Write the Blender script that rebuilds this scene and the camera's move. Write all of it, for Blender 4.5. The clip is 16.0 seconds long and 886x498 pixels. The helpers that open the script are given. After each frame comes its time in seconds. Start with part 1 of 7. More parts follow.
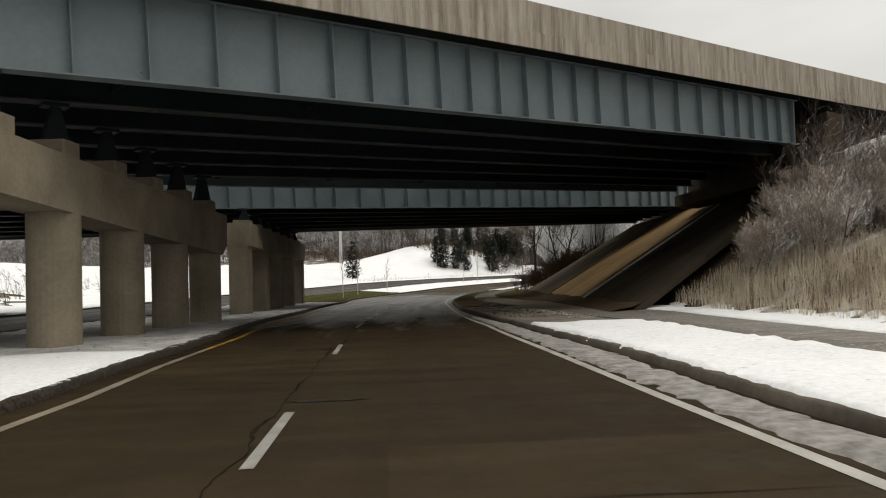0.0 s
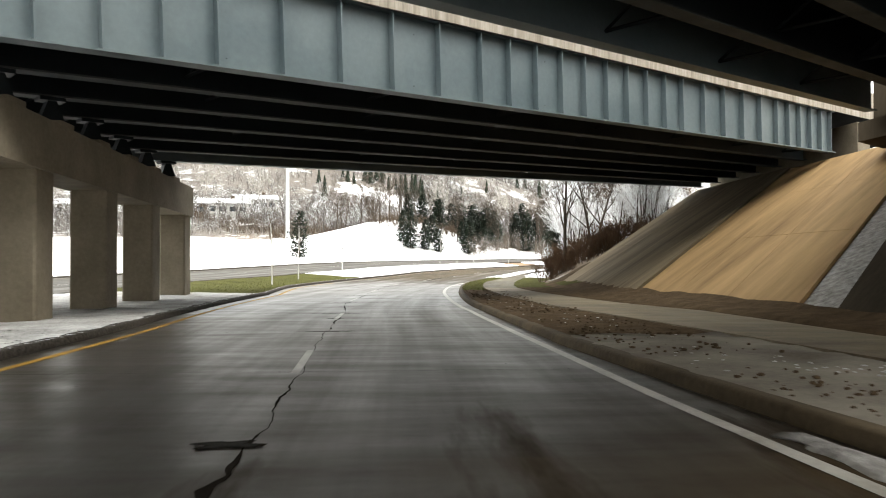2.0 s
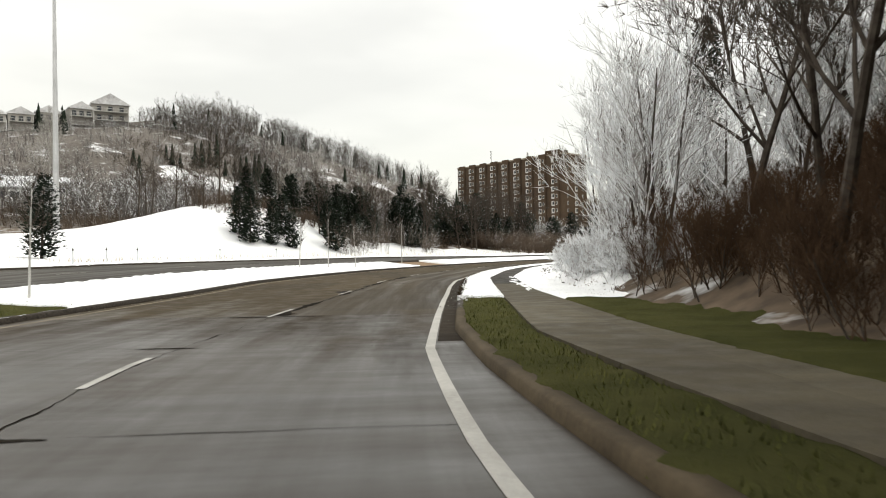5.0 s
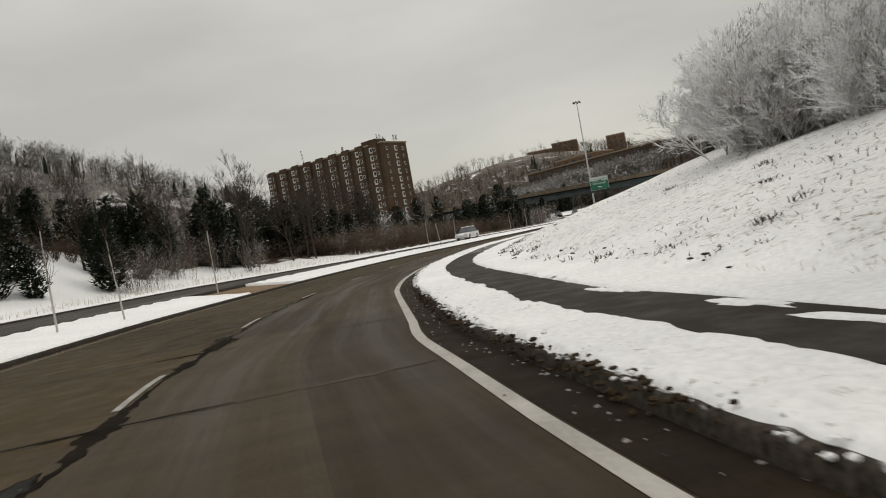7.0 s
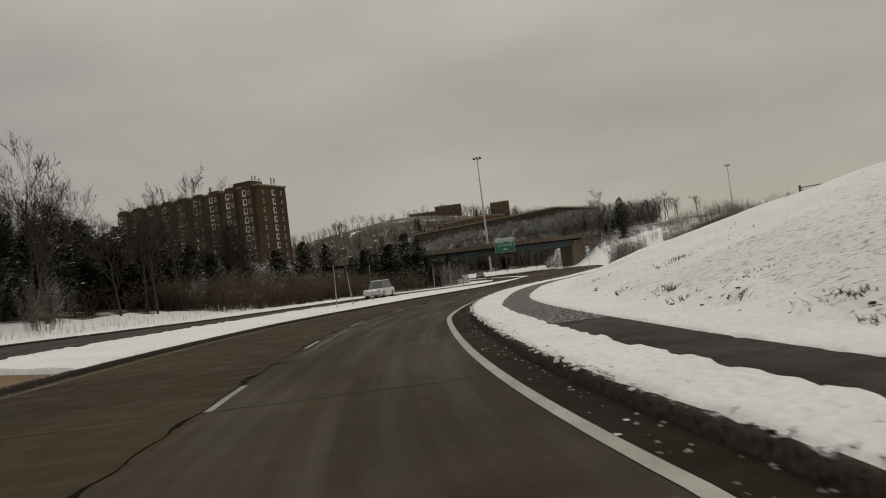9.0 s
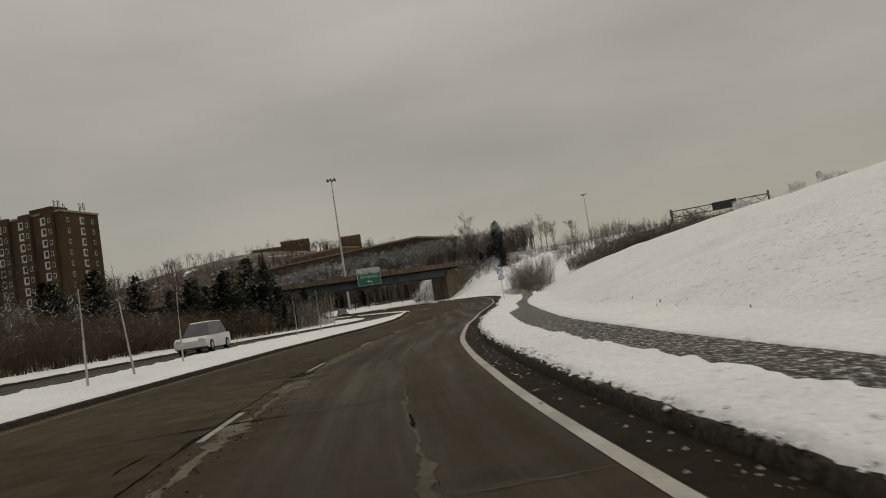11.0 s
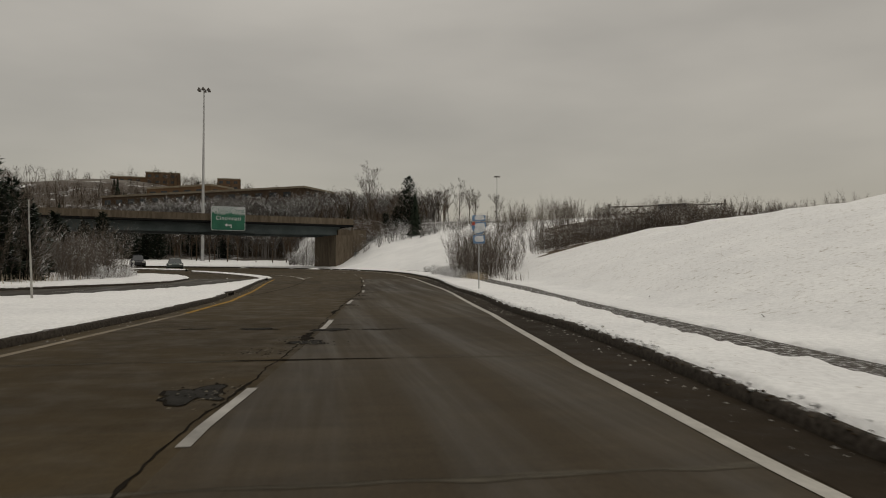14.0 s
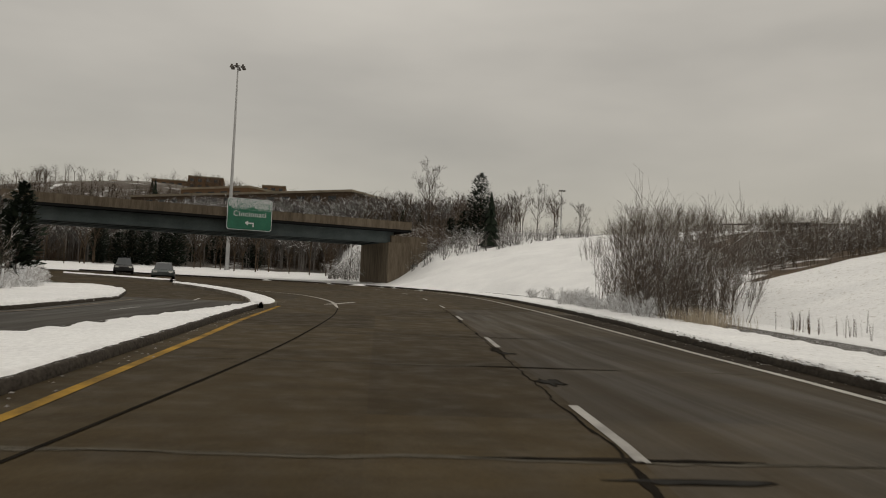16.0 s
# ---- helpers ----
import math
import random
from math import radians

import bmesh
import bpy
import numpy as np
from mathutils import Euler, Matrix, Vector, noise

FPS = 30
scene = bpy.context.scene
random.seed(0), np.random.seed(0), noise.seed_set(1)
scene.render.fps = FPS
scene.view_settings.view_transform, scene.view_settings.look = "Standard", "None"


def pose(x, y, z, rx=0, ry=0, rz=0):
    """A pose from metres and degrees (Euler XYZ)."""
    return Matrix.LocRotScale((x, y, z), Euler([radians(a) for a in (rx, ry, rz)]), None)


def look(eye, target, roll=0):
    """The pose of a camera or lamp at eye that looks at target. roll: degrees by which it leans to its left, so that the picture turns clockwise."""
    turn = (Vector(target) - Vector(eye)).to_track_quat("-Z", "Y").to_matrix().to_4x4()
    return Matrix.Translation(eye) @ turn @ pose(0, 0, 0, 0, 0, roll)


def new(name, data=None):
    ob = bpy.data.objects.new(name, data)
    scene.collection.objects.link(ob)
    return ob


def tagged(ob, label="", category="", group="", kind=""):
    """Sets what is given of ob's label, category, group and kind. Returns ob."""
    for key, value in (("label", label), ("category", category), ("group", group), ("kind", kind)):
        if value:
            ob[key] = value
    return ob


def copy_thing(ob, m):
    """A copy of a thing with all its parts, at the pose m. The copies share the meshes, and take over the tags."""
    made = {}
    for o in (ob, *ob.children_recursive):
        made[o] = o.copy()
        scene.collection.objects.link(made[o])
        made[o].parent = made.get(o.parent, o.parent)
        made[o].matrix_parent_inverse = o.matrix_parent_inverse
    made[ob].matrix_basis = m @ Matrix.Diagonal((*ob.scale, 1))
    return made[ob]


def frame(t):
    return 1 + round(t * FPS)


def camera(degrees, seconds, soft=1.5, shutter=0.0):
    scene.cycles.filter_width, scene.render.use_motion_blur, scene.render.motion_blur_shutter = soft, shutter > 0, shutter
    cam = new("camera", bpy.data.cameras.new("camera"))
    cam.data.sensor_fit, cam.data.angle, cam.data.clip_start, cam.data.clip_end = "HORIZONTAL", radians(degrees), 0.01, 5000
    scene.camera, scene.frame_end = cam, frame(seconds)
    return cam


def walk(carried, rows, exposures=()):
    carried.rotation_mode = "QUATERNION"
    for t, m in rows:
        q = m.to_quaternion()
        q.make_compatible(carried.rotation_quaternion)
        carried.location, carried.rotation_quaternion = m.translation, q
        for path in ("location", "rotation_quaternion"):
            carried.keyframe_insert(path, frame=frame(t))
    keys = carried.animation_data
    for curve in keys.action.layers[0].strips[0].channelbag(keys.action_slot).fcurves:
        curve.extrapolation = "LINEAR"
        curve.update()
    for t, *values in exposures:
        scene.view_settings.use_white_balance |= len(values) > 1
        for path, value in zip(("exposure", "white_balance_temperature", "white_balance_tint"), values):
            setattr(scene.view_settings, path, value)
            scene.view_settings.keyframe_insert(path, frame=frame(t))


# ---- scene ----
cam = camera(60.4, 16.0, soft=1.0, shutter=0.12)
ROWS = [
    (0.0, -1.31, -8.73, 2.02, 91.84, 1.64, -38.72),
    (0.5, 2.07, -3.74, 1.87, 91.80, 0.82, -38.66),
    (1.0, 5.80, 1.67, 1.82, 92.03, 1.53, -38.87),
    (1.5, 9.48, 7.04, 1.71, 91.60, 1.68, -40.01),
    (2.0, 13.21, 12.38, 1.60, 90.62, 0.05, -42.03),
    (2.5, 17.30, 17.69, 1.53, 89.65, 0.14, -43.37),
    (3.0, 21.48, 22.86, 1.42, 89.33, 1.60, -43.54),
    (3.5, 25.66, 28.01, 1.38, 90.50, 2.23, -45.16),
    (4.0, 29.83, 33.20, 1.24, 90.62, 2.50, -47.97),
    (6.5, 55.42, 56.22, 1.14, 90.85, 4.63, -63.68),
    (7.0, 61.00, 60.66, 1.18, 89.60, 10.19, -66.87),
    (7.5, 66.93, 64.80, 1.22, 89.64, 9.42, -69.62),
    (8.0, 73.03, 68.67, 1.26, 91.88, 9.21, -71.70),
    (10.5, 106.82, 81.71, 1.58, 93.05, 6.79, -85.90),
    (11.0, 113.96, 83.12, 1.68, 94.23, 8.94, -88.44),
    (11.5, 121.16, 84.18, 1.74, 93.16, 6.87, -91.54),
    (12.0, 128.40, 84.87, 1.82, 91.57, 5.73, -95.55),
    (12.5, 135.63, 85.23, 1.88, 92.72, 5.78, -96.66),
    (13.0, 142.83, 85.15, 1.93, 92.07, 3.38, -96.91),
    (13.5, 150.00, 84.99, 2.00, 91.88, 4.29, -94.10),
    (14.0, 157.13, 85.19, 2.02, 91.75, -0.02, -97.63),
    (14.5, 164.25, 85.20, 2.08, 92.50, 1.80, -94.94),
    (15.0, 171.57, 85.37, 2.17, 93.12, 2.14, -93.29),
    (15.5, 179.12, 85.77, 2.25, 92.39, 0.10, -94.58),
    (16.0, 186.62, 86.16, 2.30, 93.12, -2.28, -94.31),
]
EXPOSURE = [(t, stops, kelvin, tint) for t, stops, kelvin, tint in ((0.0, 0.7, 6850, 6), (0.6, 1.2, 6750, 5), (1.2, 1.8, 6550, 5), (2.0, 2.65, 6650, 4), (2.8, 2.95, 6500, 3), (3.6, 2.45, 6600, 3), (4.0, 1.82, 6650, 3), (4.4, 1.5, 6750, 4), (6.0, 0.75, 6750, 5), (7.0, 0.3, 6900, 6), (8.0, -0.02, 7050, 6), (10.4, -0.38, 7250, 7), (13.0, -0.36, 7250, 7), (16.0, -0.1, 7250, 7))]
walk(cam, [(t, pose(x, y, z, rx, ry, rz)) for t, x, y, z, rx, ry, rz in ROWS], EXPOSURE)

# ---- world and sun: a bright overcast winter sky ----
world = bpy.data.worlds.new("overcast_sky")
scene.world = world
world.use_nodes = True
wn, wl = world.node_tree.nodes, world.node_tree.links
wn.clear()


def wnode(kind, **sets):
    n = wn.new(kind)
    for k, v in sets.items():
        n.inputs[k].default_value = v
    return n


w_out = wn.new("ShaderNodeOutputWorld")
w_bg = wnode("ShaderNodeBackground", Strength=1.0)
w_sky = wn.new("ShaderNodeTexSky")
w_sky.sky_type, w_sky.sun_disc = "NISHITA", False
w_sky.sun_elevation, w_sky.sun_rotation = radians(42), radians(250)
w_co = wn.new("ShaderNodeTexCoord")
w_sep = wn.new("ShaderNodeSeparateXYZ")
w_ramp = wn.new("ShaderNodeValToRGB")
r = w_ramp.color_ramp
r.elements[0].position, r.elements[0].color = 0.0, (0.45, 0.415, 0.38, 1)
r.elements[1].position, r.elements[1].color = 1.0, (1.15, 1.14, 1.14, 1)
for at, c in ((0.12, (0.46, 0.435, 0.41)), (0.3, (0.50, 0.48, 0.465)), (0.5, (0.75, 0.73, 0.72))):
    e = r.elements.new(at)
    e.color = (*c, 1)
w_noise = wnode("ShaderNodeTexNoise", Scale=2.2, Detail=4.0, Roughness=0.5)
w_map = wn.new("ShaderNodeMapping")
w_map.inputs["Scale"].default_value = (1.0, 1.0, 3.5)
w_cl = wn.new("ShaderNodeMapRange")
w_cl.inputs["From Min"].default_value, w_cl.inputs["From Max"].default_value = 0.3, 0.7
w_cl.inputs["To Min"].default_value, w_cl.inputs["To Max"].default_value = 0.86, 1.12
w_mul = wn.new("ShaderNodeVectorMath")
w_mul.operation = "SCALE"
w_dim = wn.new("ShaderNodeVectorMath")
w_dim.operation = "SCALE"
w_dim.inputs["Scale"].default_value = 0.1
w_mix = wn.new("ShaderNodeMix")
w_mix.data_type = "RGBA"
w_mix.inputs["Factor"].default_value = 0.88
wl.new(w_co.outputs["Generated"], w_sep.inputs[0])
wl.new(w_sep.outputs["Z"], w_ramp.inputs["Fac"])
wl.new(w_co.outputs["Generated"], w_map.inputs["Vector"])
wl.new(w_map.outputs["Vector"], w_noise.inputs["Vector"])
wl.new(w_noise.outputs["Fac"], w_cl.inputs["Value"])
wl.new(w_ramp.outputs["Color"], w_mul.inputs[0])
wl.new(w_cl.outputs["Result"], w_mul.inputs["Scale"])
wl.new(w_sky.outputs["Color"], w_dim.inputs[0])
wl.new(w_dim.outputs["Vector"], w_mix.inputs[6])
wl.new(w_mul.outputs["Vector"], w_mix.inputs[7])
wl.new(w_mix.outputs[2], w_bg.inputs["Color"])
wl.new(w_bg.outputs["Background"], w_out.inputs["Surface"])

sun_data = bpy.data.lights.new("sun", "SUN")
sun_data.energy, sun_data.angle, sun_data.color = 0.4, radians(25), (1.0, 0.95, 0.88)
sun = new("sun", sun_data)
sun.matrix_world = look((0, 0, 60), (-28, 34, 0))


# ---- materials ----
def material(name, rough=0.8, metal=0.0, coat=0.0):
    m = bpy.data.materials.new(name)
    m.use_nodes = True
    n, l = m.node_tree.nodes, m.node_tree.links
    b = n["Principled BSDF"]
    b.inputs["Roughness"].default_value = rough
    b.inputs["Metallic"].default_value = metal
    b.inputs["Coat Weight"].default_value = coat
    return m, n, l, b


def coords(n, l, scale=(1, 1, 1)):
    g = n.new("ShaderNodeNewGeometry")
    mp = n.new("ShaderNodeMapping")
    mp.inputs["Scale"].default_value = scale
    l.new(g.outputs["Position"], mp.inputs["Vector"])
    return mp.outputs["Vector"]


def noise_node(n, l, vec, scale, detail=4.0, rough=0.55):
    t = n.new("ShaderNodeTexNoise")
    t.inputs["Scale"].default_value, t.inputs["Detail"].default_value, t.inputs["Roughness"].default_value = scale, detail, rough
    l.new(vec, t.inputs["Vector"])
    return t.outputs["Fac"]


def ramp(n, l, fac, *stops):
    r = n.new("ShaderNodeValToRGB")
    c = r.color_ramp
    while len(c.elements) < len(stops):
        c.elements.new(0.5)
    for e, (at, col) in zip(c.elements, stops):
        e.position, e.color = at, (*col, 1)
    l.new(fac, r.inputs["Fac"])
    return r.outputs["Color"]


def mixc(n, l, fac, a, b, mode="MIX"):
    m = n.new("ShaderNodeMix")
    m.data_type, m.blend_type = "RGBA", mode
    if isinstance(fac, float):
        m.inputs["Factor"].default_value = fac
    else:
        l.new(fac, m.inputs["Factor"])
    for k, v in ((6, a), (7, b)):
        if isinstance(v, tuple):
            m.inputs[k].default_value = (*v, 1)
        else:
            l.new(v, m.inputs[k])
    return m.outputs[2]


def bump(n, l, b, height, strength, dist):
    k = n.new("ShaderNodeBump")
    k.inputs["Strength"].default_value, k.inputs["Distance"].default_value = strength, dist
    l.new(height, k.inputs["Height"])
    l.new(k.outputs["Normal"], b.inputs["Normal"])


def two_scale(name, lo, hi, fine, coarse, rough=0.8, metal=0.0, relief=0.3, depth=0.01, stretch=(1, 1, 1), rvary=None, fine_amount=0.35, random_amount=0.0):
    """A plain surface with stains at one scale and grain at another."""
    m, n, l, b = material(name, rough, metal)
    if rough > 0.5 and not metal:
        b.inputs["Specular IOR Level"].default_value = 0.12 if rough < 0.9 else 0.02
    v = coords(n, l, stretch)
    big = noise_node(n, l, v, coarse, 3.0)
    small = noise_node(n, l, v, fine, 5.0, 0.65)
    base = ramp(n, l, big, (0.3, lo), (0.7, hi))
    mid = tuple((a + c) / 2 for a, c in zip(lo, hi))
    grain = ramp(n, l, small, (0.25, tuple(x * 0.55 for x in mid)), (0.75, tuple(min(1, x * 1.4) for x in mid)))
    col = mixc(n, l, fine_amount, base, grain)
    if random_amount:
        oi = n.new("ShaderNodeObjectInfo")
        shade = ramp(n, l, oi.outputs["Random"], (0.0, (1 - random_amount,) * 3), (1.0, (1.0, 1.0, 1.0)))
        col = mixc(n, l, 1.0, col, shade, "MULTIPLY")
    l.new(col, b.inputs["Base Color"])
    if rvary:
        rr = n.new("ShaderNodeMapRange")
        rr.inputs["From Min"].default_value, rr.inputs["From Max"].default_value = 0.3, 0.7
        rr.inputs["To Min"].default_value, rr.inputs["To Max"].default_value = rvary
        l.new(big, rr.inputs["Value"])
        l.new(rr.outputs["Result"], b.inputs["Roughness"])
    if relief:
        bump(n, l, b, small, relief, depth)
    return m


def snow_topped(name, lo, hi, amount, scale=6.0, rough=0.85):
    """A growing or weathered surface that carries snow on what faces up."""
    m, n, l, b = material(name, rough)
    b.inputs["Specular IOR Level"].default_value = 0.1
    v = coords(n, l)
    col = ramp(n, l, noise_node(n, l, v, scale, 3.0), (0.3, lo), (0.7, hi))
    g = n.new("ShaderNodeNewGeometry")
    s = n.new("ShaderNodeSeparateXYZ")
    l.new(g.outputs["Normal"], s.inputs[0])
    add = n.new("ShaderNodeMath")
    add.operation = "ADD"
    l.new(s.outputs["Z"], add.inputs[0])
    patch = n.new("ShaderNodeMapRange")
    patch.inputs["From Min"].default_value, patch.inputs["From Max"].default_value = 0.25, 0.75
    patch.inputs["To Min"].default_value, patch.inputs["To Max"].default_value = -0.9 + amount, -0.1 + amount
    l.new(noise_node(n, l, v, scale * 0.4, 4.0), patch.inputs["Value"])
    l.new(patch.outputs["Result"], add.inputs[1])
    cl = n.new("ShaderNodeMapRange")
    cl.inputs["From Min"].default_value, cl.inputs["From Max"].default_value = 0.35, 0.7
    l.new(add.outputs["Value"], cl.inputs["Value"])
    l.new(mixc(n, l, cl.outputs["Result"], col, (0.78, 0.79, 0.80)), b.inputs["Base Color"])
    return m


def snow_material(name="snow", dirt=0.0, crust=1.0):
    """Wind-crusted snow: soft drifts, fine crumbs, and grit or stalks showing through."""
    m, n, l, b = material(name, 0.65)
    b.inputs["Specular IOR Level"].default_value = 0.2
    v = coords(n, l)
    big = noise_node(n, l, v, 0.35, 4.0)
    grain = noise_node(n, l, v, 9.0, 6.0, 0.7)
    tuft = noise_node(n, l, v, 4.6, 8.0, 0.8)
    col = ramp(n, l, big, (0.3, (0.66, 0.66, 0.67)), (0.7, (0.80, 0.80, 0.80)))
    col = mixc(n, l, 0.35, col, ramp(n, l, grain, (0.35, (0.5, 0.5, 0.5)), (0.6, (0.86, 0.86, 0.86))))
    stalk = n.new("ShaderNodeMapRange")
    stalk.inputs["From Min"].default_value, stalk.inputs["From Max"].default_value = 0.655 - dirt, 0.74 - dirt
    l.new(tuft, stalk.inputs["Value"])
    l.new(mixc(n, l, stalk.outputs["Result"], col, (0.24, 0.2, 0.145)), b.inputs["Base Color"])
    bump(n, l, b, noise_node(n, l, v, 7.0 / crust ** 2, 8.0, 0.7 + 0.1 * (crust - 1)), min(1.0, 0.5 * crust), 0.06 * crust ** 3)
    return m


def road_material(name, lo, hi, wet, gloss=0.3, streak=0.4, snow=0.0, soaked=None):
    """Pavement by offset and distance: streaks along the lanes, slabs of differing tone, grit, and snow lying in patches."""
    m, n, l, b = material(name, 0.4)
    b.inputs["Specular IOR Level"].default_value = gloss
    v = coords(n, l)
    uv = n.new("ShaderNodeUVMap")
    uv.uv_map = "UVMap"

    def stretched(scale, *offset):
        mp = n.new("ShaderNodeMapping")
        mp.inputs["Scale"].default_value = scale
        l.new(uv.outputs["UV"], mp.inputs["Vector"])
        return mp.outputs["Vector"]

    big = noise_node(n, l, v, 0.16, 4.0)
    along_lane = noise_node(n, l, stretched((1.5, 0.07, 1)), 1.0, 4.0, 0.6)
    across_lane = noise_node(n, l, stretched((0.35, 1.4, 1)), 1.0, 4.0, 0.65)
    mid = noise_node(n, l, v, 1.7, 5.0, 0.6)
    fine = noise_node(n, l, v, 26.0, 4.0, 0.7)
    col = ramp(n, l, big, (0.3, lo), (0.7, hi))
    dark, light = tuple(x * 0.45 for x in lo), tuple(x * 1.5 for x in hi)
    col = mixc(n, l, streak, col, ramp(n, l, along_lane, (0.32, dark), (0.68, light)))
    col = mixc(n, l, 0.34, col, ramp(n, l, across_lane, (0.38, dark), (0.64, light)))
    col = mixc(n, l, 0.2, col, ramp(n, l, mid, (0.3, tuple(x * 0.6 for x in lo)), (0.7, tuple(x * 1.25 for x in hi))))
    col = mixc(n, l, 0.25, col, ramp(n, l, fine, (0.3, tuple(x * 0.4 for x in lo)), (0.75, tuple(x * 1.6 for x in hi))))
    # each slab of 6.1 m a little different
    slab = n.new("ShaderNodeSeparateXYZ")
    l.new(stretched((1 / 4.0, 1 / 6.1, 1)), slab.inputs[0])
    cells = []
    for axis in ("X", "Y"):
        f = n.new("ShaderNodeMath")
        f.operation = "FLOOR"
        l.new(slab.outputs[axis], f.inputs[0])
        cells.append(f.outputs[0])
    comb = n.new("ShaderNodeCombineXYZ")
    l.new(cells[0], comb.inputs["X"])
    l.new(cells[1], comb.inputs["Y"])
    wn_ = n.new("ShaderNodeTexWhiteNoise")
    wn_.noise_dimensions = "2D"
    l.new(comb.outputs["Vector"], wn_.inputs["Vector"])
    col = mixc(n, l, 1.0, col, ramp(n, l, wn_.outputs["Value"], (0.0, (0.70, 0.68, 0.66)), (1.0, (1.08, 1.07, 1.06))), "MULTIPLY")
    if snow:
        sp = noise_node(n, l, stretched((3.2, 1.6, 1)), 3.4, 9.0, 0.8)
        k = n.new("ShaderNodeMapRange")
        k.inputs["From Min"].default_value, k.inputs["From Max"].default_value = 0.70 - snow, 0.80 - snow
        l.new(sp, k.inputs["Value"])
        col = mixc(n, l, k.outputs["Result"], col, (0.62, 0.62, 0.63))
    def ranged(value, lo_hi, between=(0.35, 0.62)):
        k = n.new("ShaderNodeMapRange")
        k.inputs["From Min"].default_value, k.inputs["From Max"].default_value = between
        k.inputs["To Min"].default_value, k.inputs["To Max"].default_value = lo_hi
        l.new(value, k.inputs["Value"])
        return k.outputs["Result"]

    def maths(op, p, q):
        k = n.new("ShaderNodeMath")
        k.operation = op
        for i, x in enumerate((p, q)):
            if isinstance(x, (int, float)):
                k.inputs[i].default_value = x
            else:
                l.new(x, k.inputs[i])
        return k.outputs[0]

    rough_out = ranged(along_lane if streak > 0.3 else mid, wet)
    if soaked:
        # meltwater lies on one stretch, with a ragged start and end
        sep = n.new("ShaderNodeSeparateXYZ")
        l.new(uv.outputs["UV"], sep.inputs[0])
        where = maths("ADD", sep.outputs["Y"], ranged(noise_node(n, l, stretched((0.8, 0.12, 1)), 1.0, 5.0, 0.6), (-9, 9), (0.25, 0.75)))
        mask = maths("MULTIPLY", ranged(where, (0, 1), (soaked[0], soaked[0] + 5)), ranged(where, (1, 0), (soaked[1], soaked[1] + 14)))
        film = maths("ADD", maths("MULTIPLY", across_lane, 0.55), maths("MULTIPLY", along_lane, 0.45))
        wet_rough = ranged(maths("ADD", film, maths("MULTIPLY", fine, 0.06)), (0.26, 0.52), (0.36, 0.66))
        rough_out = maths("ADD", maths("MULTIPLY", mask, wet_rough), maths("MULTIPLY", maths("SUBTRACT", 1.0, mask), rough_out))
        l.new(maths("ADD", gloss, maths("MULTIPLY", mask, ranged(film, (0.44, 0.26), (0.36, 0.64)))), b.inputs["Specular IOR Level"])
        damp = mixc(n, l, 1.0, col, (0.75, 0.78, 0.82), "MULTIPLY")
        col = mixc(n, l, mask, col, damp)
    l.new(col, b.inputs["Base Color"])
    l.new(rough_out, b.inputs["Roughness"])
    bump(n, l, b, fine, 0.25, 0.006)
    return m


def hillside_material():
    """Scrubby slope seen from afar: grey-brown growth with snow lying between."""
    m, n, l, b = material("scrubby_hillside", 0.95)
    b.inputs["Specular IOR Level"].default_value = 0.05
    v = coords(n, l)
    col = ramp(n, l, noise_node(n, l, v, 0.05, 5.0), (0.35, (0.065, 0.058, 0.052)), (0.65, (0.15, 0.137, 0.125)))
    col = mixc(n, l, 0.5, col, ramp(n, l, noise_node(n, l, v, 1.4, 6.0, 0.7), (0.3, (0.03, 0.025, 0.02)), (0.7, (0.24, 0.21, 0.185))))
    k = n.new("ShaderNodeMapRange")
    k.inputs["From Min"].default_value, k.inputs["From Max"].default_value = 0.56, 0.66
    l.new(noise_node(n, l, v, 0.09, 9.0, 0.72), k.inputs["Value"])
    l.new(mixc(n, l, k.outputs["Result"], col, (0.7, 0.7, 0.71)), b.inputs["Base Color"])
    return m


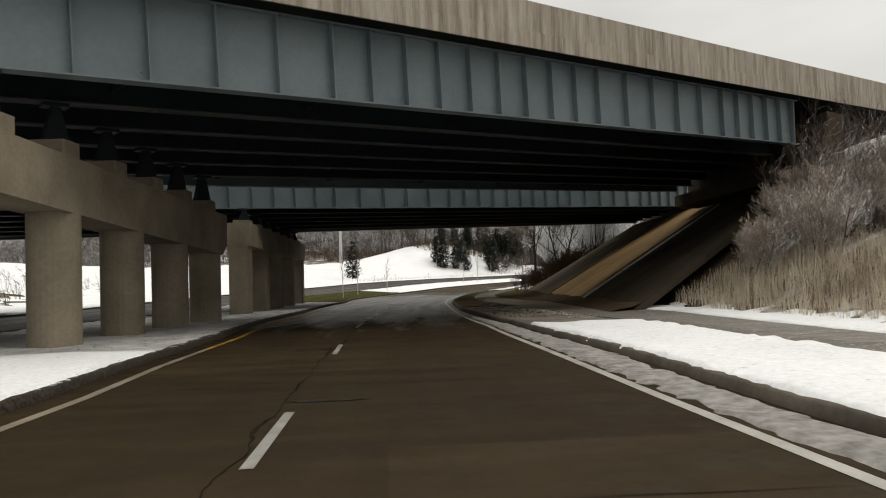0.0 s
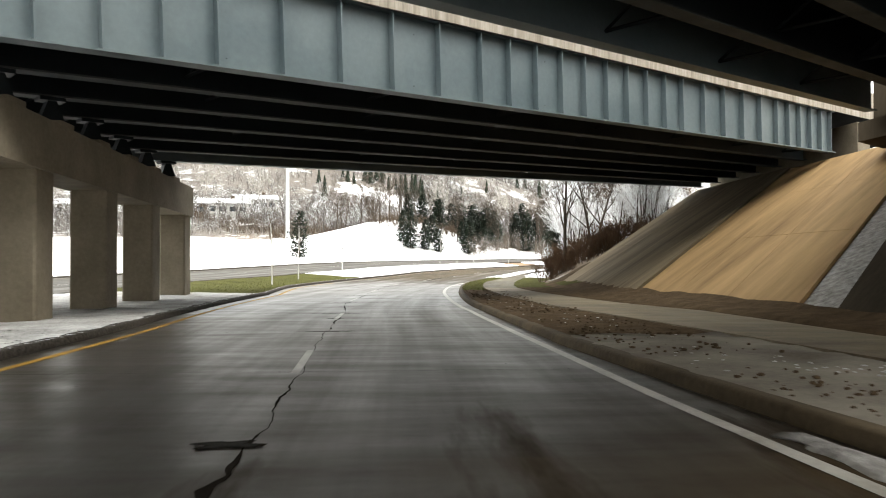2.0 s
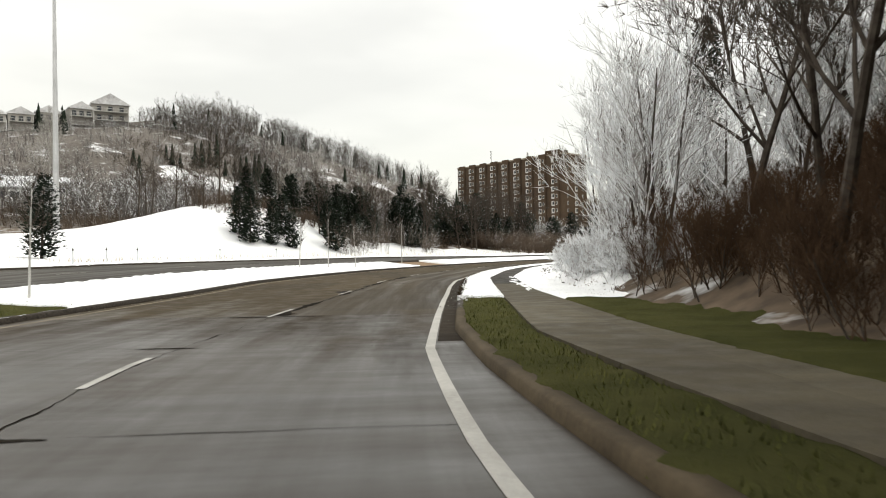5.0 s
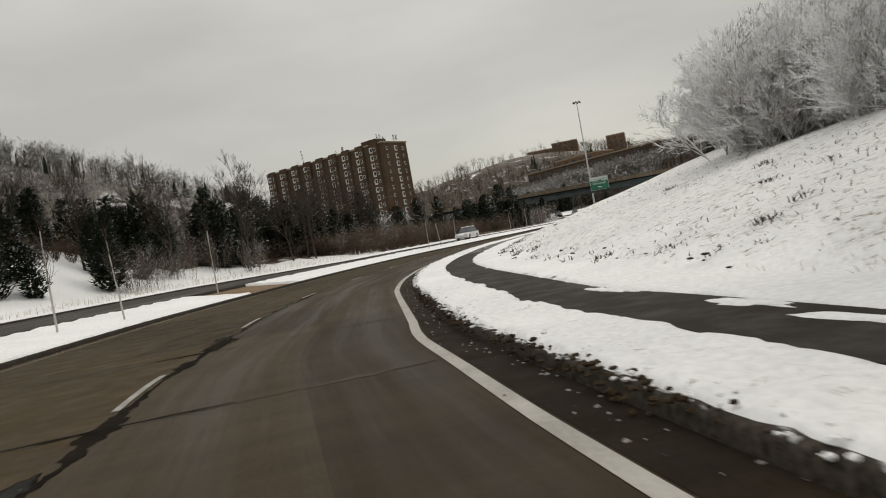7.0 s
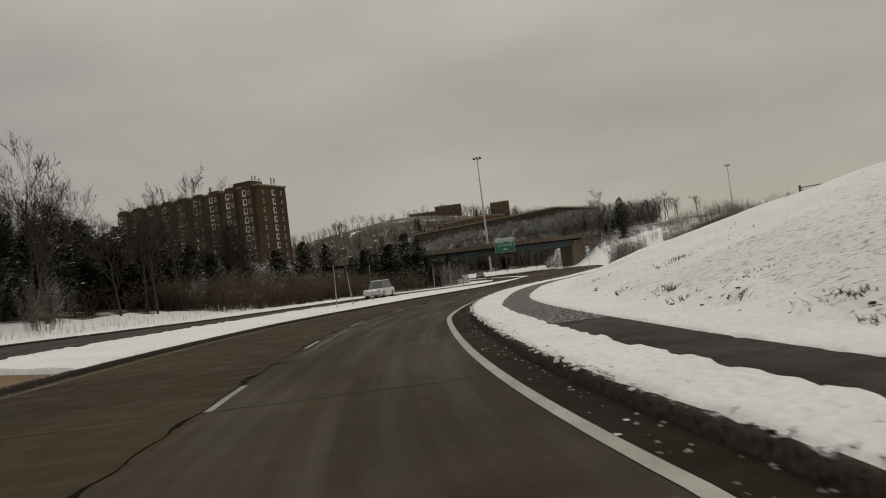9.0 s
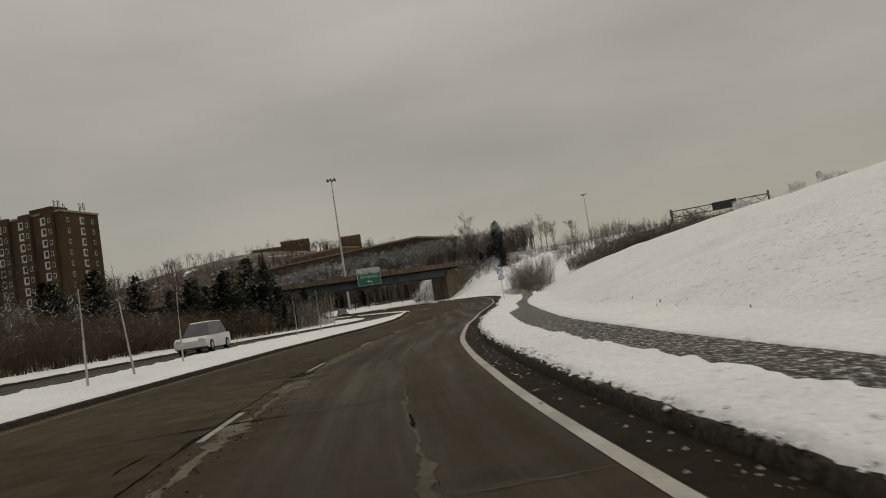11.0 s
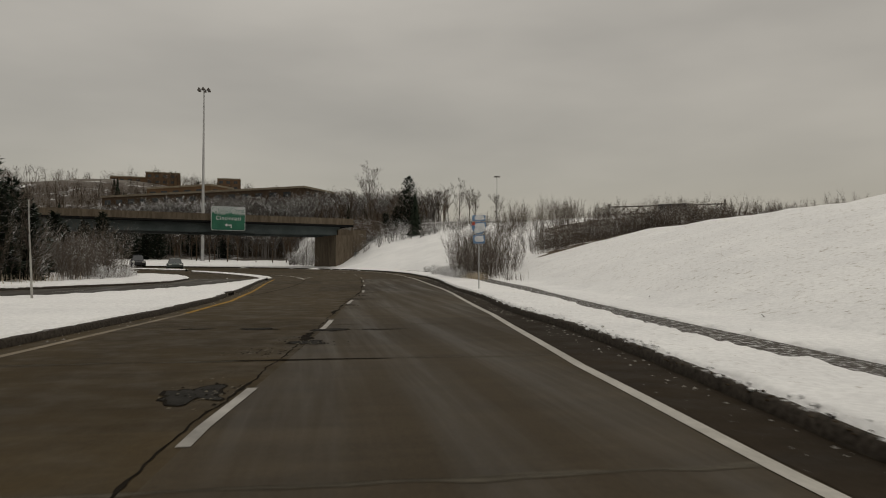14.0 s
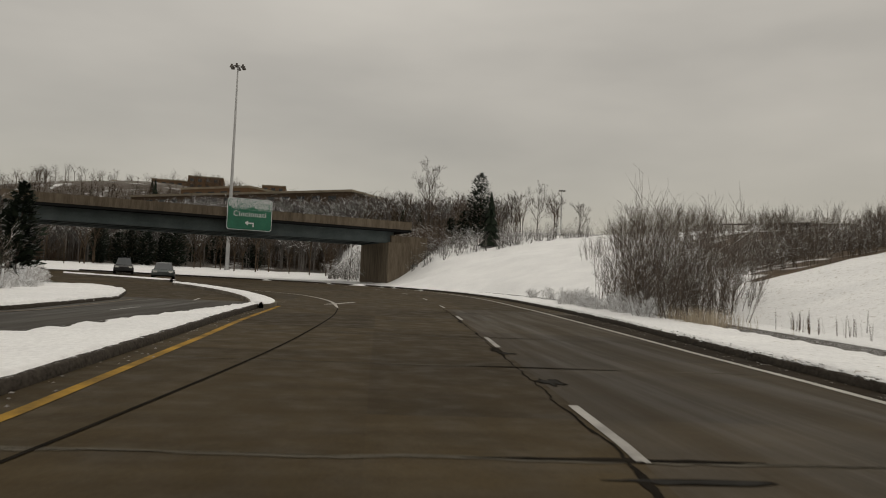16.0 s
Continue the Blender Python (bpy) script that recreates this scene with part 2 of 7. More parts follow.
M = {
    "front_twig": snow_topped("frosted_brush_twigs", (0.16, 0.125, 0.1), (0.4, 0.335, 0.28), 0.6, 3.0),
    "thicket_twig": snow_topped("pale_thicket_twigs", (0.055, 0.045, 0.036), (0.17, 0.14, 0.115), 0.42, 3.0),
    # dusty flanges of the inner girders, with the under-deck shade mixed into the colour
    "flange": two_scale("dusty_shaded_flange_steel", (0.022, 0.025, 0.026), (0.075, 0.08, 0.078), 10.0, 0.9, 0.7, relief=0.1),
    "patch": two_scale("grey_asphalt_patch", (0.016, 0.0155, 0.0145), (0.042, 0.040, 0.037), 30.0, 4.0, 0.95, relief=0.8, depth=0.015, fine_amount=0.5),
    "blade": two_scale("grass_blades", (0.035, 0.045, 0.012), (0.13, 0.125, 0.04), 8.0, 1.5, 0.9, relief=0),
    "snowpatch": two_scale("stuck_snow", (0.55, 0.57, 0.59), (0.72, 0.73, 0.74), 20.0, 6.0, 0.9, relief=0.5, depth=0.01),
    "road_bend": road_material("worn_brown_pavement", (0.033, 0.0235, 0.0115), (0.057, 0.042, 0.0225), (0.6, 0.85), 0.07, 0.3, 0.0, (24, 74)),
    "road_grey": road_material("worn_grey_pavement", (0.029, 0.0212, 0.0122), (0.052, 0.0395, 0.0242), (0.5, 0.8), 0.1, 0.35, 0.0),
    "joint_dust": two_scale("pale_dusty_joint", (0.033, 0.027, 0.018), (0.11, 0.097, 0.076), 9.0, 0.9, 0.85, relief=0.2, fine_amount=0.5),
    "rail_concrete": two_scale("brown_stained_rail", (0.06, 0.046, 0.033), (0.2, 0.165, 0.125), 6.0, 1.2, 0.9, stretch=(2, 2, 0.3), fine_amount=0.5),
    "steel_weathered": two_scale("weathered_grey_steel", (0.055, 0.07, 0.072), (0.10, 0.12, 0.122), 6.0, 0.5, 0.7, relief=0.1),
    # soil stains, plus the first bridge's shade darkened into the colour
    "paving_dark": two_scale("shaded_soil_stained_paving", (0.018, 0.0145, 0.0105), (0.07, 0.057, 0.041), 6.0, 0.3, 0.92, stretch=(0.35, 1.6, 0.5)),
    "dash": two_scale("scuffed_lane_paint", (0.06, 0.052, 0.042), (0.42, 0.4, 0.37), 14.0, 1.8, 0.45, relief=0.1, fine_amount=0.5),
    "hillside": hillside_material(),
    "spall": two_scale("pale_spalled_concrete", (0.03, 0.025, 0.019), (0.24, 0.215, 0.175), 20.0, 3.5, 0.95, relief=0.8, depth=0.02, fine_amount=0.6),
    "hill_twig": snow_topped("snow_dusted_hill_twigs", (0.06, 0.053, 0.048), (0.16, 0.147, 0.137), 0.3, 0.6),
    "scrub": snow_topped("brown_scrub_twigs", (0.035, 0.025, 0.018), (0.10, 0.072, 0.05), 0.0, 1.2),
    "faded": two_scale("faded_salty_line_paint", (0.09, 0.075, 0.055), (0.24, 0.2, 0.15), 16.0, 0.9, 0.8, relief=0.1),
    "grit": two_scale("gritty_grey_concrete", (0.07, 0.06, 0.047), (0.24, 0.215, 0.18), 14.0, 0.7, 0.9, relief=0.5, depth=0.02),
    "tan": two_scale("tan_median_paving", (0.13, 0.085, 0.05), (0.21, 0.145, 0.09), 9.0, 0.8, 0.85),
    "gutter": road_material("dark_gutter", (0.013, 0.0095, 0.006), (0.03, 0.0225, 0.015), (0.7, 0.9), 0.05, 0.2, 0.07),
    "path_snow": road_material("trodden_snowy_asphalt", (0.026, 0.022, 0.018), (0.055, 0.048, 0.04), (0.6, 0.85), 0.1, 0.2, 0.19),
    "path_dusted": road_material("snow_dusted_footpath", (0.09, 0.082, 0.07), (0.19, 0.175, 0.155), (0.6, 0.85), 0.12, 0.2, 0.15),
    "kerb_grey": two_scale("grey_kerb_concrete", (0.03, 0.025, 0.019), (0.14, 0.12, 0.095), 12.0, 0.9, 0.85, relief=0.5, depth=0.015, fine_amount=0.5),
    "path_mid": road_material("damp_tan_footpath", (0.05, 0.042, 0.028), (0.105, 0.09, 0.062), (0.6, 0.85), 0.12, 0.2, 0.03),
    "path_clear": road_material("damp_footpath_asphalt", (0.020, 0.017, 0.014), (0.042, 0.037, 0.031), (0.6, 0.85), 0.1, 0.2, 0.06),
    "snow": snow_material(),
    "hill_snow": snow_material("weedy_hill_snow", 0.095),
    "crusty_snow": snow_material("crusty_weedy_snow", 0.122, 1.25),
    "kerb_snow": snow_material("gritty_kerb_snow", 0.06),
    "road": road_material("dark_brown_pavement", (0.021, 0.0135, 0.0065), (0.036, 0.025, 0.0135), (0.6, 0.85), 0.06, 0.3, 0.0, (24, 74)),
    "oncoming": road_material("oncoming_pavement", (0.028, 0.024, 0.019), (0.05, 0.044, 0.036), (0.5, 0.8), 0.15),
    "path": road_material("pale_footpath_concrete", (0.10, 0.082, 0.055), (0.21, 0.178, 0.128), (0.7, 0.9), 0.12, 0.3, 0.05),
    "kerb_pale": two_scale("tan_kerb_concrete", (0.02, 0.0145, 0.009), (0.105, 0.079, 0.048), 12.0, 0.9, 0.85, relief=0.5, depth=0.015, fine_amount=0.5),
    "litter": two_scale("leaf_litter_and_grit", (0.018, 0.0115, 0.0065), (0.115, 0.08, 0.048), 22.0, 2.2, 0.92, relief=0.9, depth=0.03, fine_amount=0.6),
    "gritty_snow": two_scale("snow_peppered_with_grit", (0.1, 0.09, 0.075), (0.7, 0.69, 0.68), 13.0, 1.1, 0.9, relief=0.8, depth=0.03, fine_amount=0.65),
    "kerb": snow_topped("dirty_kerb_concrete", (0.012, 0.0095, 0.007), (0.06, 0.05, 0.04), -0.2, 16.0),
    "concrete": two_scale("bridge_concrete", (0.15, 0.125, 0.09), (0.29, 0.25, 0.19), 9.0, 0.6, 0.85, depth=0.015),
    "parapet": two_scale("streaked_parapet_concrete", (0.10, 0.075, 0.05), (0.46, 0.42, 0.36), 7.0, 1.5, 0.85, stretch=(3, 3, 0.25), fine_amount=0.5),
    "paving": two_scale("slope_paving_concrete", (0.085, 0.049, 0.021), (0.36, 0.235, 0.11), 3.0, 0.55, 0.85, stretch=(0.12, 1.2, 0.12), fine_amount=0.5),
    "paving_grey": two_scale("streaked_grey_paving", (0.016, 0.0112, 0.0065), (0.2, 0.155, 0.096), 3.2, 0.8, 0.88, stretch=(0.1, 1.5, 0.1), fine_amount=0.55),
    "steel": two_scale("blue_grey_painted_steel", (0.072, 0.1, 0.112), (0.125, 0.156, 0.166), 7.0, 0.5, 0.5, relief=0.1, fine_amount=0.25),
    # the girder steel again, its colour darkened to carry the shade under the deck
    "steel_shaded": two_scale("shaded_underside_steel", (0.006, 0.0085, 0.0105), (0.014, 0.019, 0.022), 8.0, 0.6, 0.6, relief=0.1),
    # near-black concrete: the shade beneath the bridges is put into its colour
    "deck": two_scale("shaded_deck_concrete", (0.009, 0.0097, 0.01), (0.018, 0.018, 0.018), 6.0, 0.5, 0.9),
    "dirt": two_scale("bare_verge_dirt", (0.03, 0.021, 0.013), (0.075, 0.056, 0.037), 18.0, 0.8, 0.95, relief=0.8, depth=0.04),
    "grass": two_scale("winter_grass", (0.03, 0.034, 0.011), (0.085, 0.08, 0.03), 34.0, 0.9, 0.95, relief=0.9, depth=0.06, fine_amount=0.5),
    "brush": snow_topped("frosted_leaf_litter", (0.045, 0.033, 0.024), (0.12, 0.088, 0.06), -0.18, 1.1),
    "white": two_scale("worn_white_line_paint", (0.17, 0.155, 0.13), (0.46, 0.44, 0.4), 16.0, 1.3, 0.45, relief=0.1, fine_amount=0.5),
    "yellow": two_scale("worn_yellow_line_paint", (0.035, 0.024, 0.012), (0.46, 0.26, 0.03), 12.0, 1.1, 0.8, relief=0.1, fine_amount=0.45),
    "tar": two_scale("dark_patch_asphalt", (0.006, 0.005, 0.004), (0.02, 0.0165, 0.0125), 25.0, 3.0, 0.97, relief=0.7, depth=0.02),
    "bark": snow_topped("grey_brown_bark", (0.035, 0.027, 0.021), (0.085, 0.07, 0.057), 0.0, 5.0),
    "pale_bark": snow_topped("pale_peeling_bark", (0.2, 0.185, 0.165), (0.42, 0.4, 0.37), -0.1, 1.5),
    "twig": snow_topped("dusted_twigs", (0.03, 0.023, 0.018), (0.085, 0.068, 0.054), 0.05, 3.0),
    "frost": snow_topped("snow_laden_twigs", (0.17, 0.15, 0.14), (0.5, 0.475, 0.46), 1.2, 3.0),
    "needles": snow_topped("dark_conifer_needles", (0.007, 0.011, 0.008), (0.024, 0.032, 0.02), -0.12, 3.0),
    "red_brush": two_scale("russet_brush_twigs", (0.035, 0.021, 0.0135), (0.105, 0.066, 0.04), 10.0, 1.2, 0.9, relief=0),
    "reed": two_scale("dry_reed", (0.24, 0.195, 0.14), (0.62, 0.54, 0.43), 4.0, 0.6, 0.92, relief=0),
    "brick": two_scale("brown_brick", (0.05, 0.035, 0.024), (0.088, 0.062, 0.042), 4.0, 0.15, 0.9),
    "orange_brick": two_scale("orange_brick", (0.085, 0.052, 0.031), (0.15, 0.095, 0.058), 3.0, 0.12, 0.9),
    "pale_panel": two_scale("pale_window_panel", (0.32, 0.31, 0.29), (0.5, 0.49, 0.46), 4.0, 0.6, 0.6, relief=0),
    "siding": two_scale("pale_house_siding", (0.36, 0.34, 0.31), (0.5, 0.48, 0.44), 3.0, 0.4, 0.8, random_amount=0.4),
    "glass": two_scale("dark_window_glass", (0.02, 0.024, 0.028), (0.05, 0.055, 0.06), 2.0, 0.4, 0.12, relief=0),
    "galvanised": two_scale("galvanised_steel", (0.36, 0.36, 0.36), (0.5, 0.5, 0.5), 9.0, 0.8, 0.45, 0.7, relief=0.05),
    "rust": two_scale("weathered_gantry_steel", (0.07, 0.06, 0.055), (0.13, 0.115, 0.10), 6.0, 0.7, 0.6, 0.3, relief=0.1),
    "green": two_scale("green_sign_sheeting", (0.0, 0.10, 0.055), (0.01, 0.15, 0.085), 3.0, 1.1, 0.4, relief=0),
    "sign_white": two_scale("white_sign_sheeting", (0.55, 0.57, 0.58), (0.75, 0.76, 0.77), 3.0, 2.2, 0.4, relief=0),
    "sign_blue": two_scale("blue_sign_sheeting", (0.05, 0.12, 0.25), (0.16, 0.28, 0.45), 3.0, 2.2, 0.4, relief=0),
    "sign_red": two_scale("red_sign_sheeting", (0.35, 0.05, 0.03), (0.5, 0.08, 0.05), 3.0, 1.0, 0.4, relief=0),
    "car_dark": two_scale("black_car_paint", (0.012, 0.012, 0.014), (0.03, 0.03, 0.032), 3.0, 0.5, 0.25, relief=0),
    "car_silver": two_scale("grey_green_car_paint", (0.05, 0.066, 0.063), (0.09, 0.102, 0.1), 3.0, 0.5, 0.3, 0.4, relief=0),
    "car_white": two_scale("white_car_paint", (0.6, 0.6, 0.6), (0.74, 0.74, 0.74), 3.0, 0.5, 0.3, relief=0),
    "rubber": two_scale("tyre_rubber", (0.012, 0.012, 0.012), (0.03, 0.03, 0.03), 12.0, 1.0, 0.85, relief=0.2),
    "lamp": two_scale("lamp_lens", (0.5, 0.5, 0.48), (0.7, 0.7, 0.66), 4.0, 1.0, 0.2, relief=0),
    "tail": two_scale("red_tail_lens", (0.3, 0.01, 0.01), (0.45, 0.02, 0.02), 4.0, 1.0, 0.2, relief=0),
    "slush": two_scale("grey_gutter_slush", (0.05, 0.043, 0.035), (0.42, 0.4, 0.38), 16.0, 5.0, 0.7, relief=0.8, depth=0.04, fine_amount=0.5),
    "roof": two_scale("snowy_shingle_roof", (0.30, 0.29, 0.29), (0.7, 0.7, 0.7), 3.0, 0.5, 0.9),
}


# ---- mesh helpers ----
class Shape:
    """Vertices and faces gathered for one mesh."""

    def __init__(self):
        self.v, self.f, self.uv = [], [], None

    def quad(self, a, b, c, d):
        k = len(self.v)
        self.v += [tuple(a), tuple(b), tuple(c), tuple(d)]
        self.f.append((k, k + 1, k + 2, k + 3))

    def poly(self, pts):
        k = len(self.v)
        self.v += [tuple(p) for p in pts]
        self.f.append(tuple(range(k, k + len(pts))))

    def box(self, c, size, m=None, bevel=0.0):
        """A box, its upright edges chamfered when bevel is given."""
        hx, hy, hz = size[0] / 2, size[1] / 2, size[2] / 2
        if bevel:
            b = bevel
            ring = [(hx - b, -hy), (hx, -hy + b), (hx, hy - b), (hx - b, hy), (-hx + b, hy), (-hx, hy - b), (-hx, -hy + b), (-hx + b, -hy)]
        else:
            ring = [(hx, -hy), (hx, hy), (-hx, hy), (-hx, -hy)]
        self.prism([(x, y) for x, y in ring], -hz, hz, Matrix.Translation(c) @ (m.to_4x4() if m else Matrix()))

    def prism(self, ring, z0, z1, m=None):
        m = m or Matrix()
        k, n = len(self.v), len(ring)
        for z in (z0, z1):
            self.v += [tuple(m @ Vector((x, y, z))) for x, y in ring]
        self.f.append(tuple(k + i for i in reversed(range(n))))
        self.f.append(tuple(k + n + i for i in range(n)))
        for i in range(n):
            j = (i + 1) % n
            self.f.append((k + i, k + j, k + n + j, k + n + i))

    def tube(self, pts, radii, sides=6, cap=True):
        k = len(self.v)
        for i, p in enumerate(pts):
            p = Vector(p)
            d = (Vector(pts[min(i + 1, len(pts) - 1)]) - Vector(pts[max(i - 1, 0)])).normalized()
            u = d.cross(Vector((0, 0, 1)) if abs(d.z) < 0.9 else Vector((1, 0, 0))).normalized()
            w = d.cross(u)
            for j in range(sides):
                a = 2 * math.pi * j / sides
                self.v.append(tuple(p + radii[i] * (math.cos(a) * u + math.sin(a) * w)))
        for i in range(len(pts) - 1):
            for j in range(sides):
                q = (j + 1) % sides
                self.f.append((k + i * sides + j, k + i * sides + q, k + (i + 1) * sides + q, k + (i + 1) * sides + j))
        if cap:
            self.f.append(tuple(k + j for j in reversed(range(sides))))
            self.f.append(tuple(k + (len(pts) - 1) * sides + j for j in range(sides)))

    def sheet(self, rows):
        """A grid of points as quads."""
        k, n = len(self.v), len(rows[0])
        for r in rows:
            self.v += [tuple(p) for p in r]
        for i in range(len(rows) - 1):
            for j in range(n - 1):
                a = k + i * n + j
                self.f.append((a, a + 1, a + n + 1, a + n))

    def mesh(self, name, smooth=False):
        me = bpy.data.meshes.new(name)
        me.from_pydata(self.v, [], self.f)
        if self.uv:
            loops = np.empty(len(me.loops), int)
            me.loops.foreach_get("vertex_index", loops)
            me.uv_layers.new(name="UVMap").data.foreach_set("uv", np.array(self.uv)[loops].ravel())
        if smooth:
            me.polygons.foreach_set("use_smooth", [True] * len(me.polygons))
        me.update()
        return me


def part(name, shape, mat, parent=None, label="", smooth=False, at=None):
    me = shape if isinstance(shape, bpy.types.Mesh) else shape.mesh(name, smooth)
    if not me.materials:
        me.materials.append(M[mat])
    ob = new(name, me)
    if parent:
        ob.parent = parent
    if at:
        ob.matrix_basis = at
    if label:
        tagged(ob, label)
    return ob


def thing(name, m, label, category, group="", kind=""):
    ob = new(name)
    ob.empty_display_size = 0.3
    ob.matrix_basis = m
    return tagged(ob, label, category, group, kind)


def structure(name, shape, mat, label, category, smooth=False):
    return tagged(part(name, shape, mat, None, "", smooth), label, category, "", "structure")


# ---- the line of the road: axis, profile and edges by distance s and offset to the right ----
def spline(pts, step=1.0):
    p = np.array([2 * np.array(pts[0]) - np.array(pts[1]), *map(np.array, pts), 2 * np.array(pts[-1]) - np.array(pts[-2])], float)
    out = []
    for i in range(1, len(p) - 2):
        n = max(2, int(np.linalg.norm(p[i + 1] - p[i]) / 0.5))
        for t in np.arange(n) / n:
            out.append(0.5 * (2 * p[i] + (p[i + 1] - p[i - 1]) * t + (2 * p[i - 1] - 5 * p[i] + 4 * p[i + 1] - p[i + 2]) * t * t + (3 * p[i] - p[i - 1] - 3 * p[i + 1] + p[i + 2]) * t ** 3))
    out = np.array(out + [p[-2]])
    d = np.r_[0, np.cumsum(np.linalg.norm(np.diff(out, axis=0), axis=1))]
    s = np.arange(0, d[-1], step)
    return np.c_[np.interp(s, d, out[:, 0]), np.interp(s, d, out[:, 1])]


def jn(x, y):
    """A place in the grid of the junction and its bend, which lies turned against that of the bridges."""
    c, q = math.cos(radians(-13.648)), math.sin(radians(-13.648))
    x, y = x * 1.006, y * 1.006
    return c * x - q * y - 9.568, q * x + c * y + 10.334


AX = spline([(-35.0, -58.0), (-12.6, -25.4), (-1.31, -8.73), (5.8, 1.67), (13.21, 12.38), (21.48, 22.86), (29.83, 33.2), (41.75, 45.2), (55.42, 56.22), (66.93, 64.8), (73.03, 68.67), (89.3, 76.7),
             (106.82, 81.71), (121.16, 84.18), (135.63, 85.23), (150.0, 85.05), (164.25, 85.2), (186.62, 86.16), *(jn(x, y) for x, y in ((208.0, 128.6), (225.0, 134.0), (239.0, 141.5), (250.0, 151.5), (262.0, 168.0), (285.0, 205.0), (322.0, 262.0)))])
S0 = float(np.argmin(np.hypot(AX[:, 0] + 1.31, AX[:, 1] + 8.73)))
AT = np.gradient(AX, axis=0)
AT /= np.linalg.norm(AT, axis=1)[:, None]


def on(s, lat):
    """The plan place at distance s along the axis, lat metres to its right."""
    k = np.arange(len(AX)) - S0
    c = np.array([np.interp(s, k, AX[:, 0]), np.interp(s, k, AX[:, 1])])
    t = np.array([np.interp(s, k, AT[:, 0]), np.interp(s, k, AT[:, 1])])
    return c[0] + t[1] * lat, c[1] - t[0] * lat


def heading(s):
    k = np.arange(len(AX)) - S0
    return math.degrees(math.atan2(-np.interp(s, k, AT[:, 0]), np.interp(s, k, AT[:, 1])))


def along(x, y):
    """s and offset of places in plan."""
    x, y = np.atleast_1d(np.asarray(x, float)), np.atleast_1d(np.asarray(y, float))
    s, lat = np.empty(len(x)), np.empty(len(x))
    for i in range(0, len(x), 4000):
        dx, dy = x[i:i + 4000, None] - AX[None, :, 0], y[i:i + 4000, None] - AX[None, :, 1]
        k = np.argmin(dx * dx + dy * dy, axis=1)
        q = np.arange(len(k))
        ex, ey = dx[q, k], dy[q, k]
        s[i:i + 4000] = k - S0 + ex * AT[k, 0] + ey * AT[k, 1]
        lat[i:i + 4000] = ex * AT[k, 1] - ey * AT[k, 0]
        far = np.abs(ex * AT[k, 0] + ey * AT[k, 1]) > 3
        lat[i:i + 4000] = np.where(far, np.sign(lat[i:i + 4000]) * np.hypot(ex, ey), lat[i:i + 4000])
    return s, lat


def curve(*pairs):
    a, b = np.array(pairs, float).T
    return lambda s: np.interp(s, a, b)


H = curve((-60, 1.5), (-10, 0.83), (20, 0.37), (50, -0.04), (65, -0.17), (80, -0.23), (95, -0.15), (110, -0.02), (140, 0.23), (170, 0.53), (200, 0.75), (240, 1.2), (262, 1.55), (285, 2.05), (306, 2.45), (331, 2.95), (380, 4.0))
RK = curve((-60, 4), (7, 4), (14, 4.2), (24, 4), (33, 3.2), (38, 2.8), (48, 2.7), (54, 2.4), (60, 2.15), (68, 1.8), (75, 1.35), (80, 1.2), (86, 1.45), (92.5, 1.85), (96.5, 2), (105.5, 2.28), (114.5, 2.2), (126.5, 2.6), (138.5, 2.5), (149.5, 2.4), (164.5, 2.48), (181.5, 2.5), (188.5, 2.6), (192.5, 3), (199.5, 3.5), (205.5, 4.4), (209.5, 4.9), (215.5, 5.3), (223.5, 6.3), (232.5, 6.8), (238.5, 7.3), (249.5, 8.2), (260.5, 8.8), (300, 9.0), (306.5, 8.8), (312, 5.5), (318, 1.0), (326, -8), (340, -22), (400, -22))
DL = curve((-60, -1.1), (32, -1.05), (40, -1.4), (48, -1.4), (52, -1.9), (58, -2.05), (64, -2.45), (76, -3.3), (84, -3.1), (95.5, -2.5), (103.5, -2.17), (114.5, -2.2), (122.5, -1.95), (131.5, -1.75), (140.5, -2), (153.5, -2.28), (164.5, -2.2), (186.5, -2.1), (193.5, -1.65), (201.5, -1.1), (211.5, 0.15), (220.5, 1.1), (230.5, 2.1), (241.5, 2.6), (260.5, 3.2), (400, 3.4))
LK = curve((-60, -4.3), (10, -4.44), (14, -4.65), (22, -4.7), (32, -5.4), (42, -5.6), (51, -6.1), (60, -6.6), (69, -8.3), (80, -9), (93.5, -8.5), (108.5, -8.7), (118.5, -8.4), (128.5, -8.1), (143.5, -8.3), (162.5, -8.5), (175.5, -7.75), (189.5, -7.5), (200.5, -6.4), (206.5, -5.1), (215.5, -3.9), (222.5, -3.4), (231.5, -3.5), (245.5, -4.1), (257.5, -4.3), (400, -4.3))
MF = curve((-60, -13.5), (30, -14.0), (70, -14.5), (110, -12.6), (150, -12.4), (172, -11.8), (195, -11.5), (222, -10.2), (228, -8.2), (239, -6.2), (249, -5.6), (257, -4.6), (400, -4.0))
OF = curve((-60, -21.0), (30, -21.5), (70, -22.0), (110, -21.0), (150, -20.5), (172, -18.5), (200, -15.8), (229, -12.8), (238, -10.7), (246, -9.5), (256, -10.2), (263, -12.0), (268, -14.4), (276, -19), (288, -27), (305, -34), (400, -34))
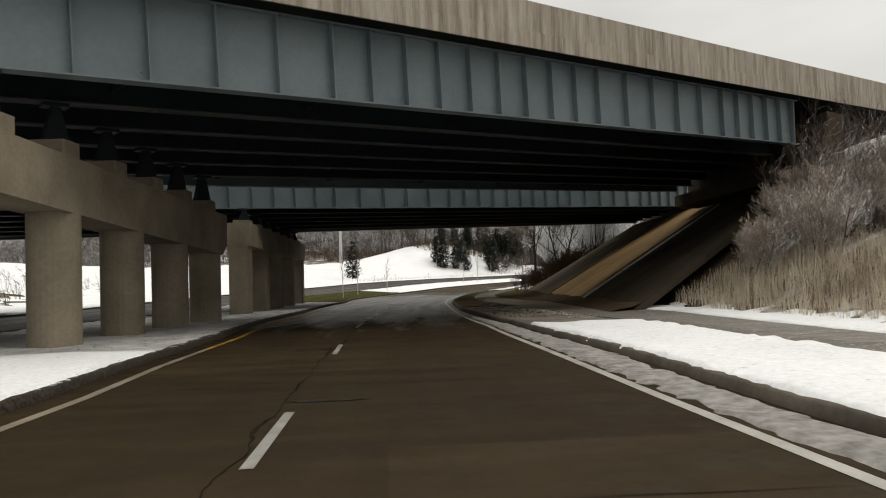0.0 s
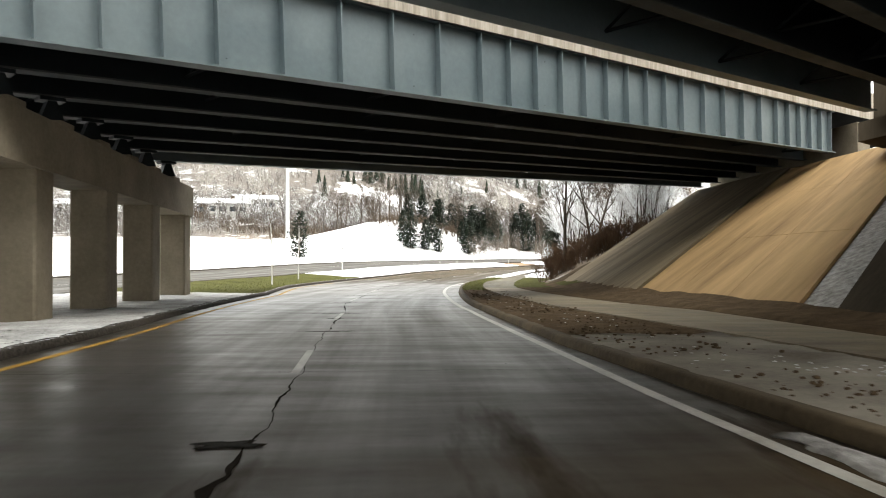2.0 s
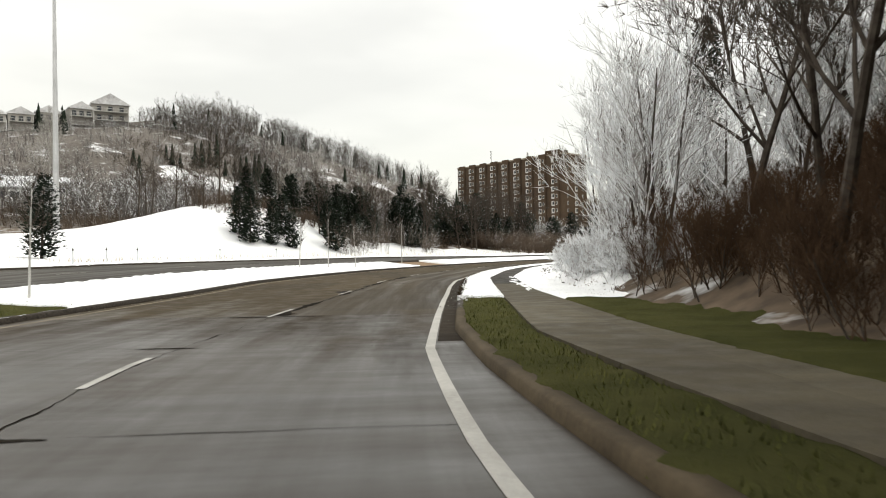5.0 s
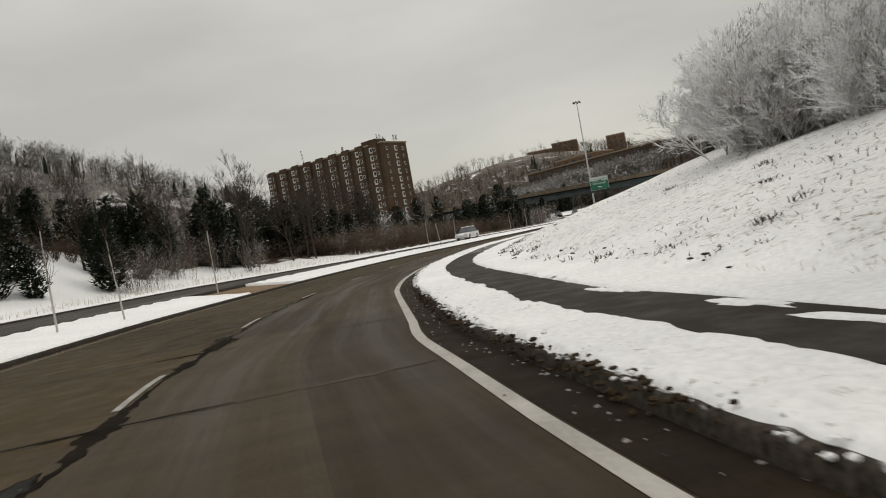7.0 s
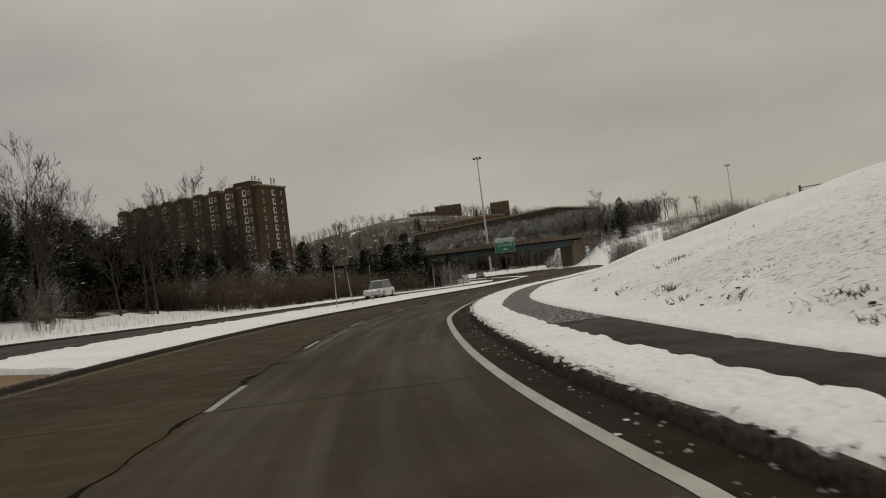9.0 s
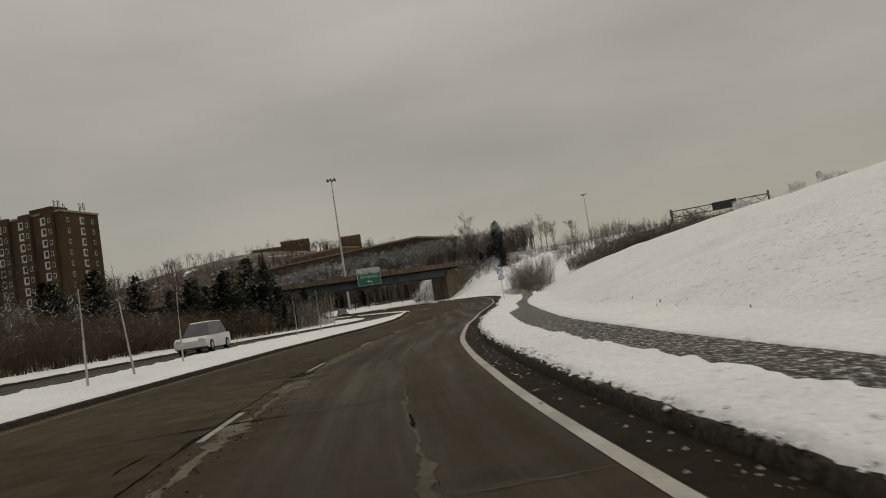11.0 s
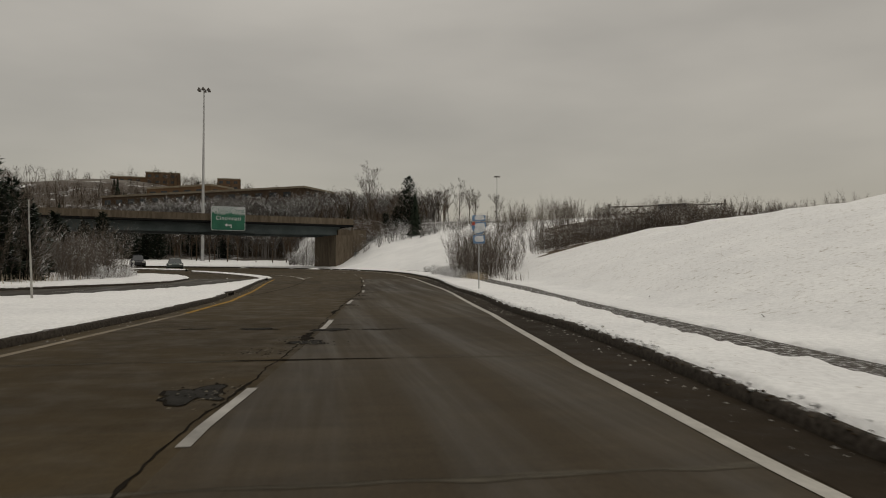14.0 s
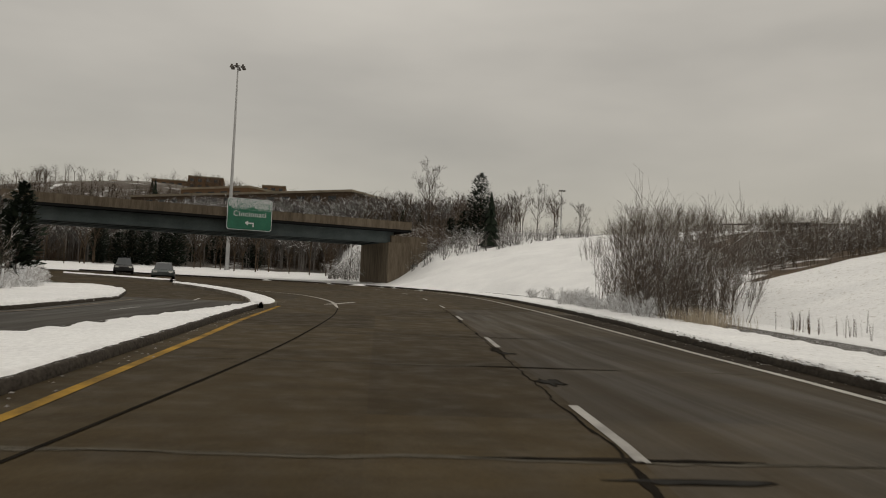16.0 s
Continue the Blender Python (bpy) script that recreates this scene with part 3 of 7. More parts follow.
RL = curve((-60, 3.1), (8, 3.1), (24, 3.2), (33, 2.7), (40, 2.45), (48, 2.35), (54, 1.95), (64, 1.25), (71, 0.85), (77, 0.7), (84, 0.95), (92.5, 1.33), (98.5, 1.48), (106.5, 1.78), (116.5, 1.75), (126.5, 2.05), (138.5, 1.85), (149.5, 1.67), (164.5, 1.92), (186.5, 1.95), (193.5, 2.4), (199.5, 2.75), (204.5, 3.2), (210.5, 4), (214.5, 4.55), (221.5, 5.3), (228.5, 6), (235.5, 6.5), (247.5, 7), (260.5, 7.5), (300, 7.7), (306.5, 7.5), (312, 4.2), (318, -0.4), (326, -9.5), (340, -24), (400, -24))
MZ = curve((-60, 0.1), (45, 0.05), (70, 0.3), (110, 0.6), (150, 0.5), (172, 0.45), (200, 0.4), (225, 0.1), (250, 0.0), (400, 0.0))
OZ = curve((-60, 0.15), (45, 0.25), (70, 0.6), (110, 0.95), (150, 0.85), (172, 0.55), (200, 0.5), (231, 0.15), (255, 0.0), (400, 0.0))
PL = curve((-60, 7.1), (11, 7.1), (19, 7.4), (30, 6.6), (45, 5.2), (58, 3.9), (67, 3.2), (78, 2.5), (91.5, 3.1), (106.5, 3.5), (115.5, 3.45), (129.5, 3.7), (149.5, 3.55), (160.5, 3.85), (188.5, 3.95), (195.5, 5), (206.5, 5.9), (220.5, 8.2), (232.5, 9.4), (251.5, 11), (260.5, 11.6), (290, 11.6))
PR = curve((-60, 9.6), (14, 9.6), (27, 10.2), (45, 8.2), (60, 5.7), (66, 5), (78, 4.5), (92.5, 4.4), (102.5, 4.65), (118.5, 4.65), (136.5, 4.9), (153.5, 4.75), (166.5, 5.1), (186.5, 5.35), (195.5, 5.8), (202.5, 6.3), (208.5, 7.1), (221.5, 9), (232.5, 10.6), (251.5, 12.4), (260.5, 13), (290, 13))
FT = curve((-60, 12.5), (28, 12.2), (40, 10.5), (52, 9.2), (67, 7.2), (78, 6.6), (95, 5.9), (119, 5.7), (140, 6.0), (168, 6.6), (198, 7.3), (224, 11.0), (236, 12.8), (253, 13.5), (265, 14.5), (300, 11.5))
RISE = curve((-60, 0.5), (78, 0.53), (90, 0.42), (102, 0.29), (120, 0.26), (170, 0.285), (212, 0.3), (228, 0.36), (250, 0.36), (264, 0.36), (274, 0.26), (288, 0.34), (300, 0.36))
TOP = curve((-60, 6.5), (78, 6.4), (95, 7.4), (212, 8.0), (232, 6.4), (250, 5.9), (264, 5.5), (275, 6.2), (285, 9.0), (300, 9.5))
BANK = curve((-60, 0.5), (40, 0.5), (70, 0.3), (116, 0.28), (140, 0.6), (160, 0.75), (200, 0.5), (240, 0.15), (262, 0.1), (400, 0.3))
HILLS = [(*jn(cx, cy), a, rx, ry) for cx, cy, a, rx, ry in ((275, 280, 12, 60, 55), (560, 345, 40, 170, 120), (400, 215, 16, 75, 60), (420, -60, 5, 260, 160))]
HILLS += [(185, 325, 36, 125, 80), (112, 208, 2, 48, 40), (205, 250, 24, 90, 55), (60, 250, 5, 80, 60), (-130, 160, 17, 120, 110)]


def smooth(t):
    t = np.clip(t, 0, 1)
    return t * t * (3 - 2 * t)


def hills(x, y):
    z = 0
    for cx, cy, a, rx, ry in HILLS:
        z = z + a * np.exp(-(((x - cx) / rx) ** 2 + ((y - cy) / ry) ** 2))
    return z


def beyond(x, y):
    """Places past the junction: the way out along the line to the high mast, and the offset from it."""
    x, y = x - 186.6, y - 86.2
    return x * 0.980 + y * 0.2007, -x * 0.2007 + y * 0.98


def on_apron(x, y):
    """The open snow between the junction and the scrub behind the high mast."""
    u, v = beyond(x, y)
    return (u > 78) & (u < 154 + 0.12 * v) & (v > -30) & (v < 34)


def ground_z(x, y, sunk=0.0):
    """Height of the open ground; sunk lowers it under the paved surfaces, which are meshes of their own."""
    x, y = np.atleast_1d(np.asarray(x, float)), np.atleast_1d(np.asarray(y, float))
    s, l = along(x, y)
    h = H(s)
    z = h - sunk
    rk, lk, mf, of = RK(s), LK(s), MF(s), OF(s)
    lk = np.where(s > 258, of, lk)
    mf = np.where(s > 258, of, mf)
    right = l > rk
    d = np.clip(l - FT(s), 0, None)
    top = TOP(s)
    up = top * (1 - np.exp(-(RISE(s) * d / top) ** 1.6)) ** (1 / 1.6)
    z = np.where(right, h + 0.17 + up - sunk * 0.8 * ((l > PL(s) - 0.1) & (l < PR(s) + 0.1) & (s < 290)), z)
    t = np.clip((lk - l) / np.maximum(lk - mf, 0.01), 0, 1)
    z = np.where((l < lk) & (l >= mf), h + 0.17 + (MZ(s) - 0.12) * t, z)
    t = np.clip((mf - l) / np.maximum(mf - of, 0.01), 0, 1)
    z = np.where((l < mf) & (l >= of), h + MZ(s) + (OZ(s) - MZ(s)) * t - sunk, z)
    d = np.clip(of - l, 0, None)
    bank = 4.6 * smooth((d - 1) / 26) * BANK(s)
    z = np.where(l < of, h + OZ(s) + 0.12 + bank, z)
    far = smooth((d - 12) / 45) + smooth((l - FT(s) - 45) / 120)
    if sunk:
        z = np.where((l > of - 2.5) & (l < PR(s) + 1.4) & (s < 292), z - 0.35, z)
    mound = 4.3 * np.exp(-(((x - 104) / 17) ** 2 + ((y - 125) / 12) ** 2)) * smooth((d - 4) / 12)
    z = z + far * hills(x, y) + mound
    u, v = beyond(x, y)
    m = smooth((u - 80) / 8) * smooth((172 - u) / 18) * smooth((v + 26) / 8) * smooth((44 - v) / 12) * ((l > rk + 0.4) | (s > 331))
    return z * (1 - m) + (3.1 + 0.037 * (u - 105)) * m


def gz(x, y):
    return float(ground_z(x, y)[0])


def place(s, lat, turn=0.0, up=0.0):
    """A pose on the ground, facing along the road."""
    x, y = on(s, lat)
    return pose(x, y, gz(x, y) + up, 0, 0, heading(s) + turn)


def ribbon(s0, s1, left, right, lift, step=1.0, across=2, thick=0.0, level=None):
    """A strip of the road's surface between two offsets."""
    sh, rows, uv = Shape(), [], []
    for s in np.arange(s0, s1 + step * 0.5, step):
        s = min(s, s1)
        row = []
        for t in np.linspace(0, 1, across):
            lat = left(s) * (1 - t) + right(s) * t
            x, y = on(s, lat)
            row.append((x, y, (level(s, t) if level else H(s)) + lift))
            uv.append((lat, s))
        rows.append(row)
    sh.sheet(rows)
    if thick:
        for e in (0, -1):
            side = [[r[e], (r[e][0], r[e][1], r[e][2] - thick)] for r in rows]
            uv += [uv[i * across + e % across] for i in range(len(rows)) for _ in range(2)]
            sh.sheet(side if e == -1 else [list(reversed(q)) for q in side])
    sh.uv = uv
    return sh


# ---- ground: one sheet to the horizon ----
def graded(lo, hi, a, b, fine):
    out, x, st = [], a, fine
    core = list(np.arange(a, b, fine))
    while x > lo:
        st *= 1.22
        x -= st
        out.append(x)
    right, x, st = [], b, fine
    while x < hi:
        right.append(x)
        st *= 1.22
        x += st
    return np.array(sorted(out) + core + right)


U = Vector((0.628, 0.778, 0))
R_ = Vector((0.778, -0.628, 0))
FOOT = Vector((30.9, 19.9, 0.24))
UPX = Vector((0.994, 0.11, 0))


def slope_point(y_foot, up):
    """A point on the paved bank: y_foot picks the foot, up is the way up the slope in plan."""
    t = (y_foot - FOOT.y) / U.y
    p = FOOT + U * t + UPX * (up / UPX.dot(R_))
    return Vector((p.x, p.y, 0.22 - 0.0105 * t + 0.49 * up))


def under_paving(x, y, z):
    """Ground lowered beneath the paved bank."""
    rx, ry = x - FOOT.x, y - FOOT.y
    up = rx * R_.x + ry * R_.y
    k = up / UPX.dot(R_)
    t = (rx - UPX.x * k) * U.x + (ry - UPX.y * k) * U.y
    yf = FOOT.y + t * U.y
    on_it = (yf > 9.3) & (yf < 40.8) & (up > -0.3) & (up < 14.6)
    return np.where(on_it, np.minimum(z, 0.22 - 0.0105 * t + 0.49 * up - 0.3), z)


def terrace(x, y, deep):
    """A snowy shelf half-way up the hillside."""
    t = ((x - 158) * 27 - (y - 218) * 22) / 1213
    off = ((x - 158) * 22 + (y - 218) * 27) / 34.8
    return (t > -0.1) & (t < 1.1) & (np.abs(off) < deep)


def build_ground():
    xs, ys = graded(-2500, 3500, -30, 290, 1.25), graded(-2500, 3500, -45, 215, 1.25)
    X, Y = np.meshgrid(xs, ys)
    z = ground_z(X.ravel(), Y.ravel(), 0.22)
    s, l = along(X.ravel(), Y.ravel())
    rough = np.array([noise.fractal(Vector((x * 0.23, y * 0.23, 0.3)), 1.0, 2.0, 3) for x, y in zip(X.ravel(), Y.ravel())])
    free = np.where(l > 0, smooth((l - np.maximum(RK(s), PR(s)) - 0.8) / 4), smooth((OF(s) - l - 1) / 4))
    z = under_paving(X.ravel(), Y.ravel(), z + rough * 0.22 * free)
    nx, ny = len(xs), len(ys)
    idx = np.arange(nx * ny).reshape(ny, nx)
    faces = np.stack([idx[:-1, :-1], idx[:-1, 1:], idx[1:, 1:], idx[1:, :-1]], -1).reshape(-1, 4)
    me = bpy.data.meshes.new("ground")
    me.from_pydata(np.c_[X.ravel(), Y.ravel(), z].tolist(), [], faces.tolist())
    for k in ("snow", "dirt", "grass", "brush", "hill_snow", "hillside", "crusty_snow"):
        me.materials.append(M[k])
    fx, fy = X.ravel()[faces].mean(1), Y.ravel()[faces].mean(1)
    fs, fl = along(fx, fy)
    wob = np.array([noise.fractal(Vector((x * 0.5, y * 0.5, 7.0)), 1.0, 2.0, 2) for x, y in zip(fx, fy)])
    kind = np.zeros(len(faces), int)
    under = (fy + wob * 1.5 > 8.5) & (fy + wob * 1.5 < 46.5) & (fl > -13.5) & (fl < 60) & (fs < 90)
    kind[under] = 1
    kind[(fs > 57) & (fs < 84 + wob * 4) & (fl < LK(fs)) & (fl > -12.5 + wob * 1.5) & (fy > 44.5)] = 2
    kind[(fs > 62) & (fs < 86 + wob * 4) & (fl > RK(fs)) & (fl < RK(fs) + 3.5 + wob) & (fy > 43)] = 2
    kind[(fs > 92) & (fs < 262) & (fl > FT(fs) + 0.6 + wob)] = 4
    kind[(fs > 92) & (fs < 146 + wob * 8) & (fl > FT(fs) + 1.2 + wob)] = 6
    kind[(fs > 60) & (fs < 90 + wob * 3) & (fl > PR(fs) + 1.0 + wob) & (fl < 60) & (fy > 42)] = 3
    kind[(fs < 48) & (fl > FT(fs) + 1.5 + wob * 2) & (fl < 60) & (fy < 9.6)] = 3
    kind[(fs < 34) & (fl > 11.9 + wob * 0.5) & (fl < 60) & (fy < 9.6)] = 3
    kind[(beyond(fx, fy)[0] > 95) & (beyond(fx, fy)[1] < -20) & (fx < 314) & (fy > 82.5 - (fx - 283) * 0.42 + wob)] = 3
    kind[(fs > 261) & (fs < 288) & (fl > 19 + 0.5 * (fs - 261) + wob * 2) & (fl < 62)] = 3
    d = OF(fs) - fl
    kind[(d > 13 + wob * 4) & (fs > 137 + wob * 3) & (fs < 262)] = 3
    kind[d > 60 + wob * 8] = 5
    kind[(d > 6 + wob * 5) & (d < 60) & (fs < 60) & (wob > 0.02)] = 3
    kind[(fx > 330) & (fy > 60)] = 5
    kind[on_apron(fx, fy)] = 0
    kind[terrace(fx, fy, 5.5 + 3 * wob)] = 0
    kind[((fx - 92) / 24) ** 2 + ((fy - 126) / 17) ** 2 < 1] = 0
    me.polygons.foreach_set("material_index", kind)
    me.polygons.foreach_set("use_smooth", [True] * len(faces))
    ob = new("ground", me)
    return tagged(ob, "rolling winter ground under a thin cover of snow", "ground", "", "structure")


build_ground()


# ---- road, oncoming road, path, kerbs, lines ----
structure("road_south", ribbon(-60, 20, LK, RK, 0.0, 1.0, 9), "road", "worn brown concrete road before the bridges", "road")
structure("road_bridges", ribbon(20, 84, LK, RK, 0.0, 1.0, 9), "road", "dark wet stretch of road under and past the bridges", "road")
structure("road_bend_1", ribbon(84, 258, LK, DL, 0.0, 1.0, 6), "road_bend", "worn brown concrete left lane with patched joints", "road")
structure("road_bend_2", ribbon(84, 258, DL, RK, 0.0, 1.0, 6), "road_grey", "grey-brown concrete right lane with pale joints", "road")
structure("road_junction", ribbon(258, 331, OF, RK, 0.0, 1.0, 13), "road_bend", "wide wet junction pavement curving beneath an overpass", "road")
structure("road_oncoming", ribbon(-60, 258, OF, MF, 0.0, 1.0, 4, level=lambda s, t: H(s) + OZ(s) * (1 - t) + MZ(s) * t), "oncoming", "oncoming carriageway beyond the snowy median", "road")
structure("footpath_south", ribbon(-60, 31, PL, PR, 0.155, 1.0, 4, 0.2), "path_dusted", "grey footpath dusted with snow before the bridges", "pavement")
structure("footpath_bridges", ribbon(31, 66, PL, PR, 0.155, 1.0, 4, 0.2), "path", "dusty grey footpath beneath the bridges", "pavement")
structure("footpath_shrubs", ribbon(66, 97, PL, PR, 0.155, 1.0, 4, 0.2), "path_mid", "damp olive-brown footpath beside the shrubs", "pavement")
structure("footpath_bend", ribbon(97, 138, PL, PR, 0.155, 1.0, 4, 0.2), "path_clear", "dark asphalt footpath with thin streaks of snow", "pavement")
structure("footpath_hill", ribbon(138, 290, PL, PR, 0.155, 1.0, 4, 0.2), "path_snow", "asphalt footpath under patchy trodden snow", "pavement")
structure("gutter_right", ribbon(78, 256, lambda s: RL(s) + 0.1, RK, 0.004, 1.0, 3), "gutter", "dark wet gutter between edge line and kerb", "gutter")


def kerb(name, s0, s1, edge, side, label, level=None, mat="kerb"):
    """A kerb of rounded section along an edge; side +1 lies to the right of the edge."""
    sh, rows = Shape(), []
    for s in np.arange(s0, s1 + 0.01, 1.0):
        base = H(s) if level is None else level(s)
        row = []
        for o, z in ((0.0, -0.1), (0.0, 0.0), (0.025, 0.11), (0.06, 0.135), (0.22, 0.14), (0.24, -0.1)):
            x, y = on(s, edge(s) + side * o)
            row.append((x, y, base + z + 0.006))
        rows.append(row if side > 0 else row[::-1])
    sh.sheet(rows)
    return structure(name, sh, mat, label, "kerb", True)


kerb("kerb_right_1", -60, 27, RK, 1, "grimy grey concrete kerb before the bridges", None, "kerb_grey")
kerb("kerb_right_3", 27, 84, RK, 1, "tan concrete kerb beside the sheltered verge", None, "kerb_pale")
kerb("kerb_right_2", 84, 331, RK, 1, "dirty concrete kerb beside the snowy verge")
kerb("kerb_median", -60, 258, LK, -1, "dirty concrete kerb of the median")
kerb("kerb_oncoming", -60, 258, MF, 1, "low kerb between median and oncoming road", lambda s: H(s) + MZ(s) - 0.06)
kerb("kerb_far", -60, 268, OF, -1, "kerb along the outer side of the oncoming road", lambda s: H(s) + OZ(s) - 0.03)


def line(name, s0, s1, offset, width, mat, label):
    return structure(name, ribbon(s0, s1, lambda s: offset(s) - width / 2, lambda s: offset(s) + width / 2, 0.006, 0.5), mat, label, "road marking")


line("line_right", -60, 330, RL, 0.15, "white", "solid white edge line on the wet road")
for i, (a, c, mat, label) in enumerate(((-60, 18, "faded", "faded edge line under salt beside the median"), (18, 78, "yellow", "solid yellow edge line beside the median kerb"), (78, 216, "faded", "salt-stained faded edge line"), (216, 255, "yellow", "yellow edge line at the end of the median"))):
    line(f"line_left_{i + 1}", a, c, lambda s: LK(s) + 0.5, 0.15, mat, label)


# ---- verges and median: strips of snow, dirt and grass laid over the ground ----
def section(n, width):
    """Stations across a strip: steep at both edges, even between."""
    e = min(0.3, 0.07 / max(abs(width), 0.1))
    return [0.0, e] + [e * 2 + (1 - 4 * e) * i / (n - 3) for i in range(n - 2)] + [1 - e, 1.0]


def verge(name, s0, s1, left, right, mat, label, lift=0.2, lump=0.05, ragged=0.07, level=None, across=9, step=0.2, category="verge"):
    sh, rows = Shape(), []
    for s in np.arange(s0, s1 + 0.01, step):
        row = []
        for k, t in enumerate(section(across, right(s) - left(s))):
            lat = left(s) * (1 - t) + right(s) * t
            x, y = on(s, lat)
            base = level(s, t) if level else H(s)
            n = noise.fractal(Vector((x * 1.3, y * 1.3, 2.0)), 0.8, 2.0, 5)
            edge = k in (0, across + 1)
            if edge or k in (1, across):
                side = 0.0 if k < 2 else 5.0
                lat += ragged * (noise.noise(Vector((s * 2.3, side, 1.0))) * 0.6 + noise.noise(Vector((s * 7.1, side, 4.0))) * 0.9)
                x, y = on(s, lat)
            drop = 0.12 if edge else 0.025 if k in (1, across) else 0.0
            row.append((x, y, base + lift + n * lump - drop))
        rows.append(row)
    rows = [[(x, y, z - 0.3) for x, y, z in rows[0]], *rows, [(x, y, z - 0.3) for x, y, z in rows[-1]]]
    sh.sheet(rows)
    return structure(name, sh, mat, label, category, True)


def shifted(f, d):
    return lambda s: f(s) + d


def median_level(s, t):
    return H(s) + (MZ(s) - 0.1) * t


for i, (a, b, mat, label) in enumerate(((-60, 21.5, "snow", "snow-covered verge between kerb and footpath"), (21.2, 38.4, "grit", "gritty concrete verge sheltered by the bridges"), (38, 63.4, "litter", "leaf litter and grit on the verge past the second bridge"), (63, 88.4, "grass", "patchy winter grass beside the kerb"), (88, 290, "snow", "thick ragged snow on the verge"))):
    verge(f"verge_right_{i + 1}", a, b, shifted(RK, 0.06), shifted(PL, 0.05), "kerb_snow" if mat == "snow" else mat, label, 0.20 if mat == "snow" else 0.14, 0.055 if mat == "snow" else 0.04, 0.09)
for i, (a, b, mat, label) in enumerate(((-60, 36, "snow", "snow at the back of the footpath"), (36, 66, "litter", "litter at the foot of the paved slope"), (66, 86.4, "grass", "grass strip behind the footpath"), (86, 290, "snow", "snow at the foot of the hill"))):
    verge(f"verge_back_{i + 1}", a, b, shifted(PR, -0.05), lambda s: max(FT(s), PR(s) + 0.5) + 1.8, mat, label, 0.19, 0.05, 0.14, level=lambda s, t: H(s) + 1.8 * 0.5 * RISE(s) * max(0, t * 2 - 1))
for i, (a, b, mat, label) in enumerate(((-60, 16, "snow", "snowy median"), (16, 58.4, "gritty_snow", "gritty thin snow on the median under the bridges"), (58, 86.4, "grass", "green winter grass on the median"), (86, 135.2, "snow", "smooth snow on the median"), (135.2, 143.2, "tan", "flush tan paving across the median"), (143.2, 257, "snow", "smooth snow along the rest of the median"))):
    verge(f"median_{i + 1}", a, b, shifted(LK, -0.06), shifted(MF, 0.05), mat, label, 0.19 if mat == "snow" else 0.03 if mat == "tan" else 0.15, 0.05 if mat != "tan" else 0.004, 0.06, median_level)
verge("bank_left", -60, 268, shifted(OF, -0.05), shifted(OF, -4.5), "snow", "snow bank beyond the oncoming road", 0.2, 0.07, 0.08, lambda s, t: H(s) + OZ(s) + 4.6 * float(smooth((4.5 * t - 1) / 26)) * BANK(s))
verge("gutter_slush", -20, 31, shifted(RL, 0.1), shifted(RK, -0.02), "slush", "grey slush along the gutter", 0.03, 0.035, 0.2, across=5, category="slush")


def dashes():
    """Lane dashes of one length and spacing; the worn ones are narrower."""
    s, k = -33.5, 0
    while s < 300:
        w = 0.11
        sh = ribbon(s, s + 2.6, shifted(DL, -w / 2), shifted(DL, w / 2), 0.007, 0.65)
        tagged(structure("lane_dash", sh, "dash", "worn white lane dash on the wet road", "road marking"), group="lane dashes")
        s += 9.76
        k += 1


dashes()


def oncoming_level(s, t):
    return H(s) + OZ(s) * (1 - t) + MZ(s) * t


def oncoming_lines():
    """Lane dashes of the oncoming road and the line along its outer kerb."""
    mid = lambda s: (MF(s) + OF(s)) / 2
    for s in np.arange(62, 262, 9.76):
        sh = ribbon(s, s + 2.6, shifted(mid, -0.06), shifted(mid, 0.06), 0.008, 0.65, level=lambda q, t: oncoming_level(q, 0.5))
        tagged(structure("lane_dash", sh, "dash", "worn white lane dash on the oncoming road", "road marking"), group="oncoming lane dashes")
    structure("line_outer", ribbon(-60, 256, shifted(OF, 0.45), shifted(OF, 0.6), 0.01, 1.0, level=lambda q, t: oncoming_level(q, 0.06)), "faded", "faded white line along the outer kerb", "road marking")


oncoming_lines()


# ---- islands and lines of the junction ----
def along_points(pts, left, right, lift, step=0.6):
    """A strip beside a line of plan points, on the road's surface."""
    c = spline(pts, step)
    t = np.gradient(c, axis=0)
    t /= np.linalg.norm(t, axis=1)[:, None]
    s, _ = along(c[:, 0], c[:, 1])
    n = len(c)
    out = []
    for k, (l, z) in enumerate(zip((left, right), (lift, lift))):
        fade = np.sqrt(np.clip(1 - np.abs(np.linspace(-1, 1, n)) ** 8, 0.02, 1))
        out.append([(c[i, 0] + t[i, 1] * l * fade[i], c[i, 1] - t[i, 0] * l * fade[i], float(H(s[i])) + z) for i in range(n)])
    return out


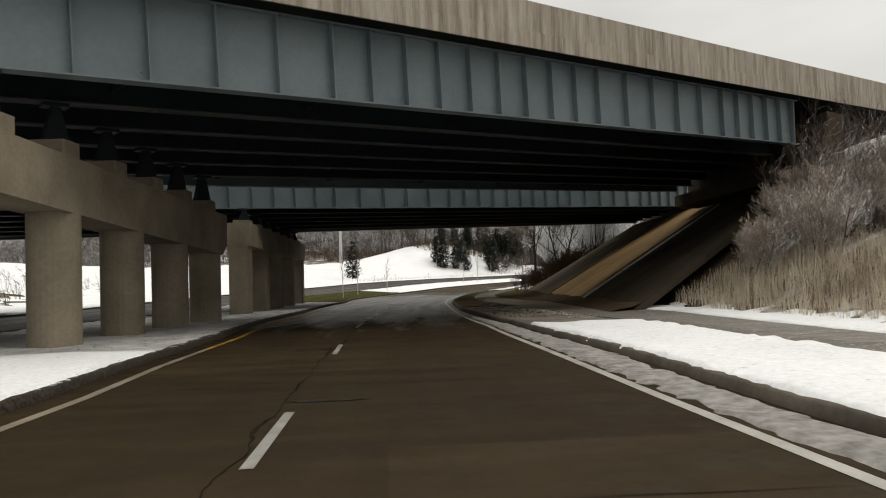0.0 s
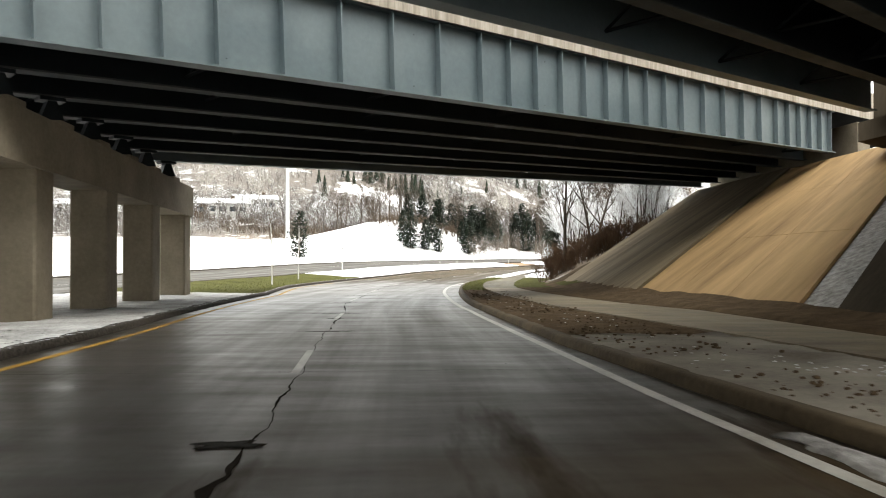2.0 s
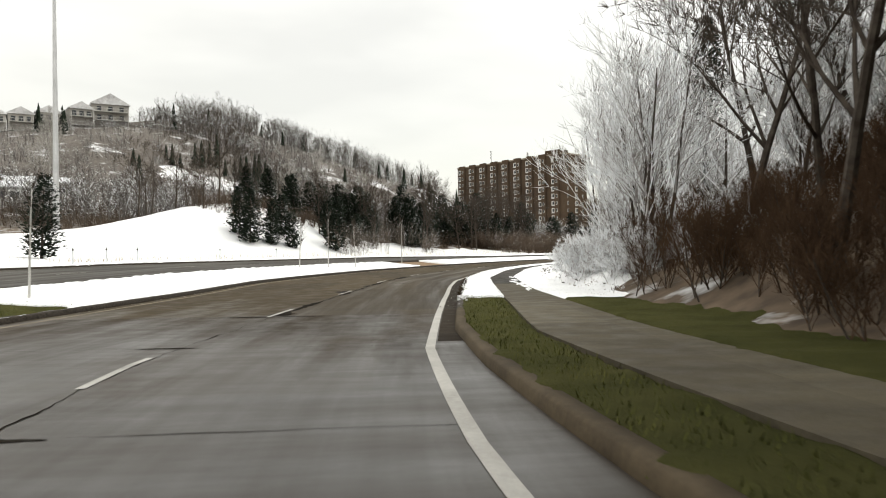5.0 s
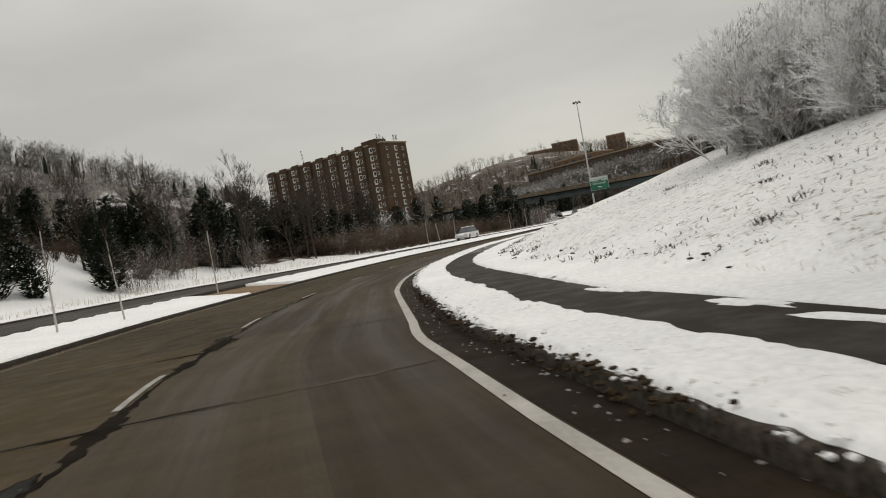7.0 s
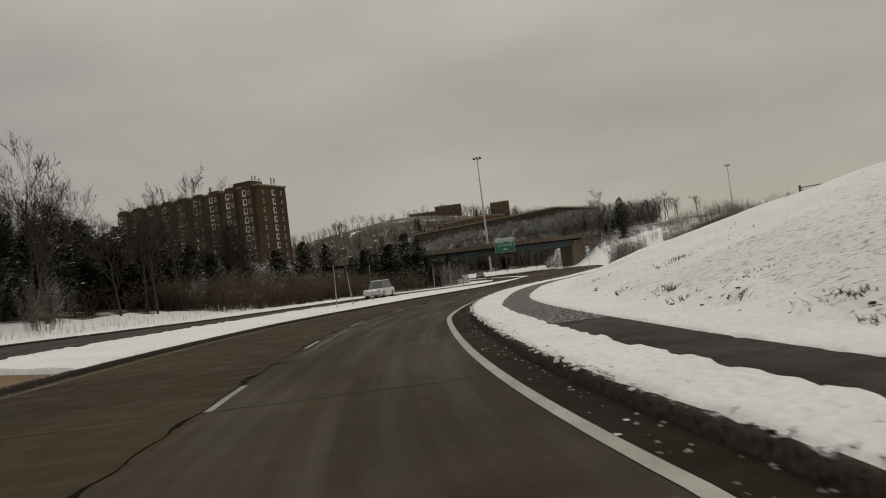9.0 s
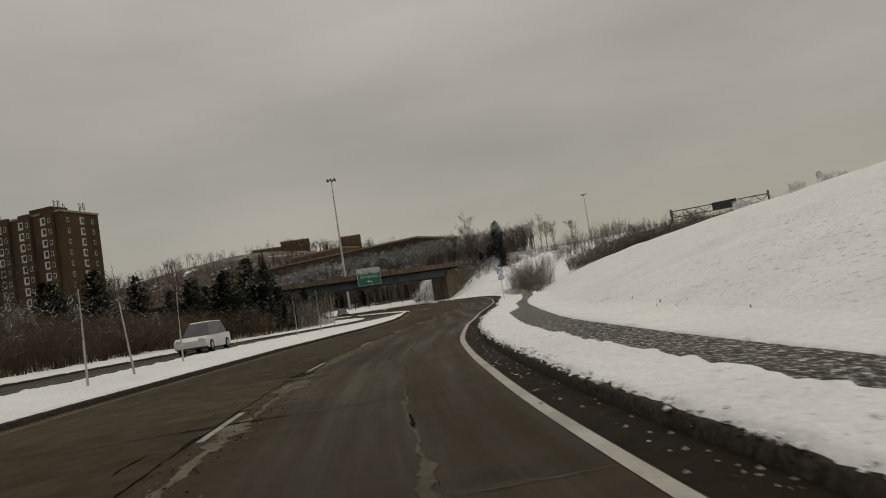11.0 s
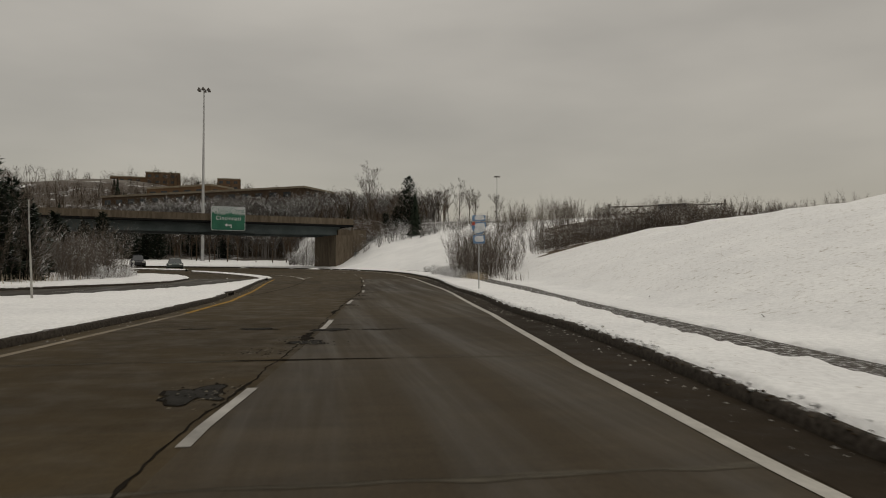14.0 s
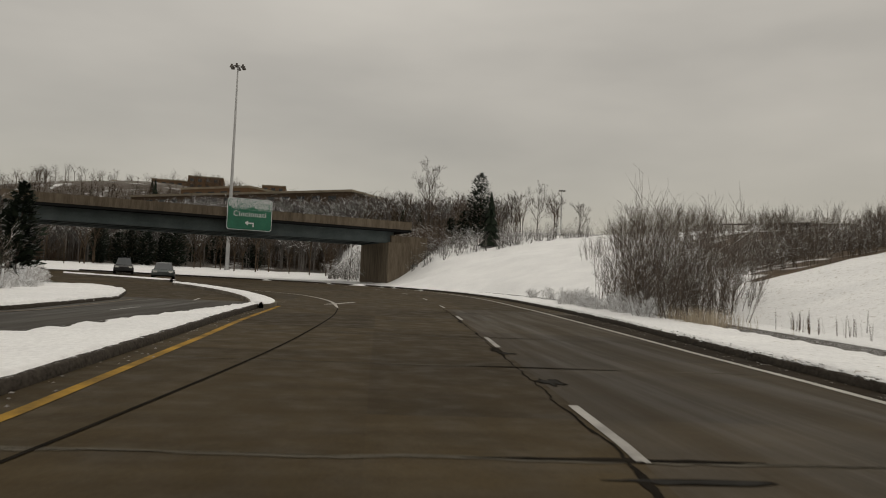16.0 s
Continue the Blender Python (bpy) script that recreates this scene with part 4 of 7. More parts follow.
def island(name, pts, width, label):
    """A narrow kerbed island with snow on its top."""
    root = tagged(new(name), label, "traffic island", "", "structure")
    lo = along_points(pts, -width / 2, width / 2, -0.05)
    hi = along_points(pts, -width / 2 + 0.03, width / 2 - 0.03, 0.15)
    k = Shape()
    k.sheet([[lo[0][i], hi[0][i]] for i in range(len(lo[0]))][::-1])
    k.sheet([[lo[1][i], hi[1][i]] for i in range(len(lo[0]))])
    k.sheet([[hi[0][i], hi[1][i]] for i in range(len(lo[0]))])
    part("kerb", k, "grit", root)
    sn = Shape()
    rows = []
    edges = [along_points(pts, f * (width / 2 - 0.1), f * (width / 2 - 0.1), z)[0] for f, z in ((-1.0, 0.15), (-0.8, 0.21), (-0.3, 0.24), (0.3, 0.24), (0.8, 0.21), (1.0, 0.15))]
    for i in range(len(edges[0])):
        rows.append([(p[i][0], p[i][1], p[i][2] + 0.03 * noise.noise(Vector((p[i][0] * 1.4, p[i][1] * 1.4, 1.0)))) for p in edges])
    sn.sheet(rows)
    part("snow_cap", sn, "snow", root, "smooth snow on the island", True)
    return root


island("traffic_island_1", [(214.5, 90.6), (219.0, 91.3), (224.0, 92.6), (230.0, 94.8), (236.5, 97.9), (241.5, 101.2)], 1.25, "thin curved traffic island under snow at the end of the median")
island("traffic_island_2", [(246.6, 102.6), (249.5, 105.5), (252.0, 109.5), (254.0, 114.0)], 2.2, "snowy island in the mouth of the junction")


def turn_line(name, pts, width, mat, label):
    a, c = along_points(pts, -width / 2, width / 2, 0.007)
    sh = Shape()
    sh.sheet([[a[i], c[i]] for i in range(len(a))])
    structure(name, sh, mat, label, "road marking")


turn_line("line_turn", [(236.5, 94.9), (234.6, 93.3), (230.9, 90.8), (224.5, 88.9), (217.1, 88.0)], 0.14, "white", "curved white guide line for the left turn")
turn_line("seam_turn", [(217.1, 88.0), (210.6, 87.8), (201.0, 88.0), (194.0, 88.4), (188.0, 88.9)], 0.05, "tar", "dark seam beside the left lane")
turn_line("line_stop", [(224.0, 87.6), (219.6, 88.9)], 0.3, "white", "short white bar across the turning lane")


# ---- the two motorway bridges over the road ----
def bridge(name, y0, y1, x0, x1, level, slope, girders, fall, label, overhang):
    """A steel girder bridge along x; level is the first girder's underside at x = 0, fall how far each metre across drops."""
    root = thing(name, pose(0, 0, 0), label, "bridge", "motorway bridges")
    depth = 2.2
    tilt = Matrix.Rotation(-math.atan(slope), 4, "Y")

    def z(x, y=y0):
        return level + slope * x - fall * (y - y0)

    def bar(sh, xa, xb, y, za, w, h):
        """A long bar along the bridge; za is its underside above the girders' underside."""
        sh.poly([(xa, y - w / 2, z(xa, y) + za), (xb, y - w / 2, z(xb, y) + za), (xb, y - w / 2, z(xb, y) + za + h), (xa, y - w / 2, z(xa, y) + za + h)])
        sh.poly([(xb, y + w / 2, z(xb, y) + za), (xa, y + w / 2, z(xa, y) + za), (xa, y + w / 2, z(xa, y) + za + h), (xb, y + w / 2, z(xb, y) + za + h)])
        sh.poly([(xa, y - w / 2, z(xa, y) + za + h), (xb, y - w / 2, z(xb, y) + za + h), (xb, y + w / 2, z(xb, y) + za + h), (xa, y + w / 2, z(xa, y) + za + h)])
        sh.poly([(xa, y + w / 2, z(xa, y) + za), (xb, y + w / 2, z(xb, y) + za), (xb, y - w / 2, z(xb, y) + za), (xa, y - w / 2, z(xa, y) + za)])
        sh.poly([(xa, y + w / 2, z(xa, y) + za), (xa, y - w / 2, z(xa, y) + za), (xa, y - w / 2, z(xa, y) + za + h), (xa, y + w / 2, z(xa, y) + za + h)])
        sh.poly([(xb, y - w / 2, z(xb, y) + za), (xb, y + w / 2, z(xb, y) + za), (xb, y + w / 2, z(xb, y) + za + h), (xb, y - w / 2, z(xb, y) + za + h)])

    ys = np.linspace(y0, y1, girders)
    skew = 0.6 / 0.8
    for i, y in enumerate(ys):
        outer = i in (0, girders - 1)
        off = (y - y0) * skew
        xa, xb = x0, x1 + off
        # inner girders get the steel with shade in its colour
        mat = "steel" if outer else "steel_shaded"
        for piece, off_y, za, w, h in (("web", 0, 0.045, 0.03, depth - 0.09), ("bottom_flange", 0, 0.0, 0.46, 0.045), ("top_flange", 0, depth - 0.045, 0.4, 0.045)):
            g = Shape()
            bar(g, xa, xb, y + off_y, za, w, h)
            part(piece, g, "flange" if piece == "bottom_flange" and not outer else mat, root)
        if outer:
            side = -1 if i == 0 else 1
            w = 0.21
            one = Shape()
            one.box((0, 0, 0), (0.035, w, depth - 0.1), None)
            one.box((0, 0, -depth / 2 + 0.09), (0.05, w + 0.02, 0.06), None)
            me = one.mesh("stiffener")
            x, k = xa + 0.6, 0
            while x < xb - 0.3:
                if x > -22:
                    part("stiffener", me, "steel", root, "", False, Matrix.Translation((x, y + side * (w / 2 + 0.015), z(x, y) + depth / 2)) @ tilt)
                x += 1.26 if (k % 14) < 9 else 1.68
                k += 1
    # cross frames between neighbouring girders
    for i in range(girders - 1):
        a, b = ys[i], ys[i + 1]
        sh = Shape()
        lo, hi = -depth / 2 + 0.3, depth / 2 - 0.4
        for p, q in (((a, lo), (b, hi)), ((a, hi), (b, lo)), ((a, lo), (b, lo))):
            sh.tube([(0, p[0], p[1]), (0, q[0], q[1])], [0.05, 0.05], 4)
        me = sh.mesh("cross_frame")
        for x in np.arange(-18.0 + i * 1.5, x1 + (a - y0) * skew - 1, 5.6):
            # cross frames also wear the shade-darkened steel
            part("cross_frame", me, "steel_shaded", root, "", False, Matrix.Translation((x, 0, z(x, (a + b) / 2) + depth / 2)))
    # deck, overhangs and parapets
    d = Shape()
    ya, yb = y0 - overhang[0], y1 + overhang[1]
    xe = x1 + 16

    def slab(sh, pa, pb, za, zb, xb0, xb1):
        xa = x0
        lo = [(xa, pa, z(xa, pa) + za), (xb0, pa, z(xb0, pa) + za), (xb1, pb, z(xb1, pb) + za), (xa, pb, z(xa, pb) + za)]
        hi = [(p[0], p[1], p[2] - za + zb) for p in lo]
        sh.poly(lo[::-1])
        sh.poly(hi)
        for k in range(4):
            q = (k + 1) % 4
            sh.poly([lo[k], lo[q], hi[q], hi[k]])

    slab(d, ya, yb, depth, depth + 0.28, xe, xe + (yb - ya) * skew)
    # deck colour already holds the shade of its underside
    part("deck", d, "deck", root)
    for p, w in ((ya, 0.34), (yb - 0.34, 0.34)):
        q = Shape()
        slab(q, p, p + w, depth + 0.285, depth + 1.52, xe + (p - ya) * skew, xe + (p - ya) * skew)
        part("parapet", q, "parapet", root, "rain-streaked concrete parapet")
        f = Shape()
        e = p - 0.03 if p == ya else p + w - 0.02
        slab(f, e, e + 0.05, depth - 0.05, depth + 0.5, xe + (p - ya) * skew, xe + (p - ya) * skew)
        part("edge_beam", f, "parapet", root)
    return root


BR1 = (9.6, 23.6, -70.0, 36.1, 6.54, 0.038, 7, 0.06)
BR2 = (28.68, 41.7, -70.0, 55.9, 5.14, 0.036, 7, 0.053)
bridge("motorway_bridge", *BR1[:4], *BR1[4:], "blue-grey steel girder bridge with a streaked concrete parapet", (0.85, 0.25))
bridge("motorway_bridge", *BR2[:4], *BR2[4:], "second blue-grey steel girder bridge behind the first", (0.3, 0.85))


def pier(name, first, last, n, square, lo, hi, over, br, label):
    """A pier of n columns under one cap beam, parallel to the road."""
    fx, fy = first
    lx, ly = last
    dx, dy = lx - fx, ly - fy
    ln = math.hypot(dx, dy)
    ux, uy = dx / ln, dy / ln
    rot = Matrix.Rotation(math.atan2(uy, ux), 4, "Z")
    def low(t):
        return lo[0] + (lo[1] - lo[0]) * t / ln

    def high(t):
        return hi[0] + (hi[1] - hi[0]) * t / ln

    root = thing(name, pose(0, 0, 0), label, "bridge pier", "bridge piers")
    for i in range(n):
        x, y = fx + dx * i / (n - 1), fy + dy * i / (n - 1)
        sh = Shape()
        g = gz(x, y) - 0.5
        cap_lo = low(ln * i / (n - 1)) + 0.1
        if square:
            sh.box((0, 0, 0), (1.0, 1.0, cap_lo - g), None, 0.05)
        else:
            sh.prism([(0.62 * math.cos(a), 0.62 * math.sin(a)) for a in np.linspace(0, 2 * math.pi, 28, endpoint=False)], -(cap_lo - g) / 2, (cap_lo - g) / 2)
        part("column", sh, "concrete", root, "", not square and False, Matrix.Translation((x, y, (g + cap_lo) / 2)) @ rot)
    cap = Shape()
    e = over
    if square:
        ring = [(-e, low(-e)), (ln + e, low(ln + e)), (ln + e, high(ln + e)), (-e, high(-e))]
    else:
        ring = [(-e, low(-e) + 0.45), (-e + 0.7, low(-e + 0.7)), (ln + e - 0.7, low(ln + e - 0.7)), (ln + e, low(ln + e) + 0.45), (ln + e, high(ln + e)), (-e, high(-e))]
    k = len(ring)
    cap.v = [tuple(rot @ Vector((a, side, 0)) + Vector((fx, fy, z))) for side in (-0.6, 0.6) for a, z in ring]
    cap.f = [tuple(range(k)), tuple(reversed(range(k, 2 * k)))] + [(i, i + k, (i + 1) % k + k, (i + 1) % k) for i in range(k)]
    part("cap_beam", cap, "concrete", root)
    y0, y1, _, _, level, slope, girders, fall = br
    for y in np.linspace(y0, y1, girders):
        t = (y - fy) / uy
        if not -e - 0.5 < t < ln + e + 0.5:
            continue
        t = min(max(t, -e + 0.4), ln + e - 0.4)
        x, yy = fx + ux * t, fy + uy * t
        top = level + slope * x - fall * (y - y0)
        cap_hi = high(t)
        sh = Shape()
        ped = max(0.1, min(0.45, top - 0.62 - cap_hi))
        sh.box((x, yy, cap_hi + ped / 2), (0.85, 0.85, ped), rot, 0.03)
        part("pedestal", sh, "concrete", root)
        b = Shape()
        m = Matrix.Translation((x, yy, 0))
        rise = top - 0.1 - cap_hi - ped
        b.prism([(-0.3, 0), (0.3, 0), (0.1, rise), (-0.1, rise)], -0.2, 0.2, Matrix.Translation((x, yy, cap_hi + ped)) @ Matrix.Rotation(radians(90), 4, "X"))
        b.box((x, yy, top - 0.05), (0.6, 0.5, 0.09))
        # bearings darkened by colour, as they stand in shade
        part("rocker_bearing", b, "steel_shaded", root)
    return root


pier("bridge_pier", (0.43, 8.65), (10.5, 21.45), 5, False, (3.96, 3.07), (5.23, 4.76), 1.2, BR1, "round concrete columns under a stepped cap beam")
pier("bridge_pier", (15.0, 28.15), (25.9, 42.8), 5, True, (3.68, 3.3), (4.88, 4.5), 0.5, BR2, "square concrete columns under a cap beam")


# ---- slope paving and abutments on the right ----
def slope_paving(name, y0, y1, top, cols, label, mat="paving"):
    """Cast concrete slabs up the bank beneath a bridge, one panel at a time."""
    root = tagged(new(name), label, "slope paving", "", "structure")
    rows = 3
    for i in range(cols):
        for j in range(rows):
            c = [slope_point(y0 + (y1 - y0) * a / cols, top * b / rows) for a, b in ((i + 0.0025, j + 0.0015), (i + 0.9975, j + 0.0015), (i + 0.9975, j + 0.9985), (i + 0.0025, j + 0.9985))]
            lift = 0.008 * random.random() - (0.12 if mat == "slush" else 0.0) + (0.1 if mat == "paving_grey" else 0.0)
            c = [p + Vector((0, 0, lift)) for p in c]
            lo = [p - Vector((0, 0, 0.35)) for p in c]
            sh = Shape()
            sh.poly(c[::-1])
            for k in range(4):
                q = (k + 1) % 4
                sh.poly([c[k], c[q], lo[q], lo[k]])
            part("panel", sh, mat, root)
    return root


# this panel's colour holds both soil and the shade of the first bridge
slope_paving("slope_paving_1", 9.5, 18.9, 13.6, 3, "soil-stained concrete slope paving, darkened as if shaded by the first bridge", "paving_dark")
slope_paving("slope_gutter", 18.93, 20.17, 13.6, 1, "slush-dusted gutter between the paved slopes", "slush")
slope_paving("slope_paving_2", 20.2, 29.6, 13.6, 3, "tan silt-stained concrete slope paving between the bridges")
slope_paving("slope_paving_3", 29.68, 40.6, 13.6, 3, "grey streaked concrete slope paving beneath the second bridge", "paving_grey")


def slope_toe():
    """Soil and weeds washed down along the foot of the paving."""
    sh, rows = Shape(), []
    for y in np.arange(9.6, 41.2, 0.3):
        n = 0.6 * noise.fractal(Vector((y * 0.35, 3.0, 1.0)), 1.0, 2.0, 4)
        m = noise.fractal(Vector((y * 0.8, 8.0, 1.0)), 1.0, 2.0, 3)
        row = []
        for up, lift in ((-1.6, -0.25), (-0.9, 0.1), (0.1 + 0.25 * n, 0.12 + 0.05 * m), (0.45 + 0.35 * n, 0.06), (0.62 + 0.4 * n, -0.06)):
            p = slope_point(y, max(up, 0.0))
            q = slope_point(y, up)
            row.append((q.x, q.y, p.z + lift))
        rows.append(row)
    sh.sheet(rows)
    return structure("slope_toe", sh, "litter", "soil washed down along the foot of the paved slope", "soil", True)


slope_toe()


def abutment(name, y0, y1, br, label):
    root = thing(name, pose(0, 0, 0), label, "bridge abutment", "bridge abutments")
    yy0, yy1, _, x1, level, slope, _, fall = br
    level -= fall * (yy1 - yy0) * 0.7
    sh = Shape()
    pts = []
    for y in (y0, y1):
        x = x1 + 0.3 + (y - yy0) * 0.75
        pts.append((x, y))
    z0, z1 = level + slope * x1 - 0.9, level + slope * x1 - 0.1
    for (xa, ya), (xb, yb), za, zb in ((pts[0], pts[1], z0, z1),):
        a = [(xa, ya), (xb, yb), (xb + 3, yb), (xa + 3, ya)]
        sh.prism(a[::-1], za, zb)
    # seats and the first back wall take the deep shade as colour
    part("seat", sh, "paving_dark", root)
    bw = Shape()
    a = [(pts[0][0] + 1.8, pts[0][1]), (pts[1][0] + 1.8, pts[1][1]), (pts[1][0] + 3.6, pts[1][1]), (pts[0][0] + 3.6, pts[0][1])]
    bw.prism(a[::-1], z1 - 0.3, z1 + 2.35)
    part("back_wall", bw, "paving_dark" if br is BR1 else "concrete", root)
    return root


abutment("bridge_abutment", 8.6, 24.4, BR1, "concrete abutment in a painted shade tone at the top of the paved slope")
abutment("bridge_abutment", 27.9, 42.4, BR2, "pale concrete abutment at the top of the streaked slope")


# ---- the overpass across the junction ----
def overpass():
    a, b = Vector((*jn(265.0, 142.0), 0)), Vector((*jn(232.0, 188.0), 0))
    d = (b - a).normalized()
    n = Vector((d.y, -d.x, 0))
    root = thing("overpass", pose(0, 0, 0), "steel girder overpass with a concrete rail across the junction", "bridge")
    rot = Matrix.Rotation(math.atan2(d.y, d.x), 4, "Z")
    ln = (b - a).length
    zb = 8.05
    for k in range(4):
        c = (a + b) / 2 + n * (0.3 + k * 2.7)
        for piece, z, wide, high in (("web", 0.75, 0.04, 1.4), ("bottom_flange", 0.03, 0.4, 0.06), ("stiffener", 0.68, 0.12, 0.08)):
            sh = Shape()
            sh.box((c.x, c.y, zb + z), (ln + 2, wide, high), rot)
            part(piece, sh, "steel_weathered", root)
    c = (a + b) / 2 + n * 4.4 + d * 6
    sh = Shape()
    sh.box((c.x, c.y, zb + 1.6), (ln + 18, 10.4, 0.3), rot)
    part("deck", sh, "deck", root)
    for off in (-0.6, 9.2):
        sh = Shape()
        c = (a + b) / 2 + n * off + d * 8
        sh.box((c.x, c.y, zb + 2.2), (ln + 22, 0.3, 1.15), rot)
        part("parapet", sh, "rail_concrete", root, "stained concrete rail")
    ab = Shape()
    c = a - d * 1.6 + n * 4.4
    ab.box((c.x, c.y, 4.6), (3.2, 10.0, 7.0), rot, 0.05)
    part("abutment", ab, "rail_concrete", root)
    cap = Shape()
    c = a - d * 3.0 + n * 0.2
    cap.box((c.x, c.y, 7.2), (5.0, 1.0, 3.6), rot, 0.05)
    part("wing_wall", cap, "rail_concrete", root)
    return root


overpass()


# ---- plants ----
def branch(sh, p, d, length, radius, sides, rng, bend=0.18, tip=0.35, segs=3):
    """One tapering limb; returns points along it with their directions."""
    pts, radii, q, v = [tuple(p)], [radius], Vector(p), Vector(d).normalized()
    stations = []
    for i in range(segs):
        v = (v + Vector((rng.uniform(-1, 1), rng.uniform(-1, 1), rng.uniform(-0.6, 1))) * bend).normalized()
        q = q + v * (length / segs)
        pts.append(tuple(q))
        radii.append(radius * (1 - (1 - tip) * (i + 1) / segs))
        stations.append((q.copy(), v.copy(), radii[-1]))
    sh.tube(pts, radii, sides, cap=False)
    return stations


def side_way(v, rng, spread):
    a = rng.uniform(0, 2 * math.pi)
    u = v.cross(Vector((0, 0, 1)) if abs(v.z) < 0.95 else Vector((1, 0, 0))).normalized()
    w = v.cross(u)
    return (v * math.cos(spread) + (u * math.cos(a) + w * math.sin(a)) * math.sin(spread)).normalized()


def bare_tree_shapes(seed, height, stems=1, lean=0.05, density=1.0, levels=3, twig=0.012, upright=0.25, spread=0.35, first=2):
    """Stems and one crown of limbs that fork down to twigs."""
    rng = random.Random(seed)
    trunks, crown = [], Shape()

    def grow(p, v, length, radius, level):
        st = branch(crown, p, v, length, max(radius, twig), 4 if level < 2 else 3, rng, 0.2, 0.35, 3 if level < 2 else 2)
        if level >= levels:
            return
        n = int(rng.uniform(4, 7) * density)
        for k in range(n):
            t = rng.uniform(0.25, 1.0)
            j = min(int(t * len(st)), len(st) - 1)
            q, w, rr = st[j]
            d = side_way(w, rng, rng.uniform(0.35, 0.85))
            d = (d + Vector((0, 0, upright))).normalized()
            grow(q, d, length * rng.uniform(0.42, 0.68), rr * 0.55, level + 1)

    for s in range(stems):
        trunk = Shape()
        v = Vector((rng.uniform(-1, 1) * lean, rng.uniform(-1, 1) * lean, 1)).normalized()
        thick = height * 0.010 + 0.03
        if stems > 1:
            v = Vector((math.cos(s * 2.4) * spread, math.sin(s * 2.4) * spread, 1)).normalized()
            thick = height * 0.007 + 0.008
        h = height * rng.uniform(0.8, 1.0)
        st = branch(trunk, Vector((rng.uniform(-0.1, 0.1) * stems, rng.uniform(-0.1, 0.1) * stems, -0.3)), v, h * 0.75, thick, 7 if stems == 1 else 5, rng, 0.06, 0.3, 8)
        trunks.append(trunk)
        for j, (q, w, rr) in enumerate(st):
            if j < first:
                continue
            for k in range(max(1, int(2.2 * density))):
                d = side_way(w, rng, rng.uniform(0.5, 1.0))
                d = (d + Vector((0, 0, upright))).normalized()
                grow(q, d, h * rng.uniform(0.2, 0.34) * (1.15 - 0.07 * j), rr * 0.6, 1)
    return trunks, crown


def cane_shapes(seed, height, canes, radius, thin):
    """Many slim upright canes from one root, with short rising twigs."""
    rng = random.Random(seed)
    stems, crown = [], Shape()
    for k in range(canes):
        a, q = rng.uniform(0, 6.283), radius * math.sqrt(rng.random())
        c, w = math.cos(a), math.sin(a)
        lean = 0.06 + 0.2 * q / radius
        sh = Shape() if k < 3 else crown
        h = height * rng.uniform(0.55, 1.0) * (1.0 - 0.25 * q / radius)
        st = branch(sh, Vector((c * q, w * q, -0.2)), Vector((c * lean, w * lean, 1)), h, thin * (2.6 if k < 3 else 1.7), 4, rng, 0.09, 0.3, 5)
        if k < 3:
            stems.append(sh)
        for p, v, rr in st[0 if rng.random() < 0.5 else 1:]:
            for _ in range(rng.randint(3, 4)):
                d = (side_way(v, rng, rng.uniform(0.3, 0.8)) + Vector((0, 0, 0.25))).normalized()
                b = branch(crown, p, d, h * rng.uniform(0.14, 0.3), thin, 3, rng, 0.16, 0.4, 2)
                for p2, v2, _r in b:
                    branch(crown, p2, side_way(v2, rng, rng.uniform(0.3, 0.9)), h * rng.uniform(0.07, 0.14), thin * 0.75, 3, rng, 0.1, 0.5, 1)
    return stems, crown


def conifer_shapes(seed, height, width, point=0.8):
    """Whorls of ragged boughs, each a bunch of small drooping sprays."""
    rng = random.Random(seed)
    trunk, crown = Shape(), Shape()
    trunk.tube([(0, 0, -0.3), (0, 0, height * 0.5), (0, 0, height)], [height * 0.018, height * 0.012, 0.02], 6)
    z = height * 0.03
    while z < height * 0.99:
        f = 1 - z / height
        reach = width * min(1.0, f ** point * 1.15) * min(1.0, 0.55 + 4 * (1 - f)) * rng.uniform(0.8, 1.12) + 0.08
        n = max(5, int(12 * (f ** 0.4)))
        for k in range(n):
            a = 2 * math.pi * (k + rng.random()) / n
            r = reach * rng.uniform(0.65, 1.12)
            up = rng.uniform(0.1, 0.45) * r
            for b in range(6):
                t = rng.uniform(0.25, 0.95)
                da = a + rng.uniform(-0.35, 0.35)
                cc, ss = math.cos(da), math.sin(da)
                base = Vector((cc * r * t, ss * r * t, z + up * t + rng.uniform(-0.2, 0.2)))
                e = rng.uniform(0.22, 0.42) * (0.5 + 0.5 * f) + 0.08
                out = Vector((cc, ss, rng.uniform(-0.2, 0.9))).normalized() * e
                w = Vector((-ss, cc, rng.uniform(-0.5, 0.5))) * e * 0.42
                crown.poly([base - out * 0.4, base + w, base + out])
                crown.poly([base - out * 0.4, base + out, base - w + Vector((0, 0, -0.06))])
        z += 0.15 + 0.16 * f
    return [trunk], crown


def make_plant(name, trunks, crown, bark, leaf, label, category, group):
    root = thing(name, pose(0, 0, 0), label, category, group)
    for t in trunks:
        part("trunk" if len(trunks) == 1 else "stem", t, bark, root)
    part("crown", crown, leaf, root)
    return root


